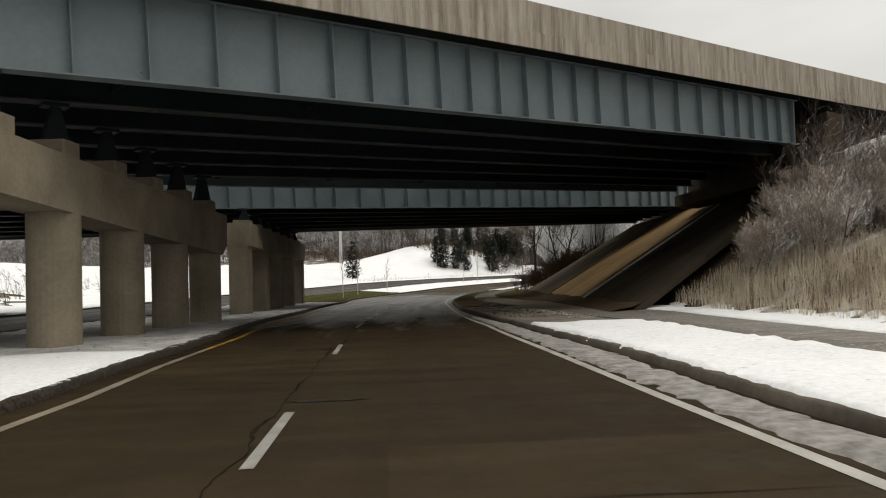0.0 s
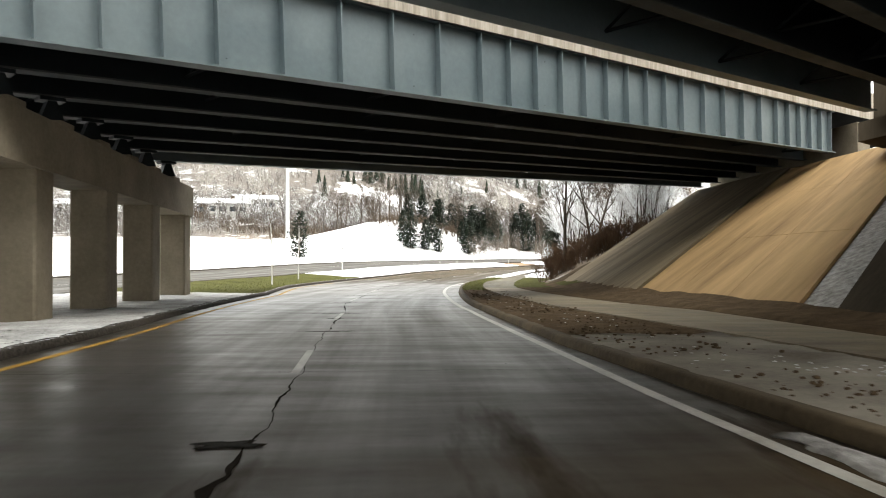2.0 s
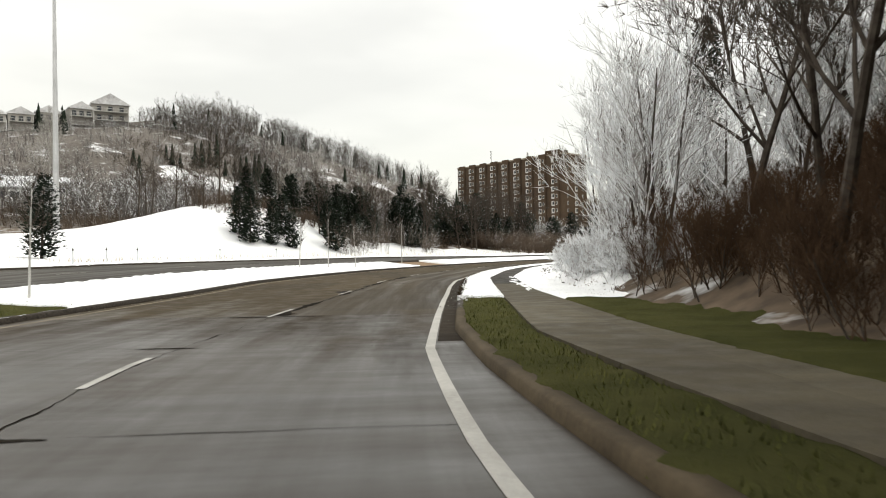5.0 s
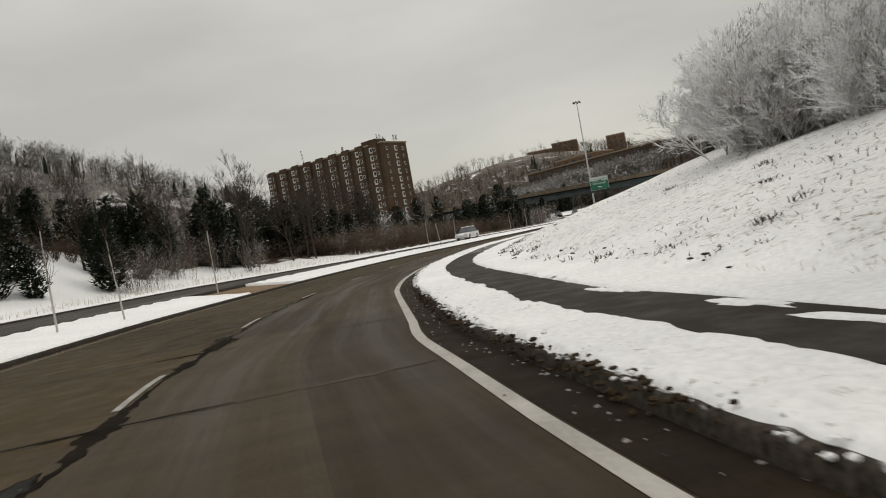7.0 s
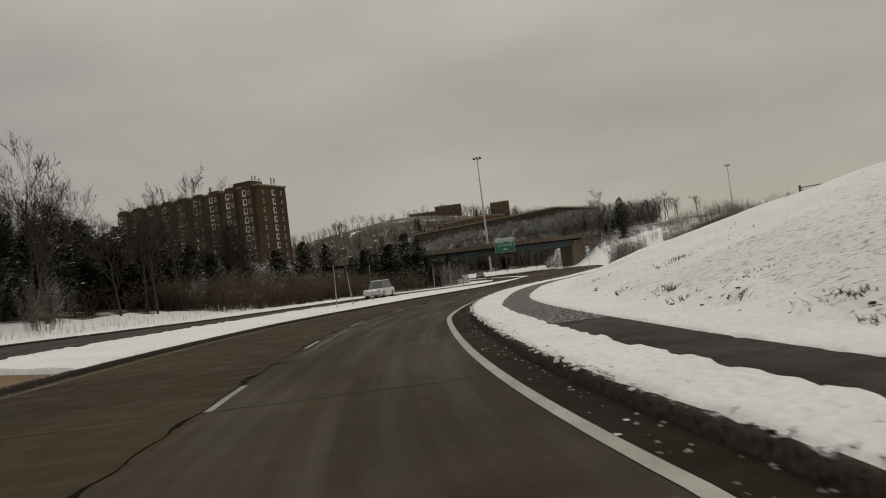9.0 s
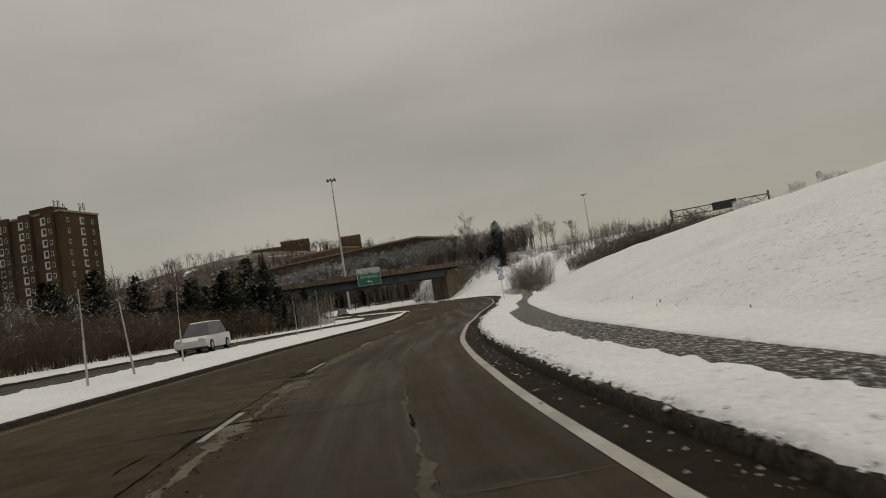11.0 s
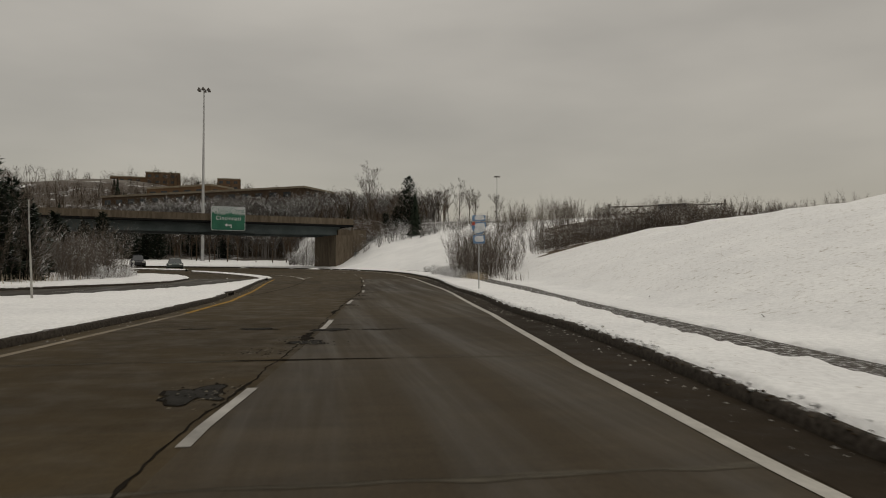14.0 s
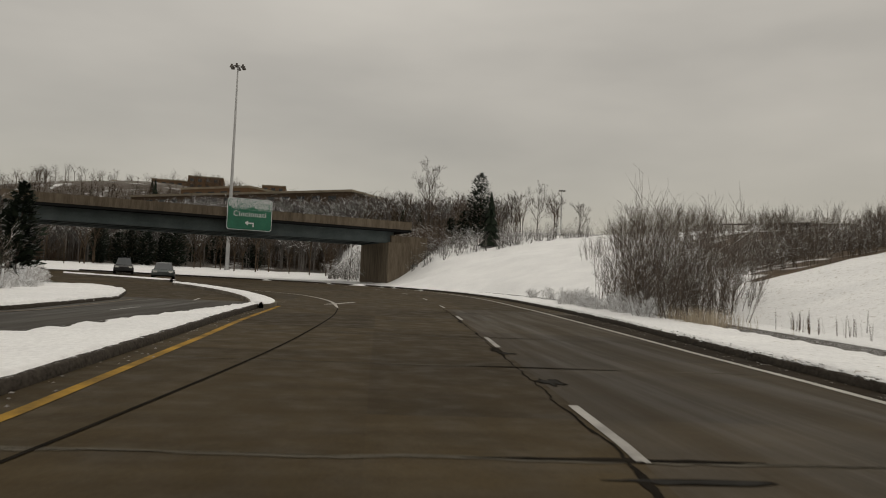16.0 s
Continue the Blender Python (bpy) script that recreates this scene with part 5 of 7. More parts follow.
def scatter(protos, spots, rng, lo=0.8, hi=1.2):
    """Copies of the prototypes on the ground; the prototypes take the first spots."""
    used = set()
    for i, (x, y) in enumerate(spots):
        pr = protos[i % len(protos)]
        k = rng.uniform(lo, hi)
        m = pose(x, y, gz(x, y) - 0.05, rng.uniform(-3, 3), rng.uniform(-3, 3), rng.uniform(0, 360)) @ Matrix.Diagonal((k, k, k * rng.uniform(0.92, 1.1), 1))
        if pr not in used:
            used.add(pr)
            pr.matrix_basis = m
        else:
            q = copy_thing(pr, pose(0, 0, 0))
            q.matrix_basis = m
    for pr in protos:
        if pr not in used:
            for o in [*pr.children_recursive, pr]:
                bpy.data.objects.remove(o)


# ---- reeds ----
def reeds(name, spots, label, height, seed, mat="reed", w=0.012, bend=0.22):
    r = random.Random(seed)
    sh = Shape()
    for x, y in spots:
        z = gz(x, y) - 0.05
        h = height * r.uniform(0.6, 1.15)
        a = r.uniform(0, 6.28)
        lean = r.uniform(0.02, bend) * h
        c, s = math.cos(a), math.sin(a)
        p = [(x - s * w, y + c * w, z), (x + s * w, y - c * w, z), (x + c * lean * 0.4 + s * w * 0.7, y + s * lean * 0.4 - c * w * 0.7, z + h * 0.65), (x + c * lean * 0.4 - s * w * 0.7, y + s * lean * 0.4 + c * w * 0.7, z + h * 0.65)]
        sh.poly(p)
        sh.poly([p[3], p[2], (x + c * lean, y + s * lean, z + h)])
        if height > 1 and r.random() < 0.4:
            q = Vector((x + c * lean, y + s * lean, z + h))
            sh.poly([q, q + Vector((0.03, 0.02, -0.1)), q + Vector((0.0, 0.0, -0.24)), q + Vector((-0.03, -0.02, -0.1))])
    return tagged(part(name, sh, mat), label, "reeds", "", "stuff")


def clods(name, spots, size, mat, label, seed, flat=0.7):
    """Small angular lumps lying loose."""
    r = random.Random(seed)
    sh = Shape()
    for x, y, z in spots:
        q, a, k = r.uniform(*size), r.uniform(0, 6.283), len(sh.v)
        for h, f in ((-0.3, 0.75), (0.35, 1.0), (0.8, 0.55)):
            for i in range(5):
                t = a + 1.2566 * i + h
                e = q * f * r.uniform(0.7, 1.25)
                sh.v.append((x + e * math.cos(t), y + e * math.sin(t), z + q * flat * h))
        for b in (0, 5):
            sh.f += [(k + b + i, k + b + (i + 1) % 5, k + b + 5 + (i + 1) % 5, k + b + 5 + i) for i in range(5)]
        sh.f.append(tuple(k + 10 + i for i in range(5)))
    return tagged(part(name, sh, mat), label, "snow", "", "stuff")


rng = random.Random(5)


def spots_in(n, s0, s1, l0, l1):
    return [on(rng.uniform(s0, s1), rng.uniform(l0, l1)) for _ in range(n)]


# conifers on the bank beyond the oncoming road and near the junction
conifers = [make_plant("conifer", *conifer_shapes(i, h, w, p), "bark", "needles", label, "conifer", "roadside conifers")
            for i, (h, w, p, label) in enumerate(((7.0, 2.2, 0.36, "dark green conifer dusted with snow"), (5.8, 2.1, 0.28, "bushy dark cedar among bare trees"), (8.8, 2.5, 0.42, "tall dark spruce above the snowy bank"), (4.8, 1.4, 0.3, "small dark juniper on the bank"), (7.8, 2.0, 0.32, "slender dark cedar in a dense row")))]
spots = [(122.0, 124.0), (123.0, 119.0), (67.0, 100.8)]
spots += [on(s, l) for s, l in ((162.4, -32.2), (164.0, -34.5), (174.6, -34.1), (176.7, -33.8), (179.0, -36.0), (181.1, -34.6), (183.5, -36.5), (185.9, -35.4), (188.0, -37.0), (191.6, -35.8), (195.9, -36.2), (172.0, -36.0), (169.0, -34.5), (199.0, -38.0))]
spots += spots_in(36, 160, 206, -42, -31) + spots_in(7, 206, 232, -40, -31) + spots_in(6, 228, 262, -40, -30) + [(298.6, 74.7), (298.4, 72.5), (296.5, 77.0)]
junction_side = spots_in(16, 226, 250, -27, -19.5)
scatter(conifers, spots + junction_side, rng, 0.7, 1.05)
mound_conifers = [make_plant("conifer", *conifer_shapes(50 + i, h, w, p), "bark", "needles", "compact dark cedar beside the snowy mound", "conifer", "roadside conifers") for i, (h, w, p) in enumerate(((6.6, 1.75, 0.4), (5.6, 1.6, 0.33), (7.0, 2.0, 0.5)))]
scatter(mound_conifers, [(103.8, 121.5), (106.0, 120.5), (108.6, 121.8), (110.4, 121.0), (112.0, 123.5), (105.5, 124.5), (109.5, 125.0), (114.5, 113.5)] + [on(s, l) for s, l in ((141.0, -32.3), (143.5, -31.3), (145.6, -30.1), (151.0, -28.5), (153.6, -32.0), (159.0, -32.2), (141.8, -34.5), (147.0, -33.0), (157.0, -36.0))], rng, 0.7, 0.9)
cedars = [make_plant("conifer", *conifer_shapes(30 + i, h, 1.15, 0.5), "bark", "needles", "small dark cedar at the edge of the junction", "conifer", "roadside conifers") for i, h in enumerate((4.6, 3.8))]
scatter(cedars, [on(272.0, -20.8), on(275.5, -22.6), on(246.5, -19.5), on(274.0, -24.2), on(279.0, -26.2), on(244.0, -17.5), on(241.0, -18.0), on(238.0, -19.0)], rng, 1.05, 1.4)

# bare trees beside the second bridge
trees = [make_plant("bare_tree", *bare_tree_shapes(20 + i, h, 1, 0.3, 1.2, 4, 0.011), "bark", "twig", "leafless tree above russet brush", "tree", "bare roadside trees") for i, h in enumerate((13.0, 11.0, 12.0))]
scatter(trees, [(54.0, 45.4), (58.5, 46.2), (64.0, 45.6), (62.0, 49.0), (66.5, 49.5)], rng, 0.75, 1.0)

# snow-laden trees and shrubs on the bend
frosted = [make_plant("frosted_tree", *bare_tree_shapes(40 + i, h, st, 0.1, 0.95, 4 if st == 1 else 3, 0.012, 0.3 if st > 1 else 0.12, 0.16, 1), "bark", "frost", "bare tree with snow along every twig", "tree", "frosted trees") for i, (h, st) in enumerate(((9.0, 6), (5.5, 4), (6.5, 1)))]
scatter(frosted, [on(99.6, 8.6), on(95.4, 8.4), on(97.2, 9.4), on(92.5, 8.6), on(97.5, 12.5), on(93.5, 11.5), on(90.5, 8.2), on(89.0, 12.5), on(99.0, 15.0), on(95.5, 16.0)] + spots_in(5, 106, 122, 18.5, 22) + spots_in(6, 84, 90, 9, 16), rng, 0.8, 1.2)
shrubs = [make_plant("frosted_shrub", *bare_tree_shapes(60 + i, 2.2, 6, 0.3, 0.95, 3, 0.0115, 0.1, 0.55, 0), "frost", "frost", "low tangled shrub coated with snow", "shrub", "frosted shrubs") for i in range(2)]
scatter(shrubs, spots_in(16, 91, 99, 6.8, 8.6) + spots_in(26, 87, 99, 7.5, 13) + spots_in(26, 108, 122, 15.0, 18), rng, 0.5, 1.1)

bushy = [make_plant("frosted_bush", *bare_tree_shapes(140 + i, h, 8, 0.3, 1.2, 3, 0.012, 0.15, 0.55, 0), "frost", "frost", "broad bush white with snow on the crest of the hill", "shrub", "frosted bushes") for i, h in enumerate((4.6, 3.6, 5.2))]
scatter(bushy, [on(s, l) for s, l in ((140.0, 19.4), (138.0, 19.0), (142.5, 21.5), (135.5, 19.6), (133.0, 18.4), (137.5, 21.5), (130.5, 18.6))] + spots_in(22, 111, 125, 15.2, 20), rng, 0.75, 1.15)

def ivy_tree():
    """A tall trunk wrapped in dark leaves, dusted with snow."""
    r = random.Random(8)
    x, y = on(101.5, 13.6)
    root = thing("ivy_tree", pose(x, y, gz(x, y) - 0.2), "tall trunk thickly clad in dark snow-dusted ivy", "tree")
    t, c = Shape(), Shape()
    t.tube([(0, 0, -0.3), (0.1, 0, 5), (0, 0.15, 10)], [0.22, 0.16, 0.06], 8)
    part("trunk", t, "bark", root)
    for _ in range(5200):
        z = r.uniform(1.2, 10.2)
        q = (1.15 if z < 8.5 else 1.15 * (10.8 - z) / 2.3) * r.uniform(0.45, 1.0) * (0.85 + 0.3 * noise.noise(Vector((z, 1.0, 3.0))))
        a = r.uniform(0, 6.283)
        p = Vector((q * math.cos(a), q * math.sin(a), z))
        e = r.uniform(0.06, 0.15)
        u = Vector((math.cos(a), math.sin(a), r.uniform(-0.6, 0.9))) * e
        w = Vector((-math.sin(a), math.cos(a), r.uniform(-0.4, 0.4))) * e * 0.7
        c.poly([p - u * 0.5, p + w, p + u, p - w])
    part("crown", c, "needles", root)
    return root


ivy_tree()

# brush: russet thicket by the bridges, grey thicket by the junction
brush = [make_plant("brush", *bare_tree_shapes(70 + i, 2.3, 5, 0.3, 0.95, 3, 0.004, 0.35, 0.4, 1), "bark", "red_brush", "tangle of russet stems at the foot of the slope", "shrub", "russet brush") for i in range(2)]
past = [p for p in spots_in(150, 66, 90, 6.6, 20) if p[1] > 42.5 + 0.11 * (p[0] - 48)][:62]
front = [(rng.uniform(24, 46), rng.uniform(-2, 8.2)) for _ in range(120)]
front = [p for p in front if along(*p)[1][0] > 13.5][:75]
scatter(brush, past, rng, 0.6, 1.25)
pale = [make_plant("brush", *bare_tree_shapes(170 + i, 2.8, 6, 0.3, 1.2, 3, 0.006, 0.3, 0.45, 0), "bark", "front_twig", "grey frosted brush on the bank behind the reeds", "shrub", "frosted brush") for i in range(2)]
scatter(pale, front, rng, 0.6, 1.3)
grey = [make_plant("thicket", *cane_shapes(80 + i, h, 24, 1.15, 0.0062), "scrub", "thicket_twig", "grey-brown leafless thicket with snow at its foot", "shrub", "thickets") for i, h in enumerate((4.2, 3.4, 4.8))]
clump = [on(s, l) for s, l in ((248.8, 11.6), (249.8, 12.2), (250.8, 11.8), (251.8, 12.6), (252.8, 11.9), (253.9, 13.2), (254.8, 11.9), (256.0, 12.9), (257.2, 11.9), (258.4, 13.0), (259.8, 12.0), (261.0, 13.2), (262.6, 12.2), (264.2, 13.4), (254.6, 14.6), (256.8, 14.9), (258.8, 14.8), (260.8, 15.0), (263.0, 15.0), (251.3, 11.2), (254.0, 11.3), (256.6, 11.4))]
crest = [on(rng.uniform(262, 290), rng.uniform(27, 54)) for _ in range(80)] + [on(rng.uniform(262, 275), rng.uniform(21, 34)) for _ in range(46)]
ridge = [(256 + 29 * k / 40 + rng.gauss(0, 1.5), 66 - 22 * k / 40 + rng.gauss(0, 1.5)) for k in range(0, 40, 2)]
scatter(grey, clump + ridge + spots_in(30, 150, 235, -33, -26) + spots_in(12, 236, 255, -26, -18) + spots_in(12, 237, 254, -19, -15) + [(rng.uniform(30, 45), rng.uniform(1, 7.8)) for _ in range(26)] + spots_in(12, 4, 30, 17, 26), rng, 0.7, 1.1)
brow = [make_plant("thicket", *cane_shapes(280 + i, h, 22, 1.4, 0.007), "scrub", "thicket_twig", "low leafless brush along the brow of the hill", "shrub", "brow thickets") for i, h in enumerate((2.9, 2.4))]
scatter(brow, crest, rng, 0.75, 1.1)
low = [make_plant("frosted_shrub", *bare_tree_shapes(180 + i, 1.5, 5, 0.3, 1.0, 3, 0.006, 0.1, 0.6, 0), "scrub", "frost", "low arching shrub with snow on its twigs", "shrub", "thicket edge shrubs") for i in range(2)]
scatter(low, [on(s, 10.9 + 0.5 * math.sin(s * 3)) for s in np.arange(250.5, 268, 1.25)] + [on(s, 11.6) for s in (266, 269, 272, 276)] + [on(s, l) for s, l in ((226, 31.5), (227, 33), (219.5, 34), (216, 35.5), (214, 35.5), (228.5, 32))], rng, 0.6, 1.05)
edge = random.Random(77)
scatter(low, [on(s, l) for s, l in ((270.5, -19.6), (268.5, -18.6), (266.0, -17.6), (263.0, -16.6), (259.5, -15.6), (256.0, -15.0), (252.5, -14.4), (273.0, -21.5), (261.0, -17.6), (254.5, -16.4), (249.5, -14.6))], edge, 0.7, 1.15)
scatter(grey, [on(s, l) for s, l in ((268.0, -21.0), (265.0, -20.2), (262.0, -19.4), (258.5, -18.2), (255.0, -17.6), (250.5, -16.6), (247.5, -16.0), (270.0, -22.8), (260.0, -21.0), (253.0, -19.0))], edge, 0.7, 1.0)
scatter(mound_conifers, [(327.7, 137.6), (328.6, 134.6), (330.4, 132.8), (329.8, 130.2), (332.0, 127.8), (331.0, 125.0), (336.0, 141.0), (338.0, 119.0), (336.5, 112.0)], edge, 1.0, 1.35)
reeds("clump_grass", [on(248.2 + rng.gauss(1.2, 1.2), 11.0 + rng.gauss(0, 0.35)) for _ in range(500)], "dry straw-coloured grass at the foot of the thicket", 0.6, 61, "reed", 0.008, 0.5)
tall = [make_plant("bare_tree", *bare_tree_shapes(90 + i, h, 1, 0.06, 1.0, 4, 0.011), "bark", "twig", "tall leafless tree on the wooded bank", "tree", "bank trees") for i, h in enumerate((10.0, 12.5, 8.0))]
scatter(tall, spots_in(30, 134, 200, -60, -36) + spots_in(14, 150, 210, -34, -29) + [(98 + 2.4 * i, 124 + (i * 5) % 7) for i in range(7)] + spots_in(10, 200, 250, -52, -36) + spots_in(5, 2, 28, 20, 30) + [(321.6, 83.4), (321.4, 78.9), (330.0, 71.0), (319.9, 64.4), (319.1, 60.0), (318.3, 56.6), (328.0, 50.0)] + spots_in(5, 92, 118, -88, -62), rng, 0.7, 1.1)


pale_trees = [make_plant("pale_tree", *bare_tree_shapes(190 + i, h, 1, 0.12, 1.0, 4, 0.022, 0.3), "pale_bark", "pale_bark", "tall pale-barked leafless tree on the hillside", "tree", "pale hillside trees") for i, h in enumerate((15.0, 13.0))]
scatter(pale_trees, [(105.7, 212.7), (118.1, 206.8), (95.0, 216.0), (172.0, 190.0), (196.0, 205.0), (150.0, 168.0), (166.0, 160.0), (127.0, 222.0)], rng, 0.8, 1.1)


# ---- saplings on the median, with slim pale trunks ----
def sapling(seed):
    r = random.Random(seed)
    root = thing("sapling", pose(0, 0, 0), "slim young street tree on the snowy median", "tree", "median saplings")
    t, c = Shape(), Shape()
    st = branch(t, Vector((0, 0, -0.2)), Vector((0.02, 0, 1)), 3.6, 0.045, 6, r, 0.025, 0.4, 6)
    for q, v, rr in st[2:]:
        for k in range(4):
            b = branch(c, q, (side_way(v, r, 0.6) + Vector((0, 0, 0.5))).normalized(), r.uniform(0.5, 1.0), 0.014, 3, r, 0.12, 0.4, 2)
            for q2, v2, _ in b:
                branch(c, q2, side_way(v2, r, 0.5), 0.35, 0.008, 3, r, 0.1, 0.4, 1)
    part("trunk", t, "pale_panel", root, "pale wrapped trunk")
    part("crown", c, "twig", root)
    return root


saps = [sapling(i) for i in range(3)]
scatter(saps, [on(69.0, -9.3), on(78.0, -11.0), on(88.0, -11.0), *(jn(x, y) for x, y in ((66.0, 90.5), (73.0, 94.0), (69.5, 92.4), (85.0, 104.0), (122.3, 116.4), (125.6, 117.2), (130.9, 118.8), (150.5, 123.0), (158.0, 124.6), (166.0, 126.8)))], rng, 0.85, 1.1)


reeds("reeds", spots_in(2200, 2, 31.5, 12.2, 16.0), "pale dry reeds with seed heads at the edge of the snow", 0.95, 3, "reed", 0.008)
reeds("dead_grass", spots_in(9000, 1, 32, 11.7, 16.5), "dense tangle of dead grass among the reeds", 0.75, 5, "reed", 0.009, 0.75)
reeds("weeds", spots_in(700, 88, 101, 5.9, 9.0), "frosted dry weeds at the foot of the hill", 0.15, 4, "frost", 0.008, 1.6)
reeds("weeds", spots_in(240, 90, 103, 5.8, 9.5), "dry straw weeds among the frosted shrubs", 0.14, 44, "reed", 0.006, 1.6)
reeds("weed_tufts", [on(s + rng.gauss(0, 0.22), l + rng.gauss(0, 0.12)) for s, l in [(87 + 2.3 * i + rng.uniform(-0.9, 0.9), float(FT(87 + 2.3 * i)) + rng.uniform(0.25, 1.1)) for i in range(26)] + [(rng.uniform(92, 150), rng.uniform(7.5, 13)) for _ in range(24)] for _ in range(rng.randint(8, 34))], "dark matted tufts of weeds poking through the snow", 0.12, 45, "scrub", 0.014, 2.6)
clods("soil_lumps", [(*on(s, l), gz(*on(s, l)) + 0.01) for s, l in [(rng.uniform(88, 150), 0.0) for _ in range(60)] for l in [float(FT(s)) + abs(rng.gauss(0.3, 0.4))]], (0.02, 0.07), "dirt", "dark lumps of soil in the snow at the foot of the hill", 46, 0.5)
reeds("weeds", [on(s + rng.gauss(0, 0.5), l + rng.gauss(0, 0.3)) for s, l in ((244.5, 13.0), (246, 12.6), (247, 12.9)) for _ in range(14)], "dry weeds standing in the snow beside the path", 0.7, 6, "scrub")
reeds("bank_grass", spots_in(2200, 108, 250, -27, -21.5) + spots_in(500, 205, 245, -20, -14), "dry grass along the snowy bank", 0.6, 7)
reeds("hill_weeds", [on(s + rng.gauss(0, 0.7), l + rng.gauss(0, 0.35)) for s, l in ((116, 6.6), (123, 6.7), (127, 6.6), (132.6, 6.8), (120, 8.5), (129, 9.5), (138, 8), (148, 9), (156, 7.6), (163, 9.5), (171, 8), (182.4, 7.6), (187, 10), (196, 11), (205, 12)) for _ in range(34)] + [on(rng.uniform(104, 225), rng.uniform(0, 1) ** 1.5 * 16 + 7) for _ in range(260)] + [on(rng.uniform(88, 132), rng.uniform(0, 1) ** 1.3 * 9 + 6.4) for _ in range(900)], "sparse tufts of weeds on the snowy hill", 0.1, 8, "scrub", 0.012, 2.0)


def blades():
    """Short grass on the strips past the second bridge."""
    r = random.Random(41)
    sh = Shape()
    for k in range(9000):
        if k % 2:
            s = r.uniform(59, 87)
            lat = LK(s) - 0.25 - r.random() ** 1.3 * 4.5
            z = float(H(s) + 0.15 + (MZ(s) - 0.1) * min(1.0, (LK(s) - lat) / (LK(s) - MF(s))))
        else:
            s = r.uniform(63, 89)
            lat = RK(s) + 0.2 + r.random() * (PL(s) - RK(s) - 0.3) if r.random() < 0.6 else PR(s) + 0.1 + r.random() * 1.5
            z = float(H(s)) + 0.13
        x, y = on(s, lat)
        a, h, w = r.uniform(0, 6.28), r.uniform(0.03, 0.10), 0.008
        c, q = math.cos(a), math.sin(a)
        sh.poly([(x - q * w, y + c * w, z), (x + q * w, y - c * w, z), (x + c * h * 0.6, y + q * h * 0.6, z + h)])
    return tagged(part("grass_blades", sh, "blade"), "short rough winter grass on the strips", "grass", "", "stuff")


blades()


# ---- far woods, too many to count ----
def far_tree(v, f, x, y, z, h, r, twigs):
    """A short stem that forks into rising limbs with fine side twigs."""
    def blade(p, q, w):
        k = len(v)
        a = r.uniform(0, 3.14)
        c, s = math.cos(a) * w, math.sin(a) * w
        v.extend([(p[0] - c, p[1] - s, p[2]), (p[0] + c, p[1] + s, p[2]), q])
        f.append((k, k + 1, k + 2))

    def ahead(p, q, t):
        return tuple(p[i] + (q[i] - p[i]) * t for i in range(3))

    fork = h * r.uniform(0.22, 0.42)
    w = 0.03 + 0.011 * h
    k = len(v)
    for zz, ww in ((z - 0.5, w), (z + fork * 1.25, w * 0.6)):
        v.extend([(x + ww * math.cos(a), y + ww * math.sin(a), zz) for a in (0, 2.09, 4.19)])
    f.extend([(k, k + 1, k + 4, k + 3), (k + 1, k + 2, k + 5, k + 4), (k + 2, k, k + 3, k + 5)])
    wide = r.uniform(0.2, 0.34)
    for i in range(max(5, twigs // 4)):
        a = r.uniform(0, 6.283)
        out = h * wide * math.sqrt(r.random())
        p = (x, y, z + fork * r.uniform(0.7, 1.25))
        e = (x + math.cos(a) * out, y + math.sin(a) * out, z + h * r.uniform(0.82, 1.0) - out * 0.5)
        blade(p, e, w * 0.5)
        for _ in range(5):
            t = r.uniform(0.3, 0.95)
            q = ahead(p, e, t)
            b, ln = a + r.uniform(-2.2, 2.2), h * r.uniform(0.07, 0.2) * (1.2 - 0.5 * t)
            g = (q[0] + math.cos(b) * ln, q[1] + math.sin(b) * ln, q[2] + ln * r.uniform(0.3, 1.2))
            blade(q, g, w * 0.42)
            for _ in range(2):
                q2 = ahead(q, g, r.uniform(0.3, 0.9))
                b2, l2 = b + r.uniform(-1.5, 1.5), ln * r.uniform(0.35, 0.7)
                blade(q2, (q2[0] + math.cos(b2) * l2, q2[1] + math.sin(b2) * l2, q2[2] + l2 * r.uniform(0.1, 1.0)), w * 0.34)


def far_shrub(v, f, x, y, z, h, r, twigs):
    """A fan of thin stems with side twigs, no trunk."""
    for i in range(max(4, twigs // 2)):
        a = r.uniform(0, 6.283)
        out = h * r.uniform(0.15, 0.75)
        c, s = math.cos(a), math.sin(a)
        x0, y0 = x + c * 0.15 * h * r.random(), y + s * 0.15 * h * r.random()
        ex, ey, ez = x + c * out, y + s * out, z + h * r.uniform(0.55, 1.0)
        ww = 0.012 + 0.007 * h
        k = len(v)
        v += [(x0 - s * ww, y0 + c * ww, z - 0.2), (x0 + s * ww, y0 - c * ww, z - 0.2), (ex, ey, ez)]
        f.append((k, k + 1, k + 2))
        for q in range(4):
            u = r.uniform(0.25, 0.95)
            px, py, pz = x0 + (ex - x0) * u, y0 + (ey - y0) * u, z + (ez - z) * u
            b = a + r.uniform(-2.0, 2.0)
            l2 = h * r.uniform(0.12, 0.36)
            k = len(v)
            v += [(px - ww * 0.6, py, pz - ww * 0.5), (px + ww * 0.6, py, pz + ww * 0.5), (px + math.cos(b) * l2, py + math.sin(b) * l2, pz + l2 * r.uniform(0.1, 1.0))]
            f.append((k, k + 1, k + 2))


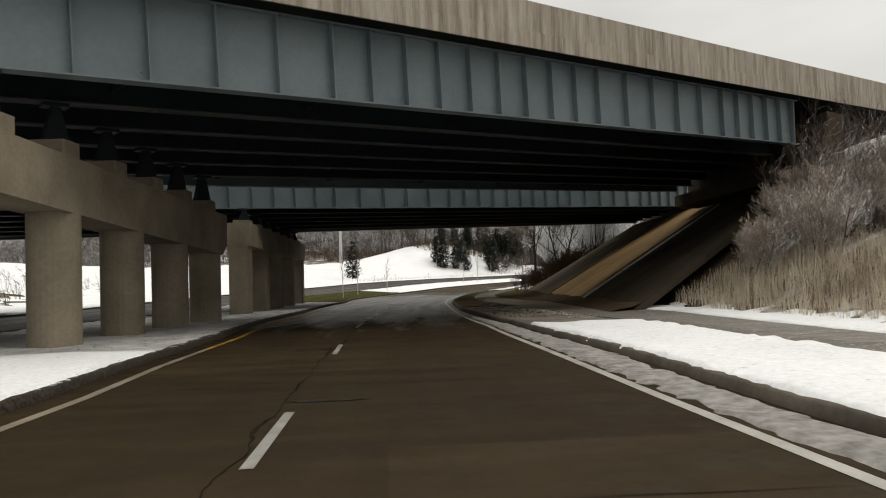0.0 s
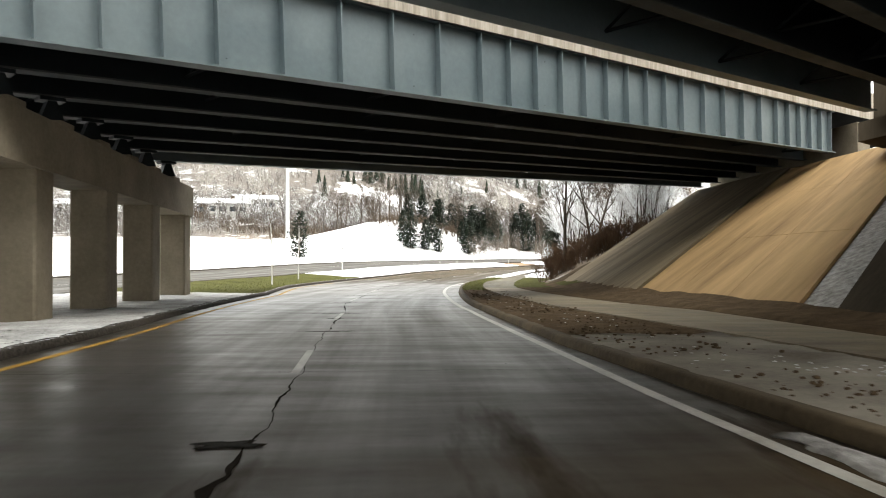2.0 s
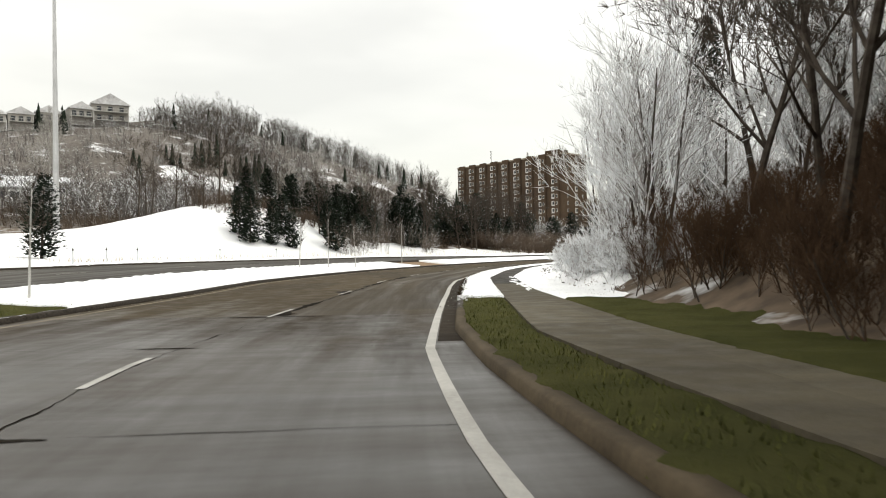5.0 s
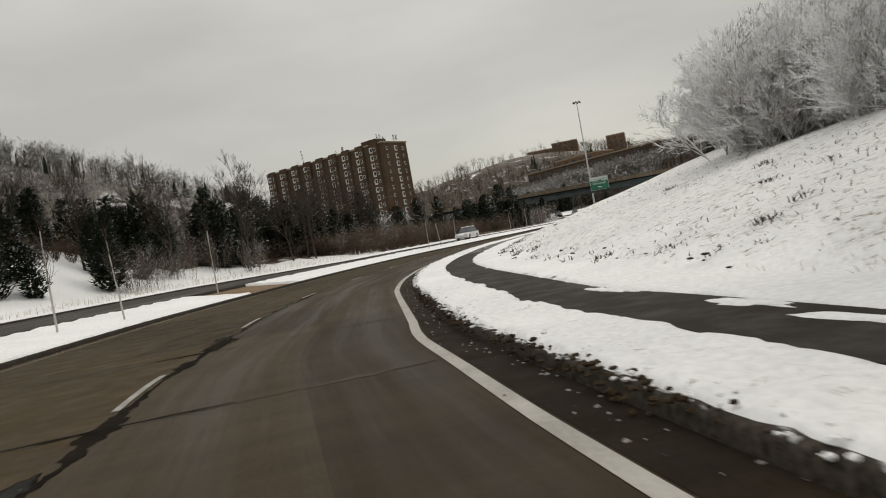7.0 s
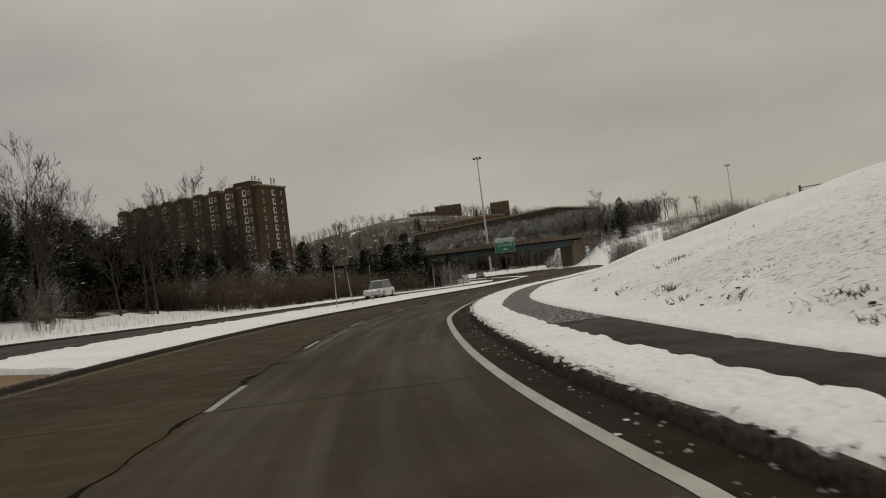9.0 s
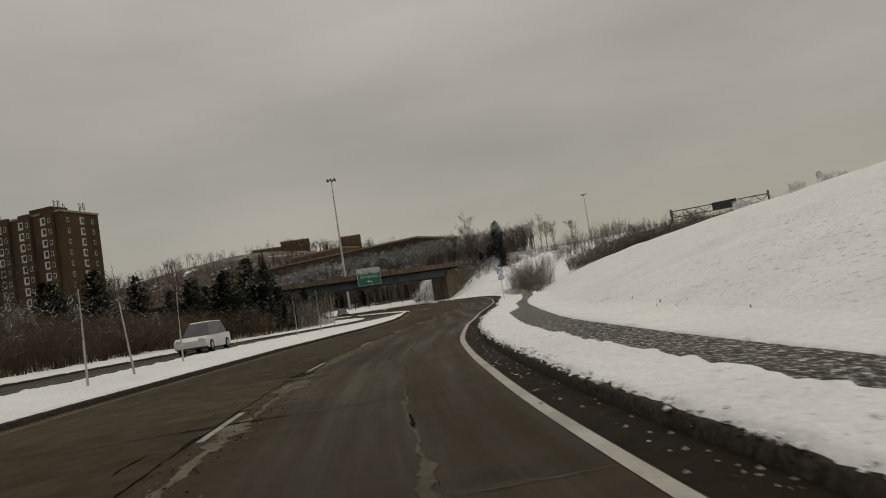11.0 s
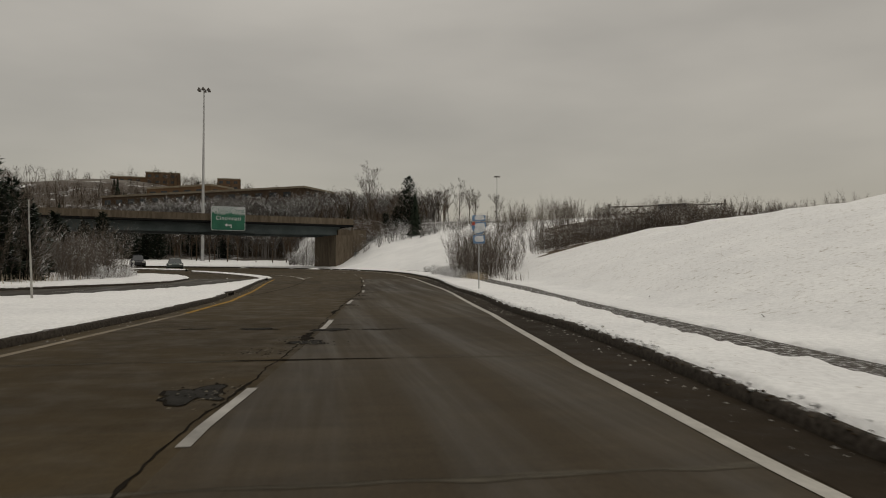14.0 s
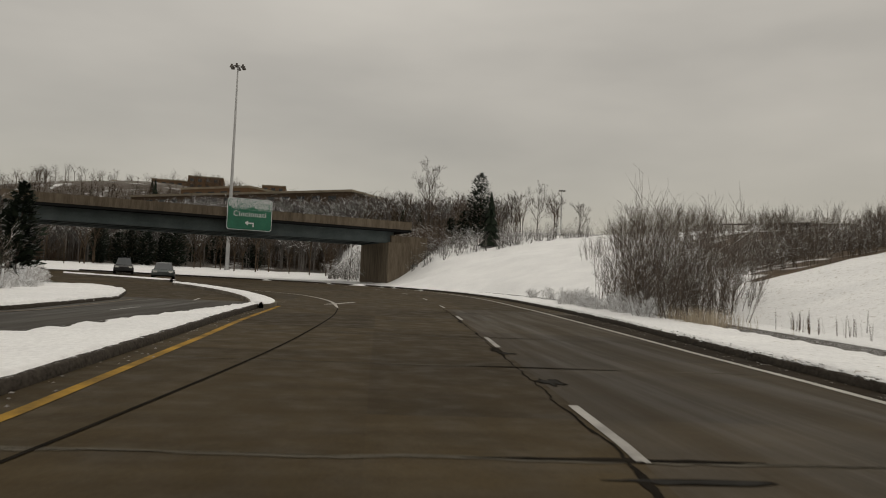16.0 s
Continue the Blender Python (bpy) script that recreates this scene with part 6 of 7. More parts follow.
def woods(name, n, test, box, h0, h1, mat, label, seed, twigs=18, base=0.0):
    r = random.Random(seed)
    sh = Shape()
    xs = np.array([r.uniform(box[0], box[1]) for _ in range(n * 4)])
    ys = np.array([r.uniform(box[2], box[3]) for _ in range(n * 4)])
    s, l = along(xs, ys)
    zs = ground_z(xs, ys)
    ok = [i for i in range(len(xs)) if test(xs[i], ys[i], s[i], l[i])][:n]
    for i in ok:
        (far_shrub if h1 <= 6.0 else far_tree)(sh.v, sh.f, xs[i], ys[i], zs[i] + base, r.uniform(h0, h1), r, twigs)
    return tagged(part(name, sh, mat), label, "woods", "", "stuff")


def before_wall(x, y):
    """The strip of ground in front of the long building."""
    off, t = (385 - x) * 0.867 + (y - 97) * 0.497, (x - 385) * 0.497 + (y - 97) * 0.867
    return 1.5 < off < 15 and -22 < t < 84


def clear_of_block(x, y):
    return not (296 < x < 352 and 160 < y < 250)


def on_mound(x, y):
    return ((x - 92) / 27) ** 2 + ((y - 122) / 22) ** 2 < 1


def on_left(x, y, s, l):
    return l < OF(s) - 30 and clear_of_block(x, y) and noise.noise(Vector((x * 0.02, y * 0.02, 3.0))) > -0.28 and not on_mound(x, y) and s < 290 and not (s < 150 and l > -95) and not (y > 200 and x < 180)


def hill_behind(x, y, s, l):
    return s > 290 and not on_apron(x, y) and not (OF(s) - 3 < l < RK(s) + 5 and s < 331) and noise.noise(Vector((x * 0.02, y * 0.02, 9.0))) > -0.35


woods("woods", 2500, lambda x, y, s, l: on_left(x, y, s, l) and not terrace(x, y, 7), (0, 360, 100, 290), 4, 9, "hill_twig", "leafless woods on the hillside, lightly dusted with snow", 11, 30)
woods("woods_far", 2600, lambda x, y, s, l: noise.noise(Vector((x * 0.012, y * 0.012, 5.0))) > -0.3, (300, 800, 60, 400), 6, 11, "scrub", "leafless woods on the far hill", 12, 26)
woods("woods_high", 1000, lambda x, y, s, l: y < 330 - 0.35 * (x - 180) and not (x < 205 and y > 270), (180, 330, 230, 330), 6, 11, "hill_twig", "bare woods along the hilltop", 14, 30)
woods("scrub_hill", 4200, lambda x, y, s, l: l < OF(s) - 62 and not on_mound(x, y) and not (y > 278 and x < 200) and not terrace(x, y, 7), (20, 330, 140, 315), 2.0, 5.0, "hill_twig", "grey scrub covering the hillside", 18, 12)
woods("undergrowth", 2800, lambda x, y, s, l: l < OF(s) - 13 - 3 * (s < 150) and 135 < s < 262 and not on_mound(x, y), (90, 260, 92, 190), 1.0, 4.0, "scrub", "brown undergrowth on the wooded bank", 13, 14)
woods("undergrowth_behind_bridges", 420, lambda x, y, s, l: l < OF(s) - 7 and s < 75, (-60, 40, 10, 90), 0.7, 2.2, "scrub", "weeds and scrub on the snowy bank beyond the bridges", 19, 12)
woods("undergrowth_junction", 3000, lambda x, y, s, l: (s > 300 or l < -38) and not (OF(s) - 3 < l < RK(s) + 5 and s < 331) and not on_apron(x, y), (255, 350, 88, 170), 1.5, 4.5, "scrub", "grey undergrowth behind the junction", 15, 12)
woods("scrub_far_hill", 7000, hill_behind, (300, 520, 70, 290), 2.5, 6.0, "scrub", "dark scrub on the hill behind the overpass", 20, 14)
woods("woods_before_building", 620, lambda x, y, s, l: before_wall(x, y), (360, 430, 70, 185), 8.5, 11.5, "scrub", "bare trees in front of the long brick building", 24, 28)
woods("scrub_before_building", 2200, lambda x, y, s, l: True, (335, 389, 60, 190), 8.0, 11.0, "hill_twig", "dense grey scrub in front of the long brick building", 25, 22)
woods("embankment_scrub", 900, lambda x, y, s, l: beyond(x, y)[0] > 96 and beyond(x, y)[1] < -21 and y > 82.0 - (x - 283) * 0.42, (280, 312, 66, 92), 0.9, 2.8, "scrub", "dark scrub on the embankment at the end of the overpass", 26, 16)
woods("bank_scrub", 1500, lambda x, y, s, l: 186 < s < 236 and OF(s) - 17 < l < OF(s) - 5, (140, 215, 92, 130), 1.2, 3.8, "scrub", "dense brown scrub on the bank before the junction", 28, 16)
woods("mound_scrub", 420, lambda x, y, s, l: l < OF(s) - 14, (98, 122, 114, 128), 0.7, 2.4, "scrub", "brown scrub on the wooded mound", 27, 16)
woods("roadside_scrub", 700, lambda x, y, s, l: 20 < l < 42 and s > 285, (280, 345, 35, 95), 1.0, 3.0, "hill_twig", "snowy scrub on the embankment beside the overpass", 16, 12)
woods("ridge_scrub", 160, lambda x, y, s, l: 42 < l < 75 and 252 < s < 305, (190, 310, -20, 60), 0.5, 1.3, "scrub", "leafless scrub along the hill's crest", 17, 14)


def far_conifers(n, box, test, seed):
    r = random.Random(seed)
    sh = Shape()
    c = 0
    while c < n:
        x, y = r.uniform(*box[:2]), r.uniform(*box[2:])
        s, l = along(x, y)
        if not test(x, y, s[0], l[0]):
            continue
        c += 1
        z, h = gz(x, y), r.uniform(4, 8)
        w = h * 0.2
        for k in range(7):
            f0 = k / 7
            rr = w * (1 - f0) + 0.2
            for j in range(7):
                a = 2 * math.pi * (j + r.random()) / 7
                q = rr * r.uniform(0.7, 1.15)
                sh.poly([(x, y, z + h * (f0 + 0.24)), (x + q * math.cos(a), y + q * math.sin(a), z + h * f0 - 0.1), (x + q * math.cos(a + 0.9), y + q * math.sin(a + 0.9), z + h * f0 + 0.1)])
    return tagged(part("conifers_far", sh, "needles"), "scattered dark conifers on the hillside", "woods", "", "stuff")


far_conifers(45, (120, 320, 150, 320), lambda x, y, s, l: l < OF(s) - 40 and clear_of_block(x, y) and not on_mound(x, y), 21)
far_conifers(60, (285, 520, 70, 200), lambda x, y, s, l: s > 290 and not on_apron(x, y), 22)
far_conifers(26, (150, 205, 195, 232), lambda x, y, s, l: terrace(x - 5, y - 7, 5), 23)


# ---- high-mast lights ----
def high_mast(x, y, base, height):
    root = thing("high_mast_light", pose(x, y, base), "tall galvanised high-mast light with a ring of lamps", "street lamp", "high-mast lights")
    p = Shape()
    p.tube([(0, 0, -1.0), (0, 0, height * 0.5), (0, 0, height)], [0.38, 0.26, 0.13], 10)
    part("pole", p, "galvanised", root)
    b = Shape()
    b.prism([(0.5 * math.cos(a), 0.5 * math.sin(a)) for a in np.linspace(0, 6.283, 12, endpoint=False)], -0.1, 0.25)
    part("base_plate", b, "galvanised", root)
    h = Shape()
    h.tube([(0.85 * math.cos(a), 0.85 * math.sin(a), height - 0.3) for a in np.linspace(0, 6.283, 17)], [0.06] * 17, 5, False)
    for k in range(4):
        a = k * math.pi / 2
        h.tube([(0, 0, height - 0.1), (0.85 * math.cos(a), 0.85 * math.sin(a), height - 0.3)], [0.05, 0.05], 5)
    part("lamp_ring", h, "galvanised", root)
    lm = Shape()
    lm.prism([(0.34 * math.cos(a), 0.34 * math.sin(a)) for a in np.linspace(0, 6.283, 10, endpoint=False)], -0.12, 0.16)
    lm.prism([(0.18 * math.cos(a), 0.18 * math.sin(a)) for a in np.linspace(0, 6.283, 8, endpoint=False)], 0.16, 0.5)
    me = lm.mesh("lamp")
    for k in range(6):
        a = k * math.pi / 3
        part("lamp", me, "rust", root, "", False, pose(1.15 * math.cos(a), 1.15 * math.sin(a), height - 0.55))
    return root


for mx, my_, top in ((83.7, 132.1, 38.2), (324.3, 114.4, 41.4), (496.2, 15.0, 45.9)):
    high_mast(mx, my_, gz(mx, my_), top - gz(mx, my_))


# ---- lettering ----
def lettering(text, size, m, mat, parent):
    c = bpy.data.curves.new("lettering", "FONT")
    c.body, c.size, c.extrude = text, size, 0.004
    c.align_x, c.align_y = "CENTER", "CENTER"
    c.space_character = 1.08
    c.materials.append(M[mat])
    ob = new("lettering", c)
    ob.parent = parent
    ob.matrix_basis = m
    return ob


def plate(w, h, t, r=0.06):
    """A sign plate with rounded corners, in the plane of x and z."""
    ring = []
    for cx, cz, a0 in ((w / 2 - r, h / 2 - r, 0), (-w / 2 + r, h / 2 - r, 90), (-w / 2 + r, -h / 2 + r, 180), (w / 2 - r, -h / 2 + r, 270)):
        for a in (0, 30, 60, 90):
            ring.append((cx + r * math.cos(radians(a0 + a)), cz + r * math.sin(radians(a0 + a))))
    sh = Shape()
    sh.prism(ring, -t / 2, t / 2, Matrix.Rotation(radians(90), 4, "X"))
    return sh


def guide_sign():
    d = (Vector((*jn(232.0, 188.0), 0)) - Vector((*jn(265.0, 142.0), 0))).normalized()
    n = Vector((d.y, -d.x, 0))
    c = Vector((*jn(254.8, 156.2), 10.15)) - n * 1.05
    m = Matrix.Translation(c) @ Matrix.Rotation(math.atan2(-d.y, -d.x), 4, "Z")
    root = thing("guide_sign", m, "green road guide sign on the overpass, half covered by snow", "road sign")
    part("panel", plate(5.0, 3.5, 0.08, 0.25), "green", root)
    b = plate(5.15, 3.65, 0.05, 0.3)
    part("border", b, "sign_white", root, "white border", False, pose(0, 0.02, 0))
    lettering("Cincinnati", 0.86, pose(0, -0.06, 0.02, 90), "sign_white", root)
    a = Shape()
    y = -0.055
    for ring in ([(-0.55, -1.0), (-0.18, -0.72), (-0.18, -1.28)], [(-0.2, -0.92), (0.5, -0.92), (0.5, -1.08), (-0.2, -1.08)], [(0.36, -1.08), (0.5, -1.08), (0.5, -1.42), (0.36, -1.42)]):
        a.poly([(p, y - 0.003, q) for p, q in ring][::-1])
    part("arrow", a, "sign_white", root, "white left-turn arrow")
    # snow stuck to the upper part, ragged below
    r = random.Random(4)
    sn = Shape()
    for _ in range(1500):
        z = 1.7 - 1.2 * r.random() ** 1.3
        x, q, t = r.uniform(-2.45, 2.45), r.uniform(0.02, 0.06) * (1.0 if z > 0.7 else 0.6), r.uniform(0, 1.5)
        if z < 0.55 + 0.35 * math.sin(x * 2.3 + 1) and r.random() < 0.8:
            continue
        y = -0.045 - r.uniform(0.002, 0.012)
        sn.poly([(x + q * r.uniform(0.6, 1.3) * math.cos(t + k * 1.2566), y, z + q * r.uniform(0.6, 1.3) * math.sin(t + k * 1.2566)) for k in range(5)])
    part("snow_patch", sn, "snowpatch", root, "thin crust of snow stuck to the upper half")
    for x in (-1.7, 0, 1.7):
        q = Shape()
        q.box((x, 0.2, -0.2), (0.12, 0.3, 2.9))
        part("bracket", q, "galvanised", root)
    return root


guide_sign()


def route_sign():
    x, y = 191.1, 79.0
    z = gz(x, y)
    root = thing("route_sign", pose(x, y, z + 0.2, 0, 0, -95) @ Matrix.Diagonal((0.86, 0.86, 0.86, 1)), "route marker signs on a steel post, plastered with snow", "road sign")
    p = Shape()
    p.box((0, 0, 1.7), (0.06, 0.045, 3.9), None, 0.012)
    part("post", p, "galvanised", root)
    part("top_plate", plate(0.7, 0.3, 0.012, 0.04), "sign_blue", root, "snowy upper plate", False, pose(0, -0.05, 3.52))
    sh = Shape()
    ring = [(0.0, -0.36), (0.2, -0.27), (0.34, -0.1), (0.39, 0.1), (0.36, 0.32), (0.2, 0.30), (0, 0.34), (-0.2, 0.30), (-0.36, 0.32), (-0.39, 0.1), (-0.34, -0.1), (-0.2, -0.27)]
    sh.prism(ring, -0.006, 0.006, Matrix.Rotation(radians(90), 4, "X"))
    s = part("shield", sh, "sign_blue", root, "blue and red shield under snow", False, pose(0, -0.05, 3.0))
    rd = Shape()
    rd.poly([(-0.385, -0.009, 0.14), (-0.20, -0.009, 0.14), (-0.2, -0.009, 0.298), (-0.355, -0.009, 0.315)])
    part("red_band", rd, "sign_red", s)
    part("arrow_plate", plate(0.62, 0.44, 0.012, 0.04), "sign_blue", root, "snowy arrow plate", False, pose(0, -0.05, 2.4))
    r = random.Random(9)
    for cx, cz, w, h in ((0.03, 3.54, 0.29, 0.14), (0.06, 3.03, 0.31, 0.27), (-0.1, 2.86, 0.17, 0.16), (0.03, 2.43, 0.27, 0.18)):
        sn = Shape()
        n = 36
        ring = [(cx + w * math.copysign(abs(math.cos(a)) ** 0.55, math.cos(a)) * r.uniform(0.72, 1.0), cz + h * math.copysign(abs(math.sin(a)) ** 0.55, math.sin(a)) * r.uniform(0.78, 1.0)) for a in np.linspace(0, 6.283, n, endpoint=False)]
        k = len(sn.v)
        sn.v += [(a, -0.062, b) for a, b in ring] + [(cx, -0.08, cz)]
        sn.f += [(k + (i + 1) % n, k + i, k + n) for i in range(n)]
        part("snow_patch", sn, "snowpatch", root, "stuck snow", True)
    return root


route_sign()


# ---- sign on two legs on the upper road, seen from behind ----
def distant_sign():
    x, y = 222.5, 30.4
    z = gz(x, y)
    root = thing("shield_sign", pose(x, y, z, 0, 0, 65), "grey back of a shield sign on two posts", "road sign")
    sh = Shape()
    top = 13.0 - z
    sh.prism([(0.45 * math.sin(t), 0.5 * math.cos(t) * (1.0 if math.cos(t) > 0 else 1.15)) for t in np.linspace(0, 6.283, 20, endpoint=False)], -0.03, 0.03, pose(0, 0, top - 1.3, 90))
    part("plate", sh, "galvanised", root)
    for px in (-0.3, 0.3):
        p = Shape()
        p.tube([(px, 0.06, -0.5), (px, 0.06, top - 1.1)], [0.06, 0.06], 6)
        part("post", p, "galvanised", root)
    return root


distant_sign()


# ---- storm drain in the median kerb ----
def storm_drain():
    s = 227.3
    x, y = on(s, LK(s) - 0.02)
    root = thing("storm_drain", pose(x, y, float(H(s)), 0, 0, heading(s)), "storm drain inlet with a concrete lid in the kerb", "storm drain")
    lid = Shape()
    lid.box((-0.14, 0, 0.145), (0.36, 2.6, 0.06), None, 0.04)
    part("lid", lid, "kerb", root, "worn concrete lid")
    for k in (-1, 1):
        p = Shape()
        p.box((-0.1, k * 1.2, 0.065), (0.3, 0.22, 0.12), None, 0.03)
        part("pier", p, "grit", root)
    # solid dark box in place of a hollow, black for the shade inside
    dark = Shape()
    dark.box((-0.02, 0, 0.06), (0.08, 2.15, 0.115))
    part("opening", dark, "tar", root, "black box standing in for the shaded opening under the lid")
    return root


storm_drain()


# ---- marker posts beside the oncoming road and the junction ----
def marker_posts():
    p, c = Shape(), Shape()
    p.tube([(0, 0, -0.2), (0, 0, 1.05)], [0.05, 0.045], 8)
    c.tube([(0, 0, 0.85), (0, 0, 0.97)], [0.052, 0.051], 8)
    mp, mc = p.mesh("post"), c.mesh("band")
    for x, y in (on(107.4, -21.4), on(110.8, -21.4), on(114.2, -21.4), on(124.0, -21.2), on(131.0, -21.0), on(258.0, -15.6), on(262.0, -17.6)):
        root = thing("marker_post", pose(x, y, gz(x, y)), "white plastic marker post in the snow", "marker post", "marker posts")
        part("post", mp, "sign_white", root)
        part("band", mc, "rust", root, "dark reflector band")


marker_posts()


# ---- sign gantry on the upper road ----
def gantry():
    a, b = Vector((346.3, 16.4, 0)), Vector((330.3, -6.9, 0))
    d = (b - a).normalized()
    ln = (b - a).length
    rot = math.degrees(math.atan2(d.y, d.x))
    root = thing("sign_gantry", pose(a.x, a.y, 17.0, 0, 0, rot), "dark steel truss gantry with a message panel", "sign gantry")
    for y in (-0.5, 0.5):
        for z in (0.0, 1.9):
            c = Shape()
            c.tube([(0, y, z), (ln, y, z - 0.3)], [0.13, 0.13], 6)
            part("chord", c, "rust", root)
    w = Shape()
    n = 14
    for i in range(n):
        x0, x1 = ln * i / n, ln * (i + 1) / n
        for y in (-0.5, 0.5):
            w.tube([(x0, y, 0 if i % 2 else 1.9), (x1, y, 1.6 if i % 2 else 0)], [0.06, 0.06], 4)
    part("web", w, "rust", root)
    for x in (0, ln):
        for y in (-0.5, 0.5):
            p = Shape()
            p.tube([(x, y, -9.5), (x, y, 2.6)], [0.2, 0.2], 8)
            part("post", p, "rust", root)
    s = Shape()
    s.box((ln * 0.57, -0.75, 0.9), (7.0, 0.3, 2.3), None, 0.05)
    part("message_panel", s, "car_dark", root, "dark message panel")
    return root


gantry()


# ---- buildings ----
def window_set(root, me_frame, me_pane, m):
    f = part("window", me_frame, "pale_panel", root, "", False, m)
    part("pane", me_pane, "glass", f, "", False, pose(0, -0.07, 0))


def apartment_block():
    x0, x1, y0, y1, z0, z1 = 265.0, 279.0, 240.5, 303.0, 8.0, 40.6
    root = thing("apartment_block", pose(*jn(0, 0), 0, 0, 0, -13.65), "nine-storey brown brick apartment block with pale window bays", "building")
    w = Shape()
    w.box(((x0 + x1) / 2, (y0 + y1) / 2, (z0 + z1) / 2), (x1 - x0, y1 - y0, z1 - z0))
    part("wall", w, "brick", root)
    r = Shape()
    r.box(((x0 + x1) / 2, (y0 + y1) / 2, z1 + 0.25), (x1 - x0 + 0.5, y1 - y0 + 0.5, 0.5))
    part("roof", r, "concrete", root, "pale roof edge")
    rows, bays = 10, 9
    storey = 2.85
    for k in range(bays):
        y = y0 + 3.5 + k * (y1 - y0 - 7) / (bays - 1)
        b = Shape()
        b.box((x0 - 0.5, y, (z0 + z1) / 2 + 0.4), (1.1, 3.6, z1 - z0 + 0.8), None, 0.1)
        part("bay", b, "brick", root)
    fr, pn = Shape(), Shape()
    fr.box((0, 0, 0), (1.5, 0.12, 2.0))
    pn.box((0.2, 0, 0.1), (0.85, 0.04, 1.2))
    mf, mp = fr.mesh("window"), pn.mesh("pane")
    fs, ps = Shape(), Shape()
    fs.box((0, 0, 0), (0.8, 0.12, 1.3))
    ps.box((0, 0, 0), (0.6, 0.04, 1.05))
    mfs, mps = fs.mesh("window"), ps.mesh("pane")
    for i in range(rows):
        z = z1 - 2.0 - i * storey
        for k in range(bays):
            y = y0 + 3.5 + k * (y1 - y0 - 7) / (bays - 1)
            window_set(root, mf, mp, pose(x0 - 1.08, y + 1.0, z, 0, 0, -90))
            window_set(root, mfs, mps, pose(x0 - 1.08, y - 0.9, z, 0, 0, -90))
        window_set(root, mf, mp, pose(x0 + 7.6, y0 - 0.03, z))
        for x in (2.6, 11.6):
            window_set(root, mfs, mps, pose(x0 + x, y0 - 0.03, z))
    for k, (x, y, h) in enumerate(((268, 243, 3.5), (270, 246, 4.2), (271, 244, 3.0), (276, 242, 3.2), (277, 244, 3.6), (268, 262, 3.0), (270, 264, 3.4), (269, 285, 6.5))):
        a = Shape()
        a.tube([(x, y, z1), (x, y, z1 + h)], [0.09, 0.05], 5)
        for q in (0.55, 0.75, 0.95):
            a.tube([(x - 0.5, y, z1 + h * q), (x + 0.5, y, z1 + h * q)], [0.04, 0.04], 4)
            a.box((x - 0.5, y, z1 + h * q), (0.16, 0.16, 0.7))
        part("antenna", a, "rust", root, "rooftop antenna")
    h = Shape()
    h.box((272, 250, z1 + 1.4), (6, 7, 2.8))
    part("penthouse", h, "brick", root)
    return root


apartment_block()


def block(name, corners, z0, z1, mat, label, storeys, step):
    """A long brick block on four plan corners, windows on its two near faces."""
    root = thing(name, pose(*jn(0, 0), 0, 0, 0, -13.65), label, "building", "hilltop buildings")
    w = Shape()
    w.prism(corners, z0, z1)
    part("wall", w, mat, root)
    cx, cy = sum(c[0] for c in corners) / 4, sum(c[1] for c in corners) / 4
    r = Shape()
    r.prism([(cx + (x - cx) * 1.012, cy + (y - cy) * 1.012) for x, y in corners], z1 - 0.1, z1 + 0.5)
    part("roof", r, "concrete", root, "pale roof edge with snow")
    wi = Shape()
    wi.box((0, 0, 0), (step * 0.5, 0.16, 1.5))
    me = wi.mesh("window")
    for (xa, ya), (xb, yb) in ((corners[0], corners[1]), (corners[1], corners[2])):
        ln = math.hypot(xb - xa, yb - ya)
        rot = math.degrees(math.atan2(yb - ya, xb - xa))
        for k in range(int(ln / step)):
            t = (k + 0.5) * step / ln
            for f in range(storeys):
                part("window", me, "glass", root, "", False, pose(xa + (xb - xa) * t, ya + (yb - ya) * t, z1 - 1.8 - f * 3.2, 0, 0, rot))
    return root


block("long_brick_building", [(383.0, 251.0), (361.0, 176.0), (394.0, 168.0), (416.0, 243.0)], 10.0, 26.8, "brick", "long flat-roofed brown brick building above the trees", 2, 5.0)
block("rooftop_annex", [(392.0, 240.0), (384.0, 214.0), (396.0, 211.0), (404.0, 237.0)], 26.0, 30.5, "orange_brick", "orange brick annex on a flat roof", 1, 5.0)
block("brick_block", [(527.0, 352.0), (535.0, 335.0), (560.0, 345.0), (552.0, 362.0)], 30.0, 51.5, "orange_brick", "stepped orange brick block on the far hill", 4, 4.0)
block("brick_block", [(535.0, 335.0), (543.0, 319.0), (568.0, 330.0), (560.0, 345.0)], 30.0, 54.0, "orange_brick", "orange brick block on the far hill", 4, 4.0)
block("brick_block", [(543.0, 319.0), (551.0, 303.0), (576.0, 314.0), (568.0, 330.0)], 30.0, 57.0, "orange_brick", "tallest orange brick block on the far hill", 5, 4.0)
block("brick_block", [(560.0, 285.0), (564.0, 273.0), (578.0, 278.0), (574.0, 290.0)], 30.0, 55.0, "orange_brick", "small orange brick block apart from the others", 3, 4.0)


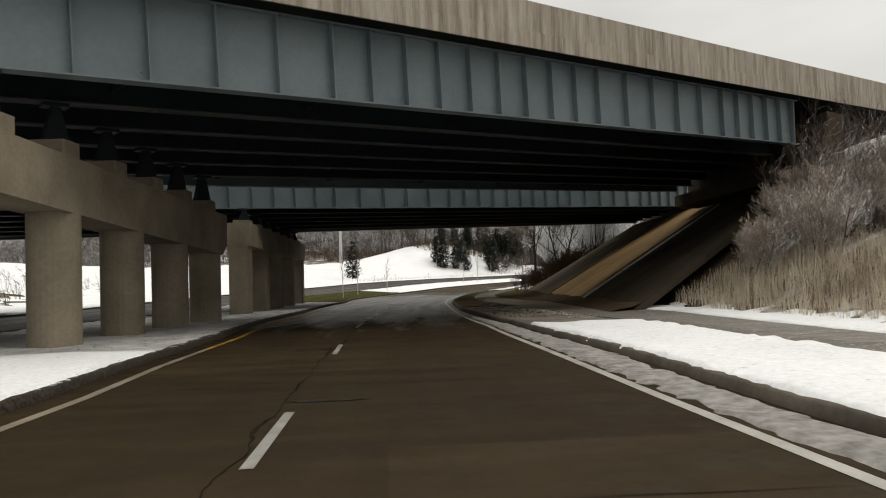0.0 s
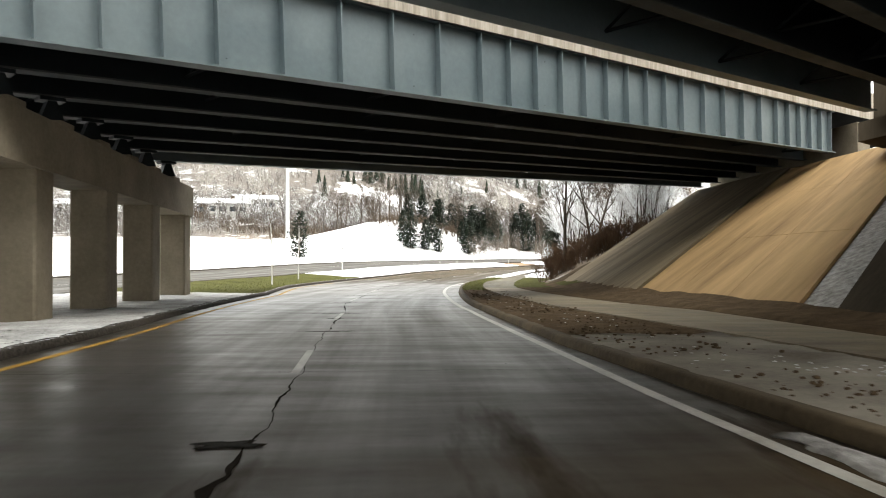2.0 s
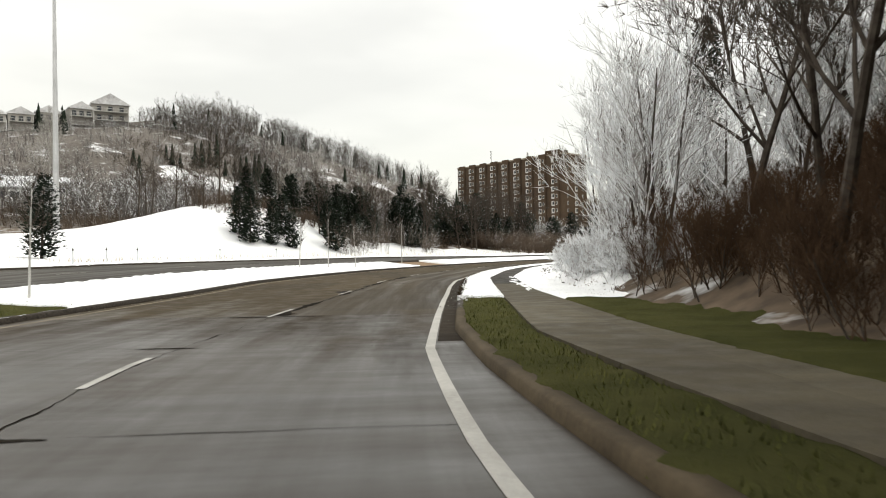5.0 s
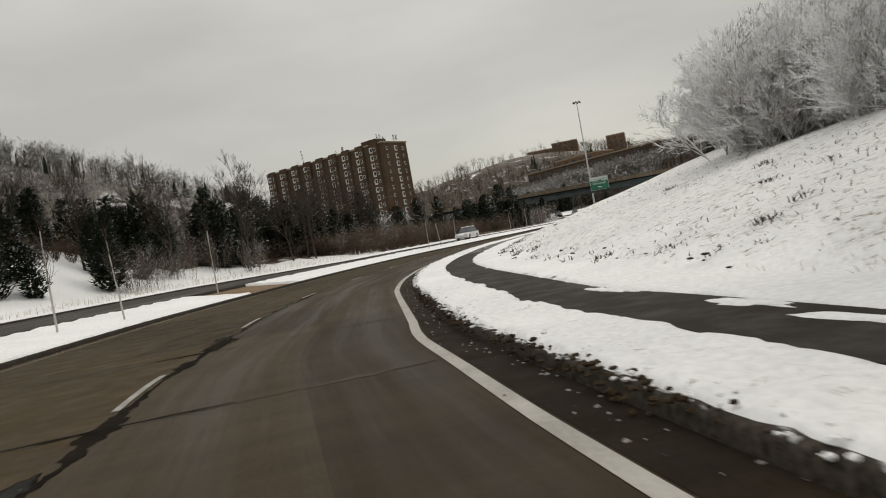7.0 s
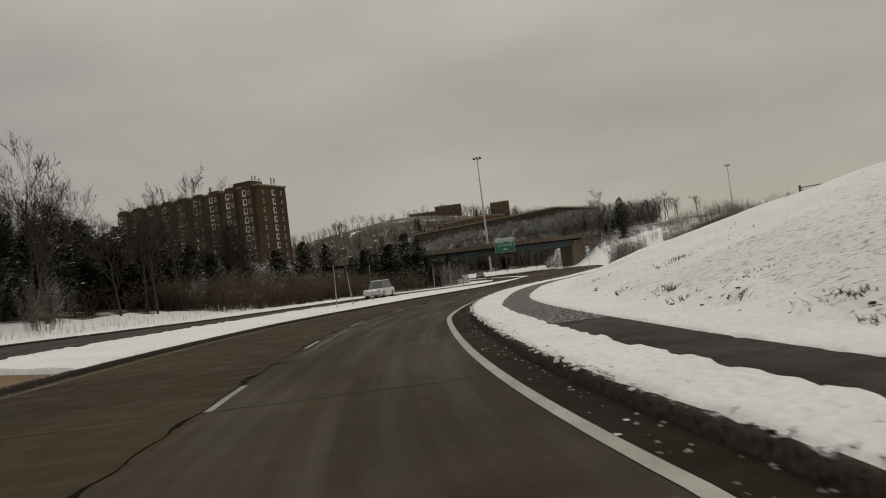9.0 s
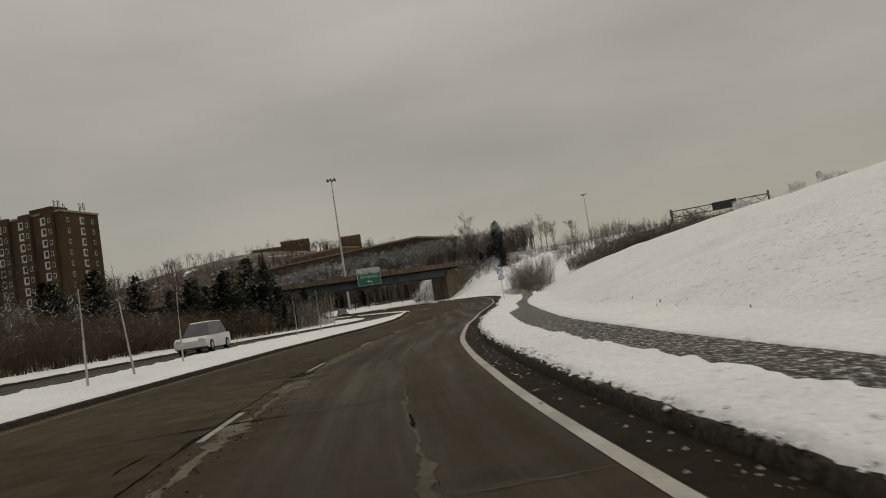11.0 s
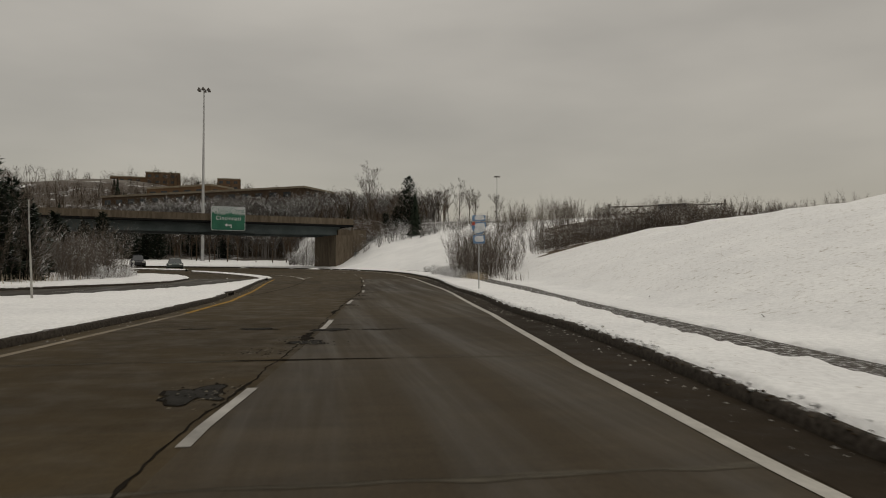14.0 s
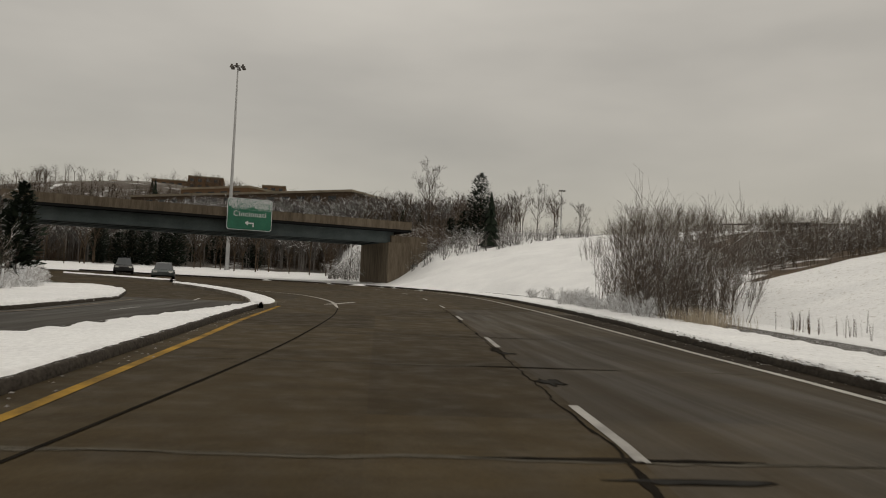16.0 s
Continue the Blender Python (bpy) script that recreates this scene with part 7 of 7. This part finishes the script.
def townhouse(x, y, turn, w, tall, label):
    """A terrace house with a gabled snowy roof and two balconies on posts towards the valley."""
    z = gz(x, y) - 1.2
    root = thing("house", pose(x, y, z, 0, 0, turn), label, "house", "hilltop houses")
    b = Shape()
    b.box((0, 0, tall / 2), (w, 8.5, tall))
    part("wall", b, "siding", root)
    r = Shape()
    k = w / 2 + 0.35
    r.prism([(-k, tall - 0.1), (k, tall - 0.1), (k, tall + 0.15), (0, tall + 0.15 + w * 0.3), (-k, tall + 0.15)], -4.8, 4.8, Matrix.Rotation(radians(90), 4, "X"))
    part("roof", r, "roof", root, "snowy gabled roof")
    wi = Shape()
    wi.box((0, 0, 0), (1.25, 0.12, 1.5))
    me = wi.mesh("window")
    for f in range(int((tall - 1.2) / 2.7)):
        for fx in (-0.3, 0.0, 0.3):
            part("window", me, "glass", root, "", False, pose(fx * w, -4.27, tall - 1.5 - f * 2.7))
    for f in range(2):
        d = Shape()
        zz = tall - 2.6 - f * 2.7
        d.box((0, -5.2, zz), (w * 0.96, 2.0, 0.22))
        d.box((0, -6.15, zz + 0.95), (w * 0.96, 0.08, 0.1))
        for q in np.linspace(-0.47, 0.47, 9):
            d.box((q * w, -6.15, zz + 0.5), (0.06, 0.06, 0.9))
        part("balcony", d, "pale_panel", root, "pale timber balcony")
    for q in (-0.46, 0.46):
        p = Shape()
        p.box((q * w, -6.1, tall / 2 - 0.8), (0.24, 0.24, tall - 1.6))
        part("post", p, "pale_panel", root)
    return root


for i in range(9):
    t = i / 8
    townhouse(106 + 58 * t, 304 - 24 * t + 1.6 * math.sin(i * 2.1), -21 + 3 * math.sin(i), 7.0, 6.0 + 0.6 * math.sin(i * 1.7), "pale gabled hilltop house with two balconies")
townhouse(172, 275, -24, 11.0, 7.6, "large hilltop house with a gable at the end of the row")


def low_house(x, y, turn, w, mat, label):
    """A long single-storey house with a shallow snow-covered roof."""
    root = thing("house", pose(x, y, gz(x, y) - 0.8, 0, 0, turn), label, "house", "hillside houses")
    b = Shape()
    b.box((0, 0, 1.9), (w, 7, 3.8))
    part("wall", b, mat, root)
    r = Shape()
    r.prism([(-4.1, 3.7), (4.1, 3.7), (4.1, 3.95), (0, 5.2), (-4.1, 3.95)], -w / 2 - 0.5, w / 2 + 0.5, Matrix.Rotation(radians(90), 4, "Z") @ Matrix.Rotation(radians(90), 4, "X"))
    part("roof", r, "snowpatch", root, "shallow roof under snow")
    wi = Shape()
    wi.box((0, 0, 0), (1.5, 0.12, 1.2))
    me = wi.mesh("window")
    for q in np.linspace(-0.38, 0.38, 5):
        part("window", me, "glass", root, "", False, pose(q * w, -3.53, 2.3))
    c = Shape()
    c.box((w * 0.22, 0.5, 5.0), (0.9, 0.7, 1.8))
    part("chimney", c, "brick", root)
    return root


for x, y, w, mat, label in ((90.8, 198.0, 15, "brick", "low brown house under snow on the slope"), (101.5, 195.0, 13, "pale_panel", "low pale house under snow among bare trees"), (113.0, 199.0, 11, "siding", "small snow-roofed house on the hillside"), (66.0, 205.0, 12, "brick", "low brown house half hidden by trees")):
    low_house(x, y, -22, w, mat, label)


# ---- guard rail beside the upper road ----
def guard_rail(pts, label):
    root = thing("guard_rail", pose(0, 0, 0), label, "guard rail")
    post = Shape()
    post.box((0, 0, 0.3), (0.12, 0.12, 1.1))
    me = post.mesh("post")
    sh, rows = Shape(), []
    for (xa, ya), (xb, yb) in zip(pts[:-1], pts[1:]):
        n = max(1, int(math.hypot(xb - xa, yb - ya) / 2.0))
        for k in range(n):
            x, y = xa + (xb - xa) * k / n, ya + (yb - ya) * k / n
            z = gz(x, y)
            part("post", me, "galvanised", root, "", False, pose(x, y, z))
            rows.append([(x, y, z + 0.45), (x - 0.06, y, z + 0.52), (x - 0.02, y, z + 0.6), (x - 0.06, y, z + 0.68), (x, y, z + 0.76)])
    sh.sheet(rows)
    part("rail", sh, "galvanised", root)
    return root


guard_rail([jn(296.0, 134.0), jn(299.0, 122.0), jn(304.0, 108.0), jn(312.0, 92.0)], "galvanised guard rail along the road at the top of the slope")


# ---- cars ----
def car(name, m, paint, suv, label):
    root = thing(name, m, label, "car", "cars near the junction")
    ln, wd, hood = (4.7, 1.85, 0.98) if suv else (4.6, 1.8, 0.86)
    roof = 1.72 if suv else 1.43
    prof = [(-ln / 2, 0.35), (-ln / 2 + 0.05, hood * 0.9), (-ln / 2 + 0.2, hood), (ln / 2 - 0.25, hood * 0.92), (ln / 2, hood * 0.7), (ln / 2 - 0.02, 0.32), (ln / 2 - 0.5, 0.22), (-ln / 2 + 0.4, 0.22)]

    def loft(prof, half, taper):
        sh = Shape()
        n = len(prof)
        for side in (-1, 1):
            for x, z in prof:
                k = half - taper * max(0, z - 0.6)
                sh.v.append((side * k, x, z))
        sh.f = [tuple(reversed(range(n))), tuple(range(n, 2 * n))] + [(i, (i + 1) % n, n + (i + 1) % n, n + i) for i in range(n)]
        return sh

    part("body", loft(prof, wd / 2, 0.08), paint, root)
    back = -ln / 2 + (0.12 if suv else 0.75)
    cab = [(back, hood - 0.02), (back + 0.3, roof - 0.1), (back + 0.5, roof), (0.35, roof), (0.6, roof - 0.08), (1.35, hood - 0.04)]
    part("cabin", loft(cab, wd / 2 - 0.06, 0.28), "glass", root, "dark glazed cabin")
    top = [(back + 0.42, roof - 0.02), (back + 0.55, roof + 0.03), (0.3, roof + 0.03), (0.45, roof - 0.02)]
    part("roof", loft(top, wd / 2 - 0.08, 0.24), paint, root)
    ty, ri = Shape(), Shape()
    my = Matrix.Rotation(radians(90), 4, "Y")
    ty.prism([(0.33 * math.cos(a), 0.33 * math.sin(a)) for a in np.linspace(0, 6.283, 18, endpoint=False)], -0.11, 0.11, my)
    ri.prism([(0.2 * math.cos(a), 0.2 * math.sin(a)) for a in np.linspace(0, 6.283, 12, endpoint=False)], -0.12, 0.12, my)
    mt, mr = ty.mesh("tyre"), ri.mesh("rim")
    for sx in (-1, 1):
        for y in (-ln / 2 + 0.85, ln / 2 - 0.9):
            w = part("wheel", mt, "rubber", root, "", False, pose(sx * (wd / 2 - 0.08), y, 0.33))
            part("rim", mr, "galvanised", w)
    for sx in (-1, 1):
        hl = Shape()
        hl.box((sx * (wd / 2 - 0.28), ln / 2 - 0.06, hood * 0.72), (0.36, 0.12, 0.16), None, 0.03)
        part("headlight", hl, "lamp", root)
        tl = Shape()
        tl.box((sx * (wd / 2 - 0.2), -ln / 2 + 0.04, hood * 0.85), (0.26, 0.1, 0.22), None, 0.03)
        part("tail_light", tl, "tail", root)
    return root


def road_pose(x, y, turn):
    s, l = along(x, y)
    return pose(x, y, float(H(s)[0]) + 0.01, 0, 0, turn)


car("dark_suv", road_pose(267.5, 113.2, 108), "car_dark", True, "black sport utility car waiting at the junction")
car("grey_sedan", road_pose(255.0, 105.6, 104), "car_silver", False, "grey-green sedan on the wet junction")
s_, l_ = 197.0, -13.6
x_, y_ = on(s_, l_)
car("white_suv", pose(x_, y_, float(H(s_) + (OZ(s_) + MZ(s_)) / 2), 0, 0, heading(s_) + 180), "car_white", True, "white sport utility car with lights on the oncoming road")


# ---- joints, cracks and patches in the pavement ----
def patches():
    r = random.Random(31)
    k = -20.0
    while k < 256:
        # slab joint across both lanes, slightly ragged and broken off in places
        a, b = LK(k) + 0.7, RK(k) - 0.7
        n = 34
        sh = Shape()
        rows, skew = [], r.uniform(-0.12, 0.12)
        for i in range(n + 1):
            lat = a + (b - a) * i / n
            w = max(0.0, 0.005 + 0.011 * noise.noise(Vector((lat * 0.8, k, 1.0))))
            j = 0.035 * noise.noise(Vector((lat * 1.9, k, 6.0))) + skew * i / n
            rows.append([(*on(k + o + j, lat), float(H(k)) + 0.0045) for o in (-w, w)])
        sh.sheet(rows)
        structure("slab_joint", sh, "tar", "dark joint across the concrete slabs", "road joint")
        if k > 84:
            sh, rows = Shape(), []
            for i in range(61):
                lat = a + (b - a) * i / 60
                j = 0.03 * noise.noise(Vector((lat * 1.9, k, 6.0))) + skew * i / 60
                w0, w1 = (max(0.004, 0.05 + 0.09 * noise.noise(Vector((lat * 0.9, k, q))) + 0.05 * noise.noise(Vector((lat * 5.0, k, q + 3)))) for q in (2.0, 8.0))
                rows.append([(*on(k - w0 + j, lat), float(H(k)) + 0.0036), (*on(k + w1 + j, lat), float(H(k)) + 0.0036)])
            sh.sheet(rows)
            structure("joint_band", sh, "joint_dust", "pale dust along a slab joint", "road joint")
        k += 6.1
    # broken joint along the lane line: a dark seam, spalled pale concrete beside it
    def seam(name, s0, s1, centre, thin, wide, mat, label, lift, seed, freq=0.35, bias=0.0):
        sh, rows = Shape(), []
        for s in np.arange(s0, s1, 0.07):
            n = noise.fractal(Vector((s * freq, seed, 1.0)), 1.0, 2.0, 5) + bias
            w = thin + wide * max(0, n) ** 1.2
            c = centre(s) + 0.09 * noise.noise(Vector((s * 0.9, seed + 5.0, 2.0))) + 0.03 * noise.noise(Vector((s * 4.1, seed + 7.0, 2.0)))
            row = []
            for o in (-1, 1):
                q = c + o * w * max(0.15, 1 + 0.8 * noise.noise(Vector((s * 2.7, o * 4.0 + seed, 5.0))) + 0.8 * noise.noise(Vector((s * 8.3, o * 4.0 + seed, 9.0))))
                row.append((*on(s, q), float(H(s)) + lift))
            rows.append(row)
        sh.sheet(rows)
        structure(name, sh, mat, label, "road joint")

    seam("spalled_band", 140, 192, lambda s: DL(s) + 0.3, 0.05, 0.5, "spall", "pale spalled concrete along the lane line", 0.0048, 2.0, 0.3, 0.12)
    seam("broken_joint", -30, 18, lambda s: DL(s) - 0.16, 0.007, 0.06, "tar", "dark seam along the lane line", 0.0052, 3.0)
    seam("broken_joint", 18, 84, lambda s: DL(s) + 0.05, 0.005, 0.06, "tar", "ragged wet seam along the lane line", 0.0052, 4.0)
    seam("broken_joint", 84, 126, lambda s: DL(s) + 0.16, 0.02, 0.42, "tar", "wide tar-filled break along the lane line", 0.0052, 5.0, 0.28, 0.1)
    seam("broken_joint", 126, 258, lambda s: DL(s) - 0.12, 0.01, 0.14, "tar", "ragged broken joint along the lane line", 0.0056, 6.0, 0.4)
    # crack along the middle of the right lane, with pale crumbling edges
    seam("crumbled_edge", 147, 182, lambda s: 0.42, 0.02, 0.13, "joint_dust", "crumbled edge of the lane crack", 0.0044, 7.0, 0.6, 0.05)
    seam("lane_crack", 147, 182, lambda s: 0.45, 0.0, 0.05, "tar", "crack along the middle of the lane", 0.0058, 8.0, 0.7)
    seam("lane_crack", 150, 200, lambda s: DL(s) - 0.55, 0.0, 0.045, "tar", "hairline crack left of the lane line", 0.0058, 9.0, 0.7)
    # ragged spalls where the cross joints meet the seams
    for k in np.arange(-20.0, 256, 6.1):
        if r.random() < 0.75:
            for side in (-1, 1):
                ln = r.uniform(0.3, 1.5)
                sh, rows = Shape(), []
                for i in range(9):
                    t = i / 8
                    w = 0.07 * (1 - t) * r.uniform(0.5, 1.4) + 0.012
                    lat = DL(k) + side * ln * t
                    rows.append([(*on(k - w + r.uniform(-0.02, 0.02), lat), float(H(k)) + 0.0066), (*on(k + w, lat), float(H(k)) + 0.0066)])
                sh.sheet(rows)
                structure("joint_spall", sh, "tar", "dark spall spreading along a cross joint", "road joint")
    # patches: distance, offset from the lane line, half sizes along and across
    for s, off, a, b in ((4.0, -0.1, 0.9, 0.3), (8.9, 0.4, 0.1, 0.8), (19.2, 0.6, 0.08, 0.8), (31, -0.1, 0.25, 0.4), (45, 0.0, 0.2, 0.4), (51, 0.1, 0.15, 0.5), (95, -0.2, 0.9, 0.35), (100, 0.0, 0.7, 0.3), (110.5, 0.0, 0.8, 0.3), (170.5, 0.0, 0.8, 0.4), (186, -0.2, 1.0, 0.4), (190, 0.0, 1.2, 0.4), (203.0, -0.5, 0.9, 0.5), (208.0, 0.0, 0.55, 0.5), (210.4, 0.15, 0.5, 0.55), (210.4, 1.2, 0.09, 0.9), (210.8, -1.3, 0.4, 0.6), (211.0, -2.6, 0.25, 0.6), (219.5, 0.1, 0.3, 0.35), (223.0, 0.2, 0.15, 0.7), (226.5, 0.15, 0.35, 0.45), (229.5, 0.2, 0.12, 0.9), (234.5, 0.1, 0.6, 0.3), (238.5, 0.0, 0.3, 0.3), (225, -3.2, 0.1, 0.7)):
        lat = float(DL(s)) + off
        n = 34
        for grow, lift, mat, what in ((1.0, 0.0062, "tar", "dark cracked rim round a patch"), (0.86, 0.0074, "patch", "grey ragged asphalt patch in the worn pavement")):
            ring = []
            for i in range(n):
                t = 2 * math.pi * i / n
                q = (0.75 + 0.5 * noise.fractal(Vector((math.cos(t) * 1.6 + s, math.sin(t) * 1.6, lat)), 1.0, 2.0, 4)) * 0.8
                ds, dl = a * math.cos(t) * q, b * math.sin(t) * q
                if grow < 1:
                    r_ = math.hypot(ds, dl)
                    f = max(0.3, (r_ - 0.035 - 0.03 * abs(math.sin(7 * t + s))) / max(r_, 0.01))
                    ds, dl = ds * f, dl * f
                ring.append((*on(s + ds, lat + dl), float(H(s + ds)) + lift))
            sh = Shape()
            sh.poly(ring[::-1])
            tagged(structure("pavement_patch", sh, mat, what, "road patch"), group="pavement patches")


patches()


def rubble():
    """Loose chips of broken pavement in the worst breaks."""
    r = random.Random(55)
    for mat, label in (("tar", "dark chips of broken pavement"), ("spall", "pale chips of broken pavement")):
        sh = Shape()
        for s0, off, ds, dl, n in ((206.6, -0.5, 0.6, 0.5, 90), (208.0, 0.0, 0.8, 0.5, 90), (203.0, -0.4, 1.0, 0.4, 80), (186, -0.1, 1.5, 0.3, 80), (170.5, 0.2, 2.0, 0.3, 100), (153, 0.3, 6.0, 0.35, 420), (165, 0.35, 8.0, 0.4, 500), (176, 0.35, 8.0, 0.4, 500), (187, 0.35, 5.0, 0.45, 420), (219.5, 0.1, 0.5, 0.3, 60), (226.5, 0.15, 0.6, 0.35, 60), (98, 0.1, 2.0, 0.3, 60), (110.5, 0.1, 2.0, 0.3, 60)):
            lat0 = float(DL(s0)) + off
            for _ in range(n // 2):
                s, lat = s0 + r.gauss(0, ds * 0.5), lat0 + r.gauss(0, dl * 0.5)
                x, y = on(s, lat)
                q, z, k0, a0 = r.uniform(0.006, 0.024), float(H(s)) + 0.006, len(sh.v), r.uniform(0, 6.28)
                for i in range(5):
                    t = a0 + 2 * math.pi * i / 5
                    g = q * r.uniform(0.6, 1.4)
                    sh.v.append((x + g * math.cos(t), y + g * math.sin(t), z))
                sh.v.append((x + q * 0.2, y, z + q * r.uniform(0.2, 0.6)))
                sh.f += [(k0 + i, k0 + (i + 1) % 5, k0 + 5) for i in range(5)]
        tagged(part("pavement_rubble", sh, mat), label, "rubble", "", "stuff")


rubble()


# ---- crumbs of slush and snow along the gutters ----
def crumbs():
    r = random.Random(77)
    sh = Shape()
    for k in range(1500):
        s = r.uniform(86, 262)
        lat = RK(s) - abs(r.gauss(0, 0.25)) - 0.02 if r.random() < 0.6 else LK(s) + abs(r.gauss(0, 0.2))
        x, y = on(s, lat)
        q = r.uniform(0.008, 0.03)
        z = float(H(s)) + 0.004
        n = 5
        k0 = len(sh.v)
        a0 = r.uniform(0, 6.28)
        for i in range(n):
            t = a0 + 2 * math.pi * i / n
            e = q * r.uniform(0.7, 1.3)
            sh.v.append((x + e * math.cos(t), y + e * math.sin(t), z))
        sh.v.append((x, y, z + q * r.uniform(0.3, 0.8)))
        sh.f += [(k0 + i, k0 + (i + 1) % n, k0 + n) for i in range(n)]
    return tagged(part("snow_crumbs", sh, "slush"), "crumbs of dirty snow in the gutters", "snow", "", "stuff")


crumbs()


def along_kerb(n, s0, s1, edge, lo, hi, up, seed, gather=0.5):
    """Loose spots beside an edge, gathered where the wind or plough left them."""
    r = random.Random(seed)
    out = []
    while len(out) < n:
        s = r.uniform(s0, s1)
        if noise.noise(Vector((s * 0.45, seed, 2.0))) < r.uniform(-1, 1) * (1 - gather):
            continue
        lat = float(edge(s)) + r.uniform(lo, hi)
        x, y = on(s, lat)
        out.append((x, y, float(H(s)) + r.uniform(*up)))
    return out


clods("snow_clods", along_kerb(2600, 86, 264, RK, 0.0, 0.3, (0.13, 0.2), 3), (0.015, 0.045), "kerb_snow", "clods of snow on the edge of the verge", 91)
clods("dirt_clods", along_kerb(1500, 86, 264, RK, -0.03, 0.16, (0.08, 0.17), 4), (0.008, 0.024), "dirt", "clods of dark dirt ploughed up along the kerb", 92)
clods("dirt_clods", along_kerb(500, 90, 112, RK, -0.12, 0.16, (0.02, 0.19), 5), (0.015, 0.045), "dirt", "dark lumps of soil where the kerb has crumbled", 93)
clods("ice_pieces", along_kerb(70, 120, 240, RK, -0.5, -0.12, (0.0, 0.008), 6, 0.75), (0.01, 0.038), "snowpatch", "flat pieces of ice lying in the gutter", 94, 0.12)
clods("snow_clods", along_kerb(1300, 4, 34, PL, -1.1, 0.1, (0.13, 0.15), 7, 0.75), (0.01, 0.045), "gritty_snow", "broken snow thrown on the verge under the bridges", 95, 0.45)
clods("litter_clods", along_kerb(900, 26, 62, RK, 0.35, 2.4, (0.12, 0.17), 8, 0.7), (0.012, 0.045), "litter", "leaf litter and clods on the sheltered verge", 96)
clods("snow_clods", along_kerb(260, 28, 58, RK, 0.5, 2.2, (0.125, 0.145), 9, 0.8), (0.012, 0.04), "gritty_snow", "dirty snow crumbs among the litter", 97, 0.3)
clods("snow_clods", along_kerb(700, 4, 40, LK, -2.5, -0.1, (0.14, 0.17), 10, 0.6), (0.012, 0.04), "gritty_snow", "dirty snow crumbs on the sheltered median", 98, 0.4)


def snow_tongues():
    """Thin ragged tongues of drifted snow across the footpath."""
    for k, (s0, lat, a, b) in enumerate(((94.6, 4.3, 1.5, 0.16), (96.6, 4.35, 1.1, 0.2), (98.4, 4.2, 1.4, 0.13), (100.4, 4.4, 0.9, 0.16), (92.3, 4.2, 1.2, 0.12), (104.0, 4.5, 1.2, 0.1))):
        sh, n = Shape(), 30
        ring = []
        for i in range(n):
            t = 2 * math.pi * i / n
            q = 0.8 + 0.45 * noise.fractal(Vector((math.cos(t) * 2 + k * 7, math.sin(t) * 2, s0)), 1.0, 2.0, 3)
            ds, dl = a * math.cos(t) * q, b * math.sin(t) * q + 0.12 * math.cos(t) * math.sin(k * 2.0)
            ring.append((*on(s0 + ds, lat + dl), float(H(s0 + ds)) + 0.158))
        top = [(*((np.array(p[:2]) * 0.75 + np.array(on(s0, lat)) * 0.25)), p[2] + 0.022) for p in ring]
        sh.v = [tuple(p) for p in ring + top]
        sh.f = [(i, (i + 1) % n, n + (i + 1) % n, n + i) for i in range(n)] + [tuple(n + i for i in range(n))]
        sh.f = [tuple(reversed(f)) for f in sh.f]
        tagged(structure("snow_tongue", sh, "snow", "thin tongue of snow across the footpath", "snow", True), group="snow tongues")


snow_tongues()
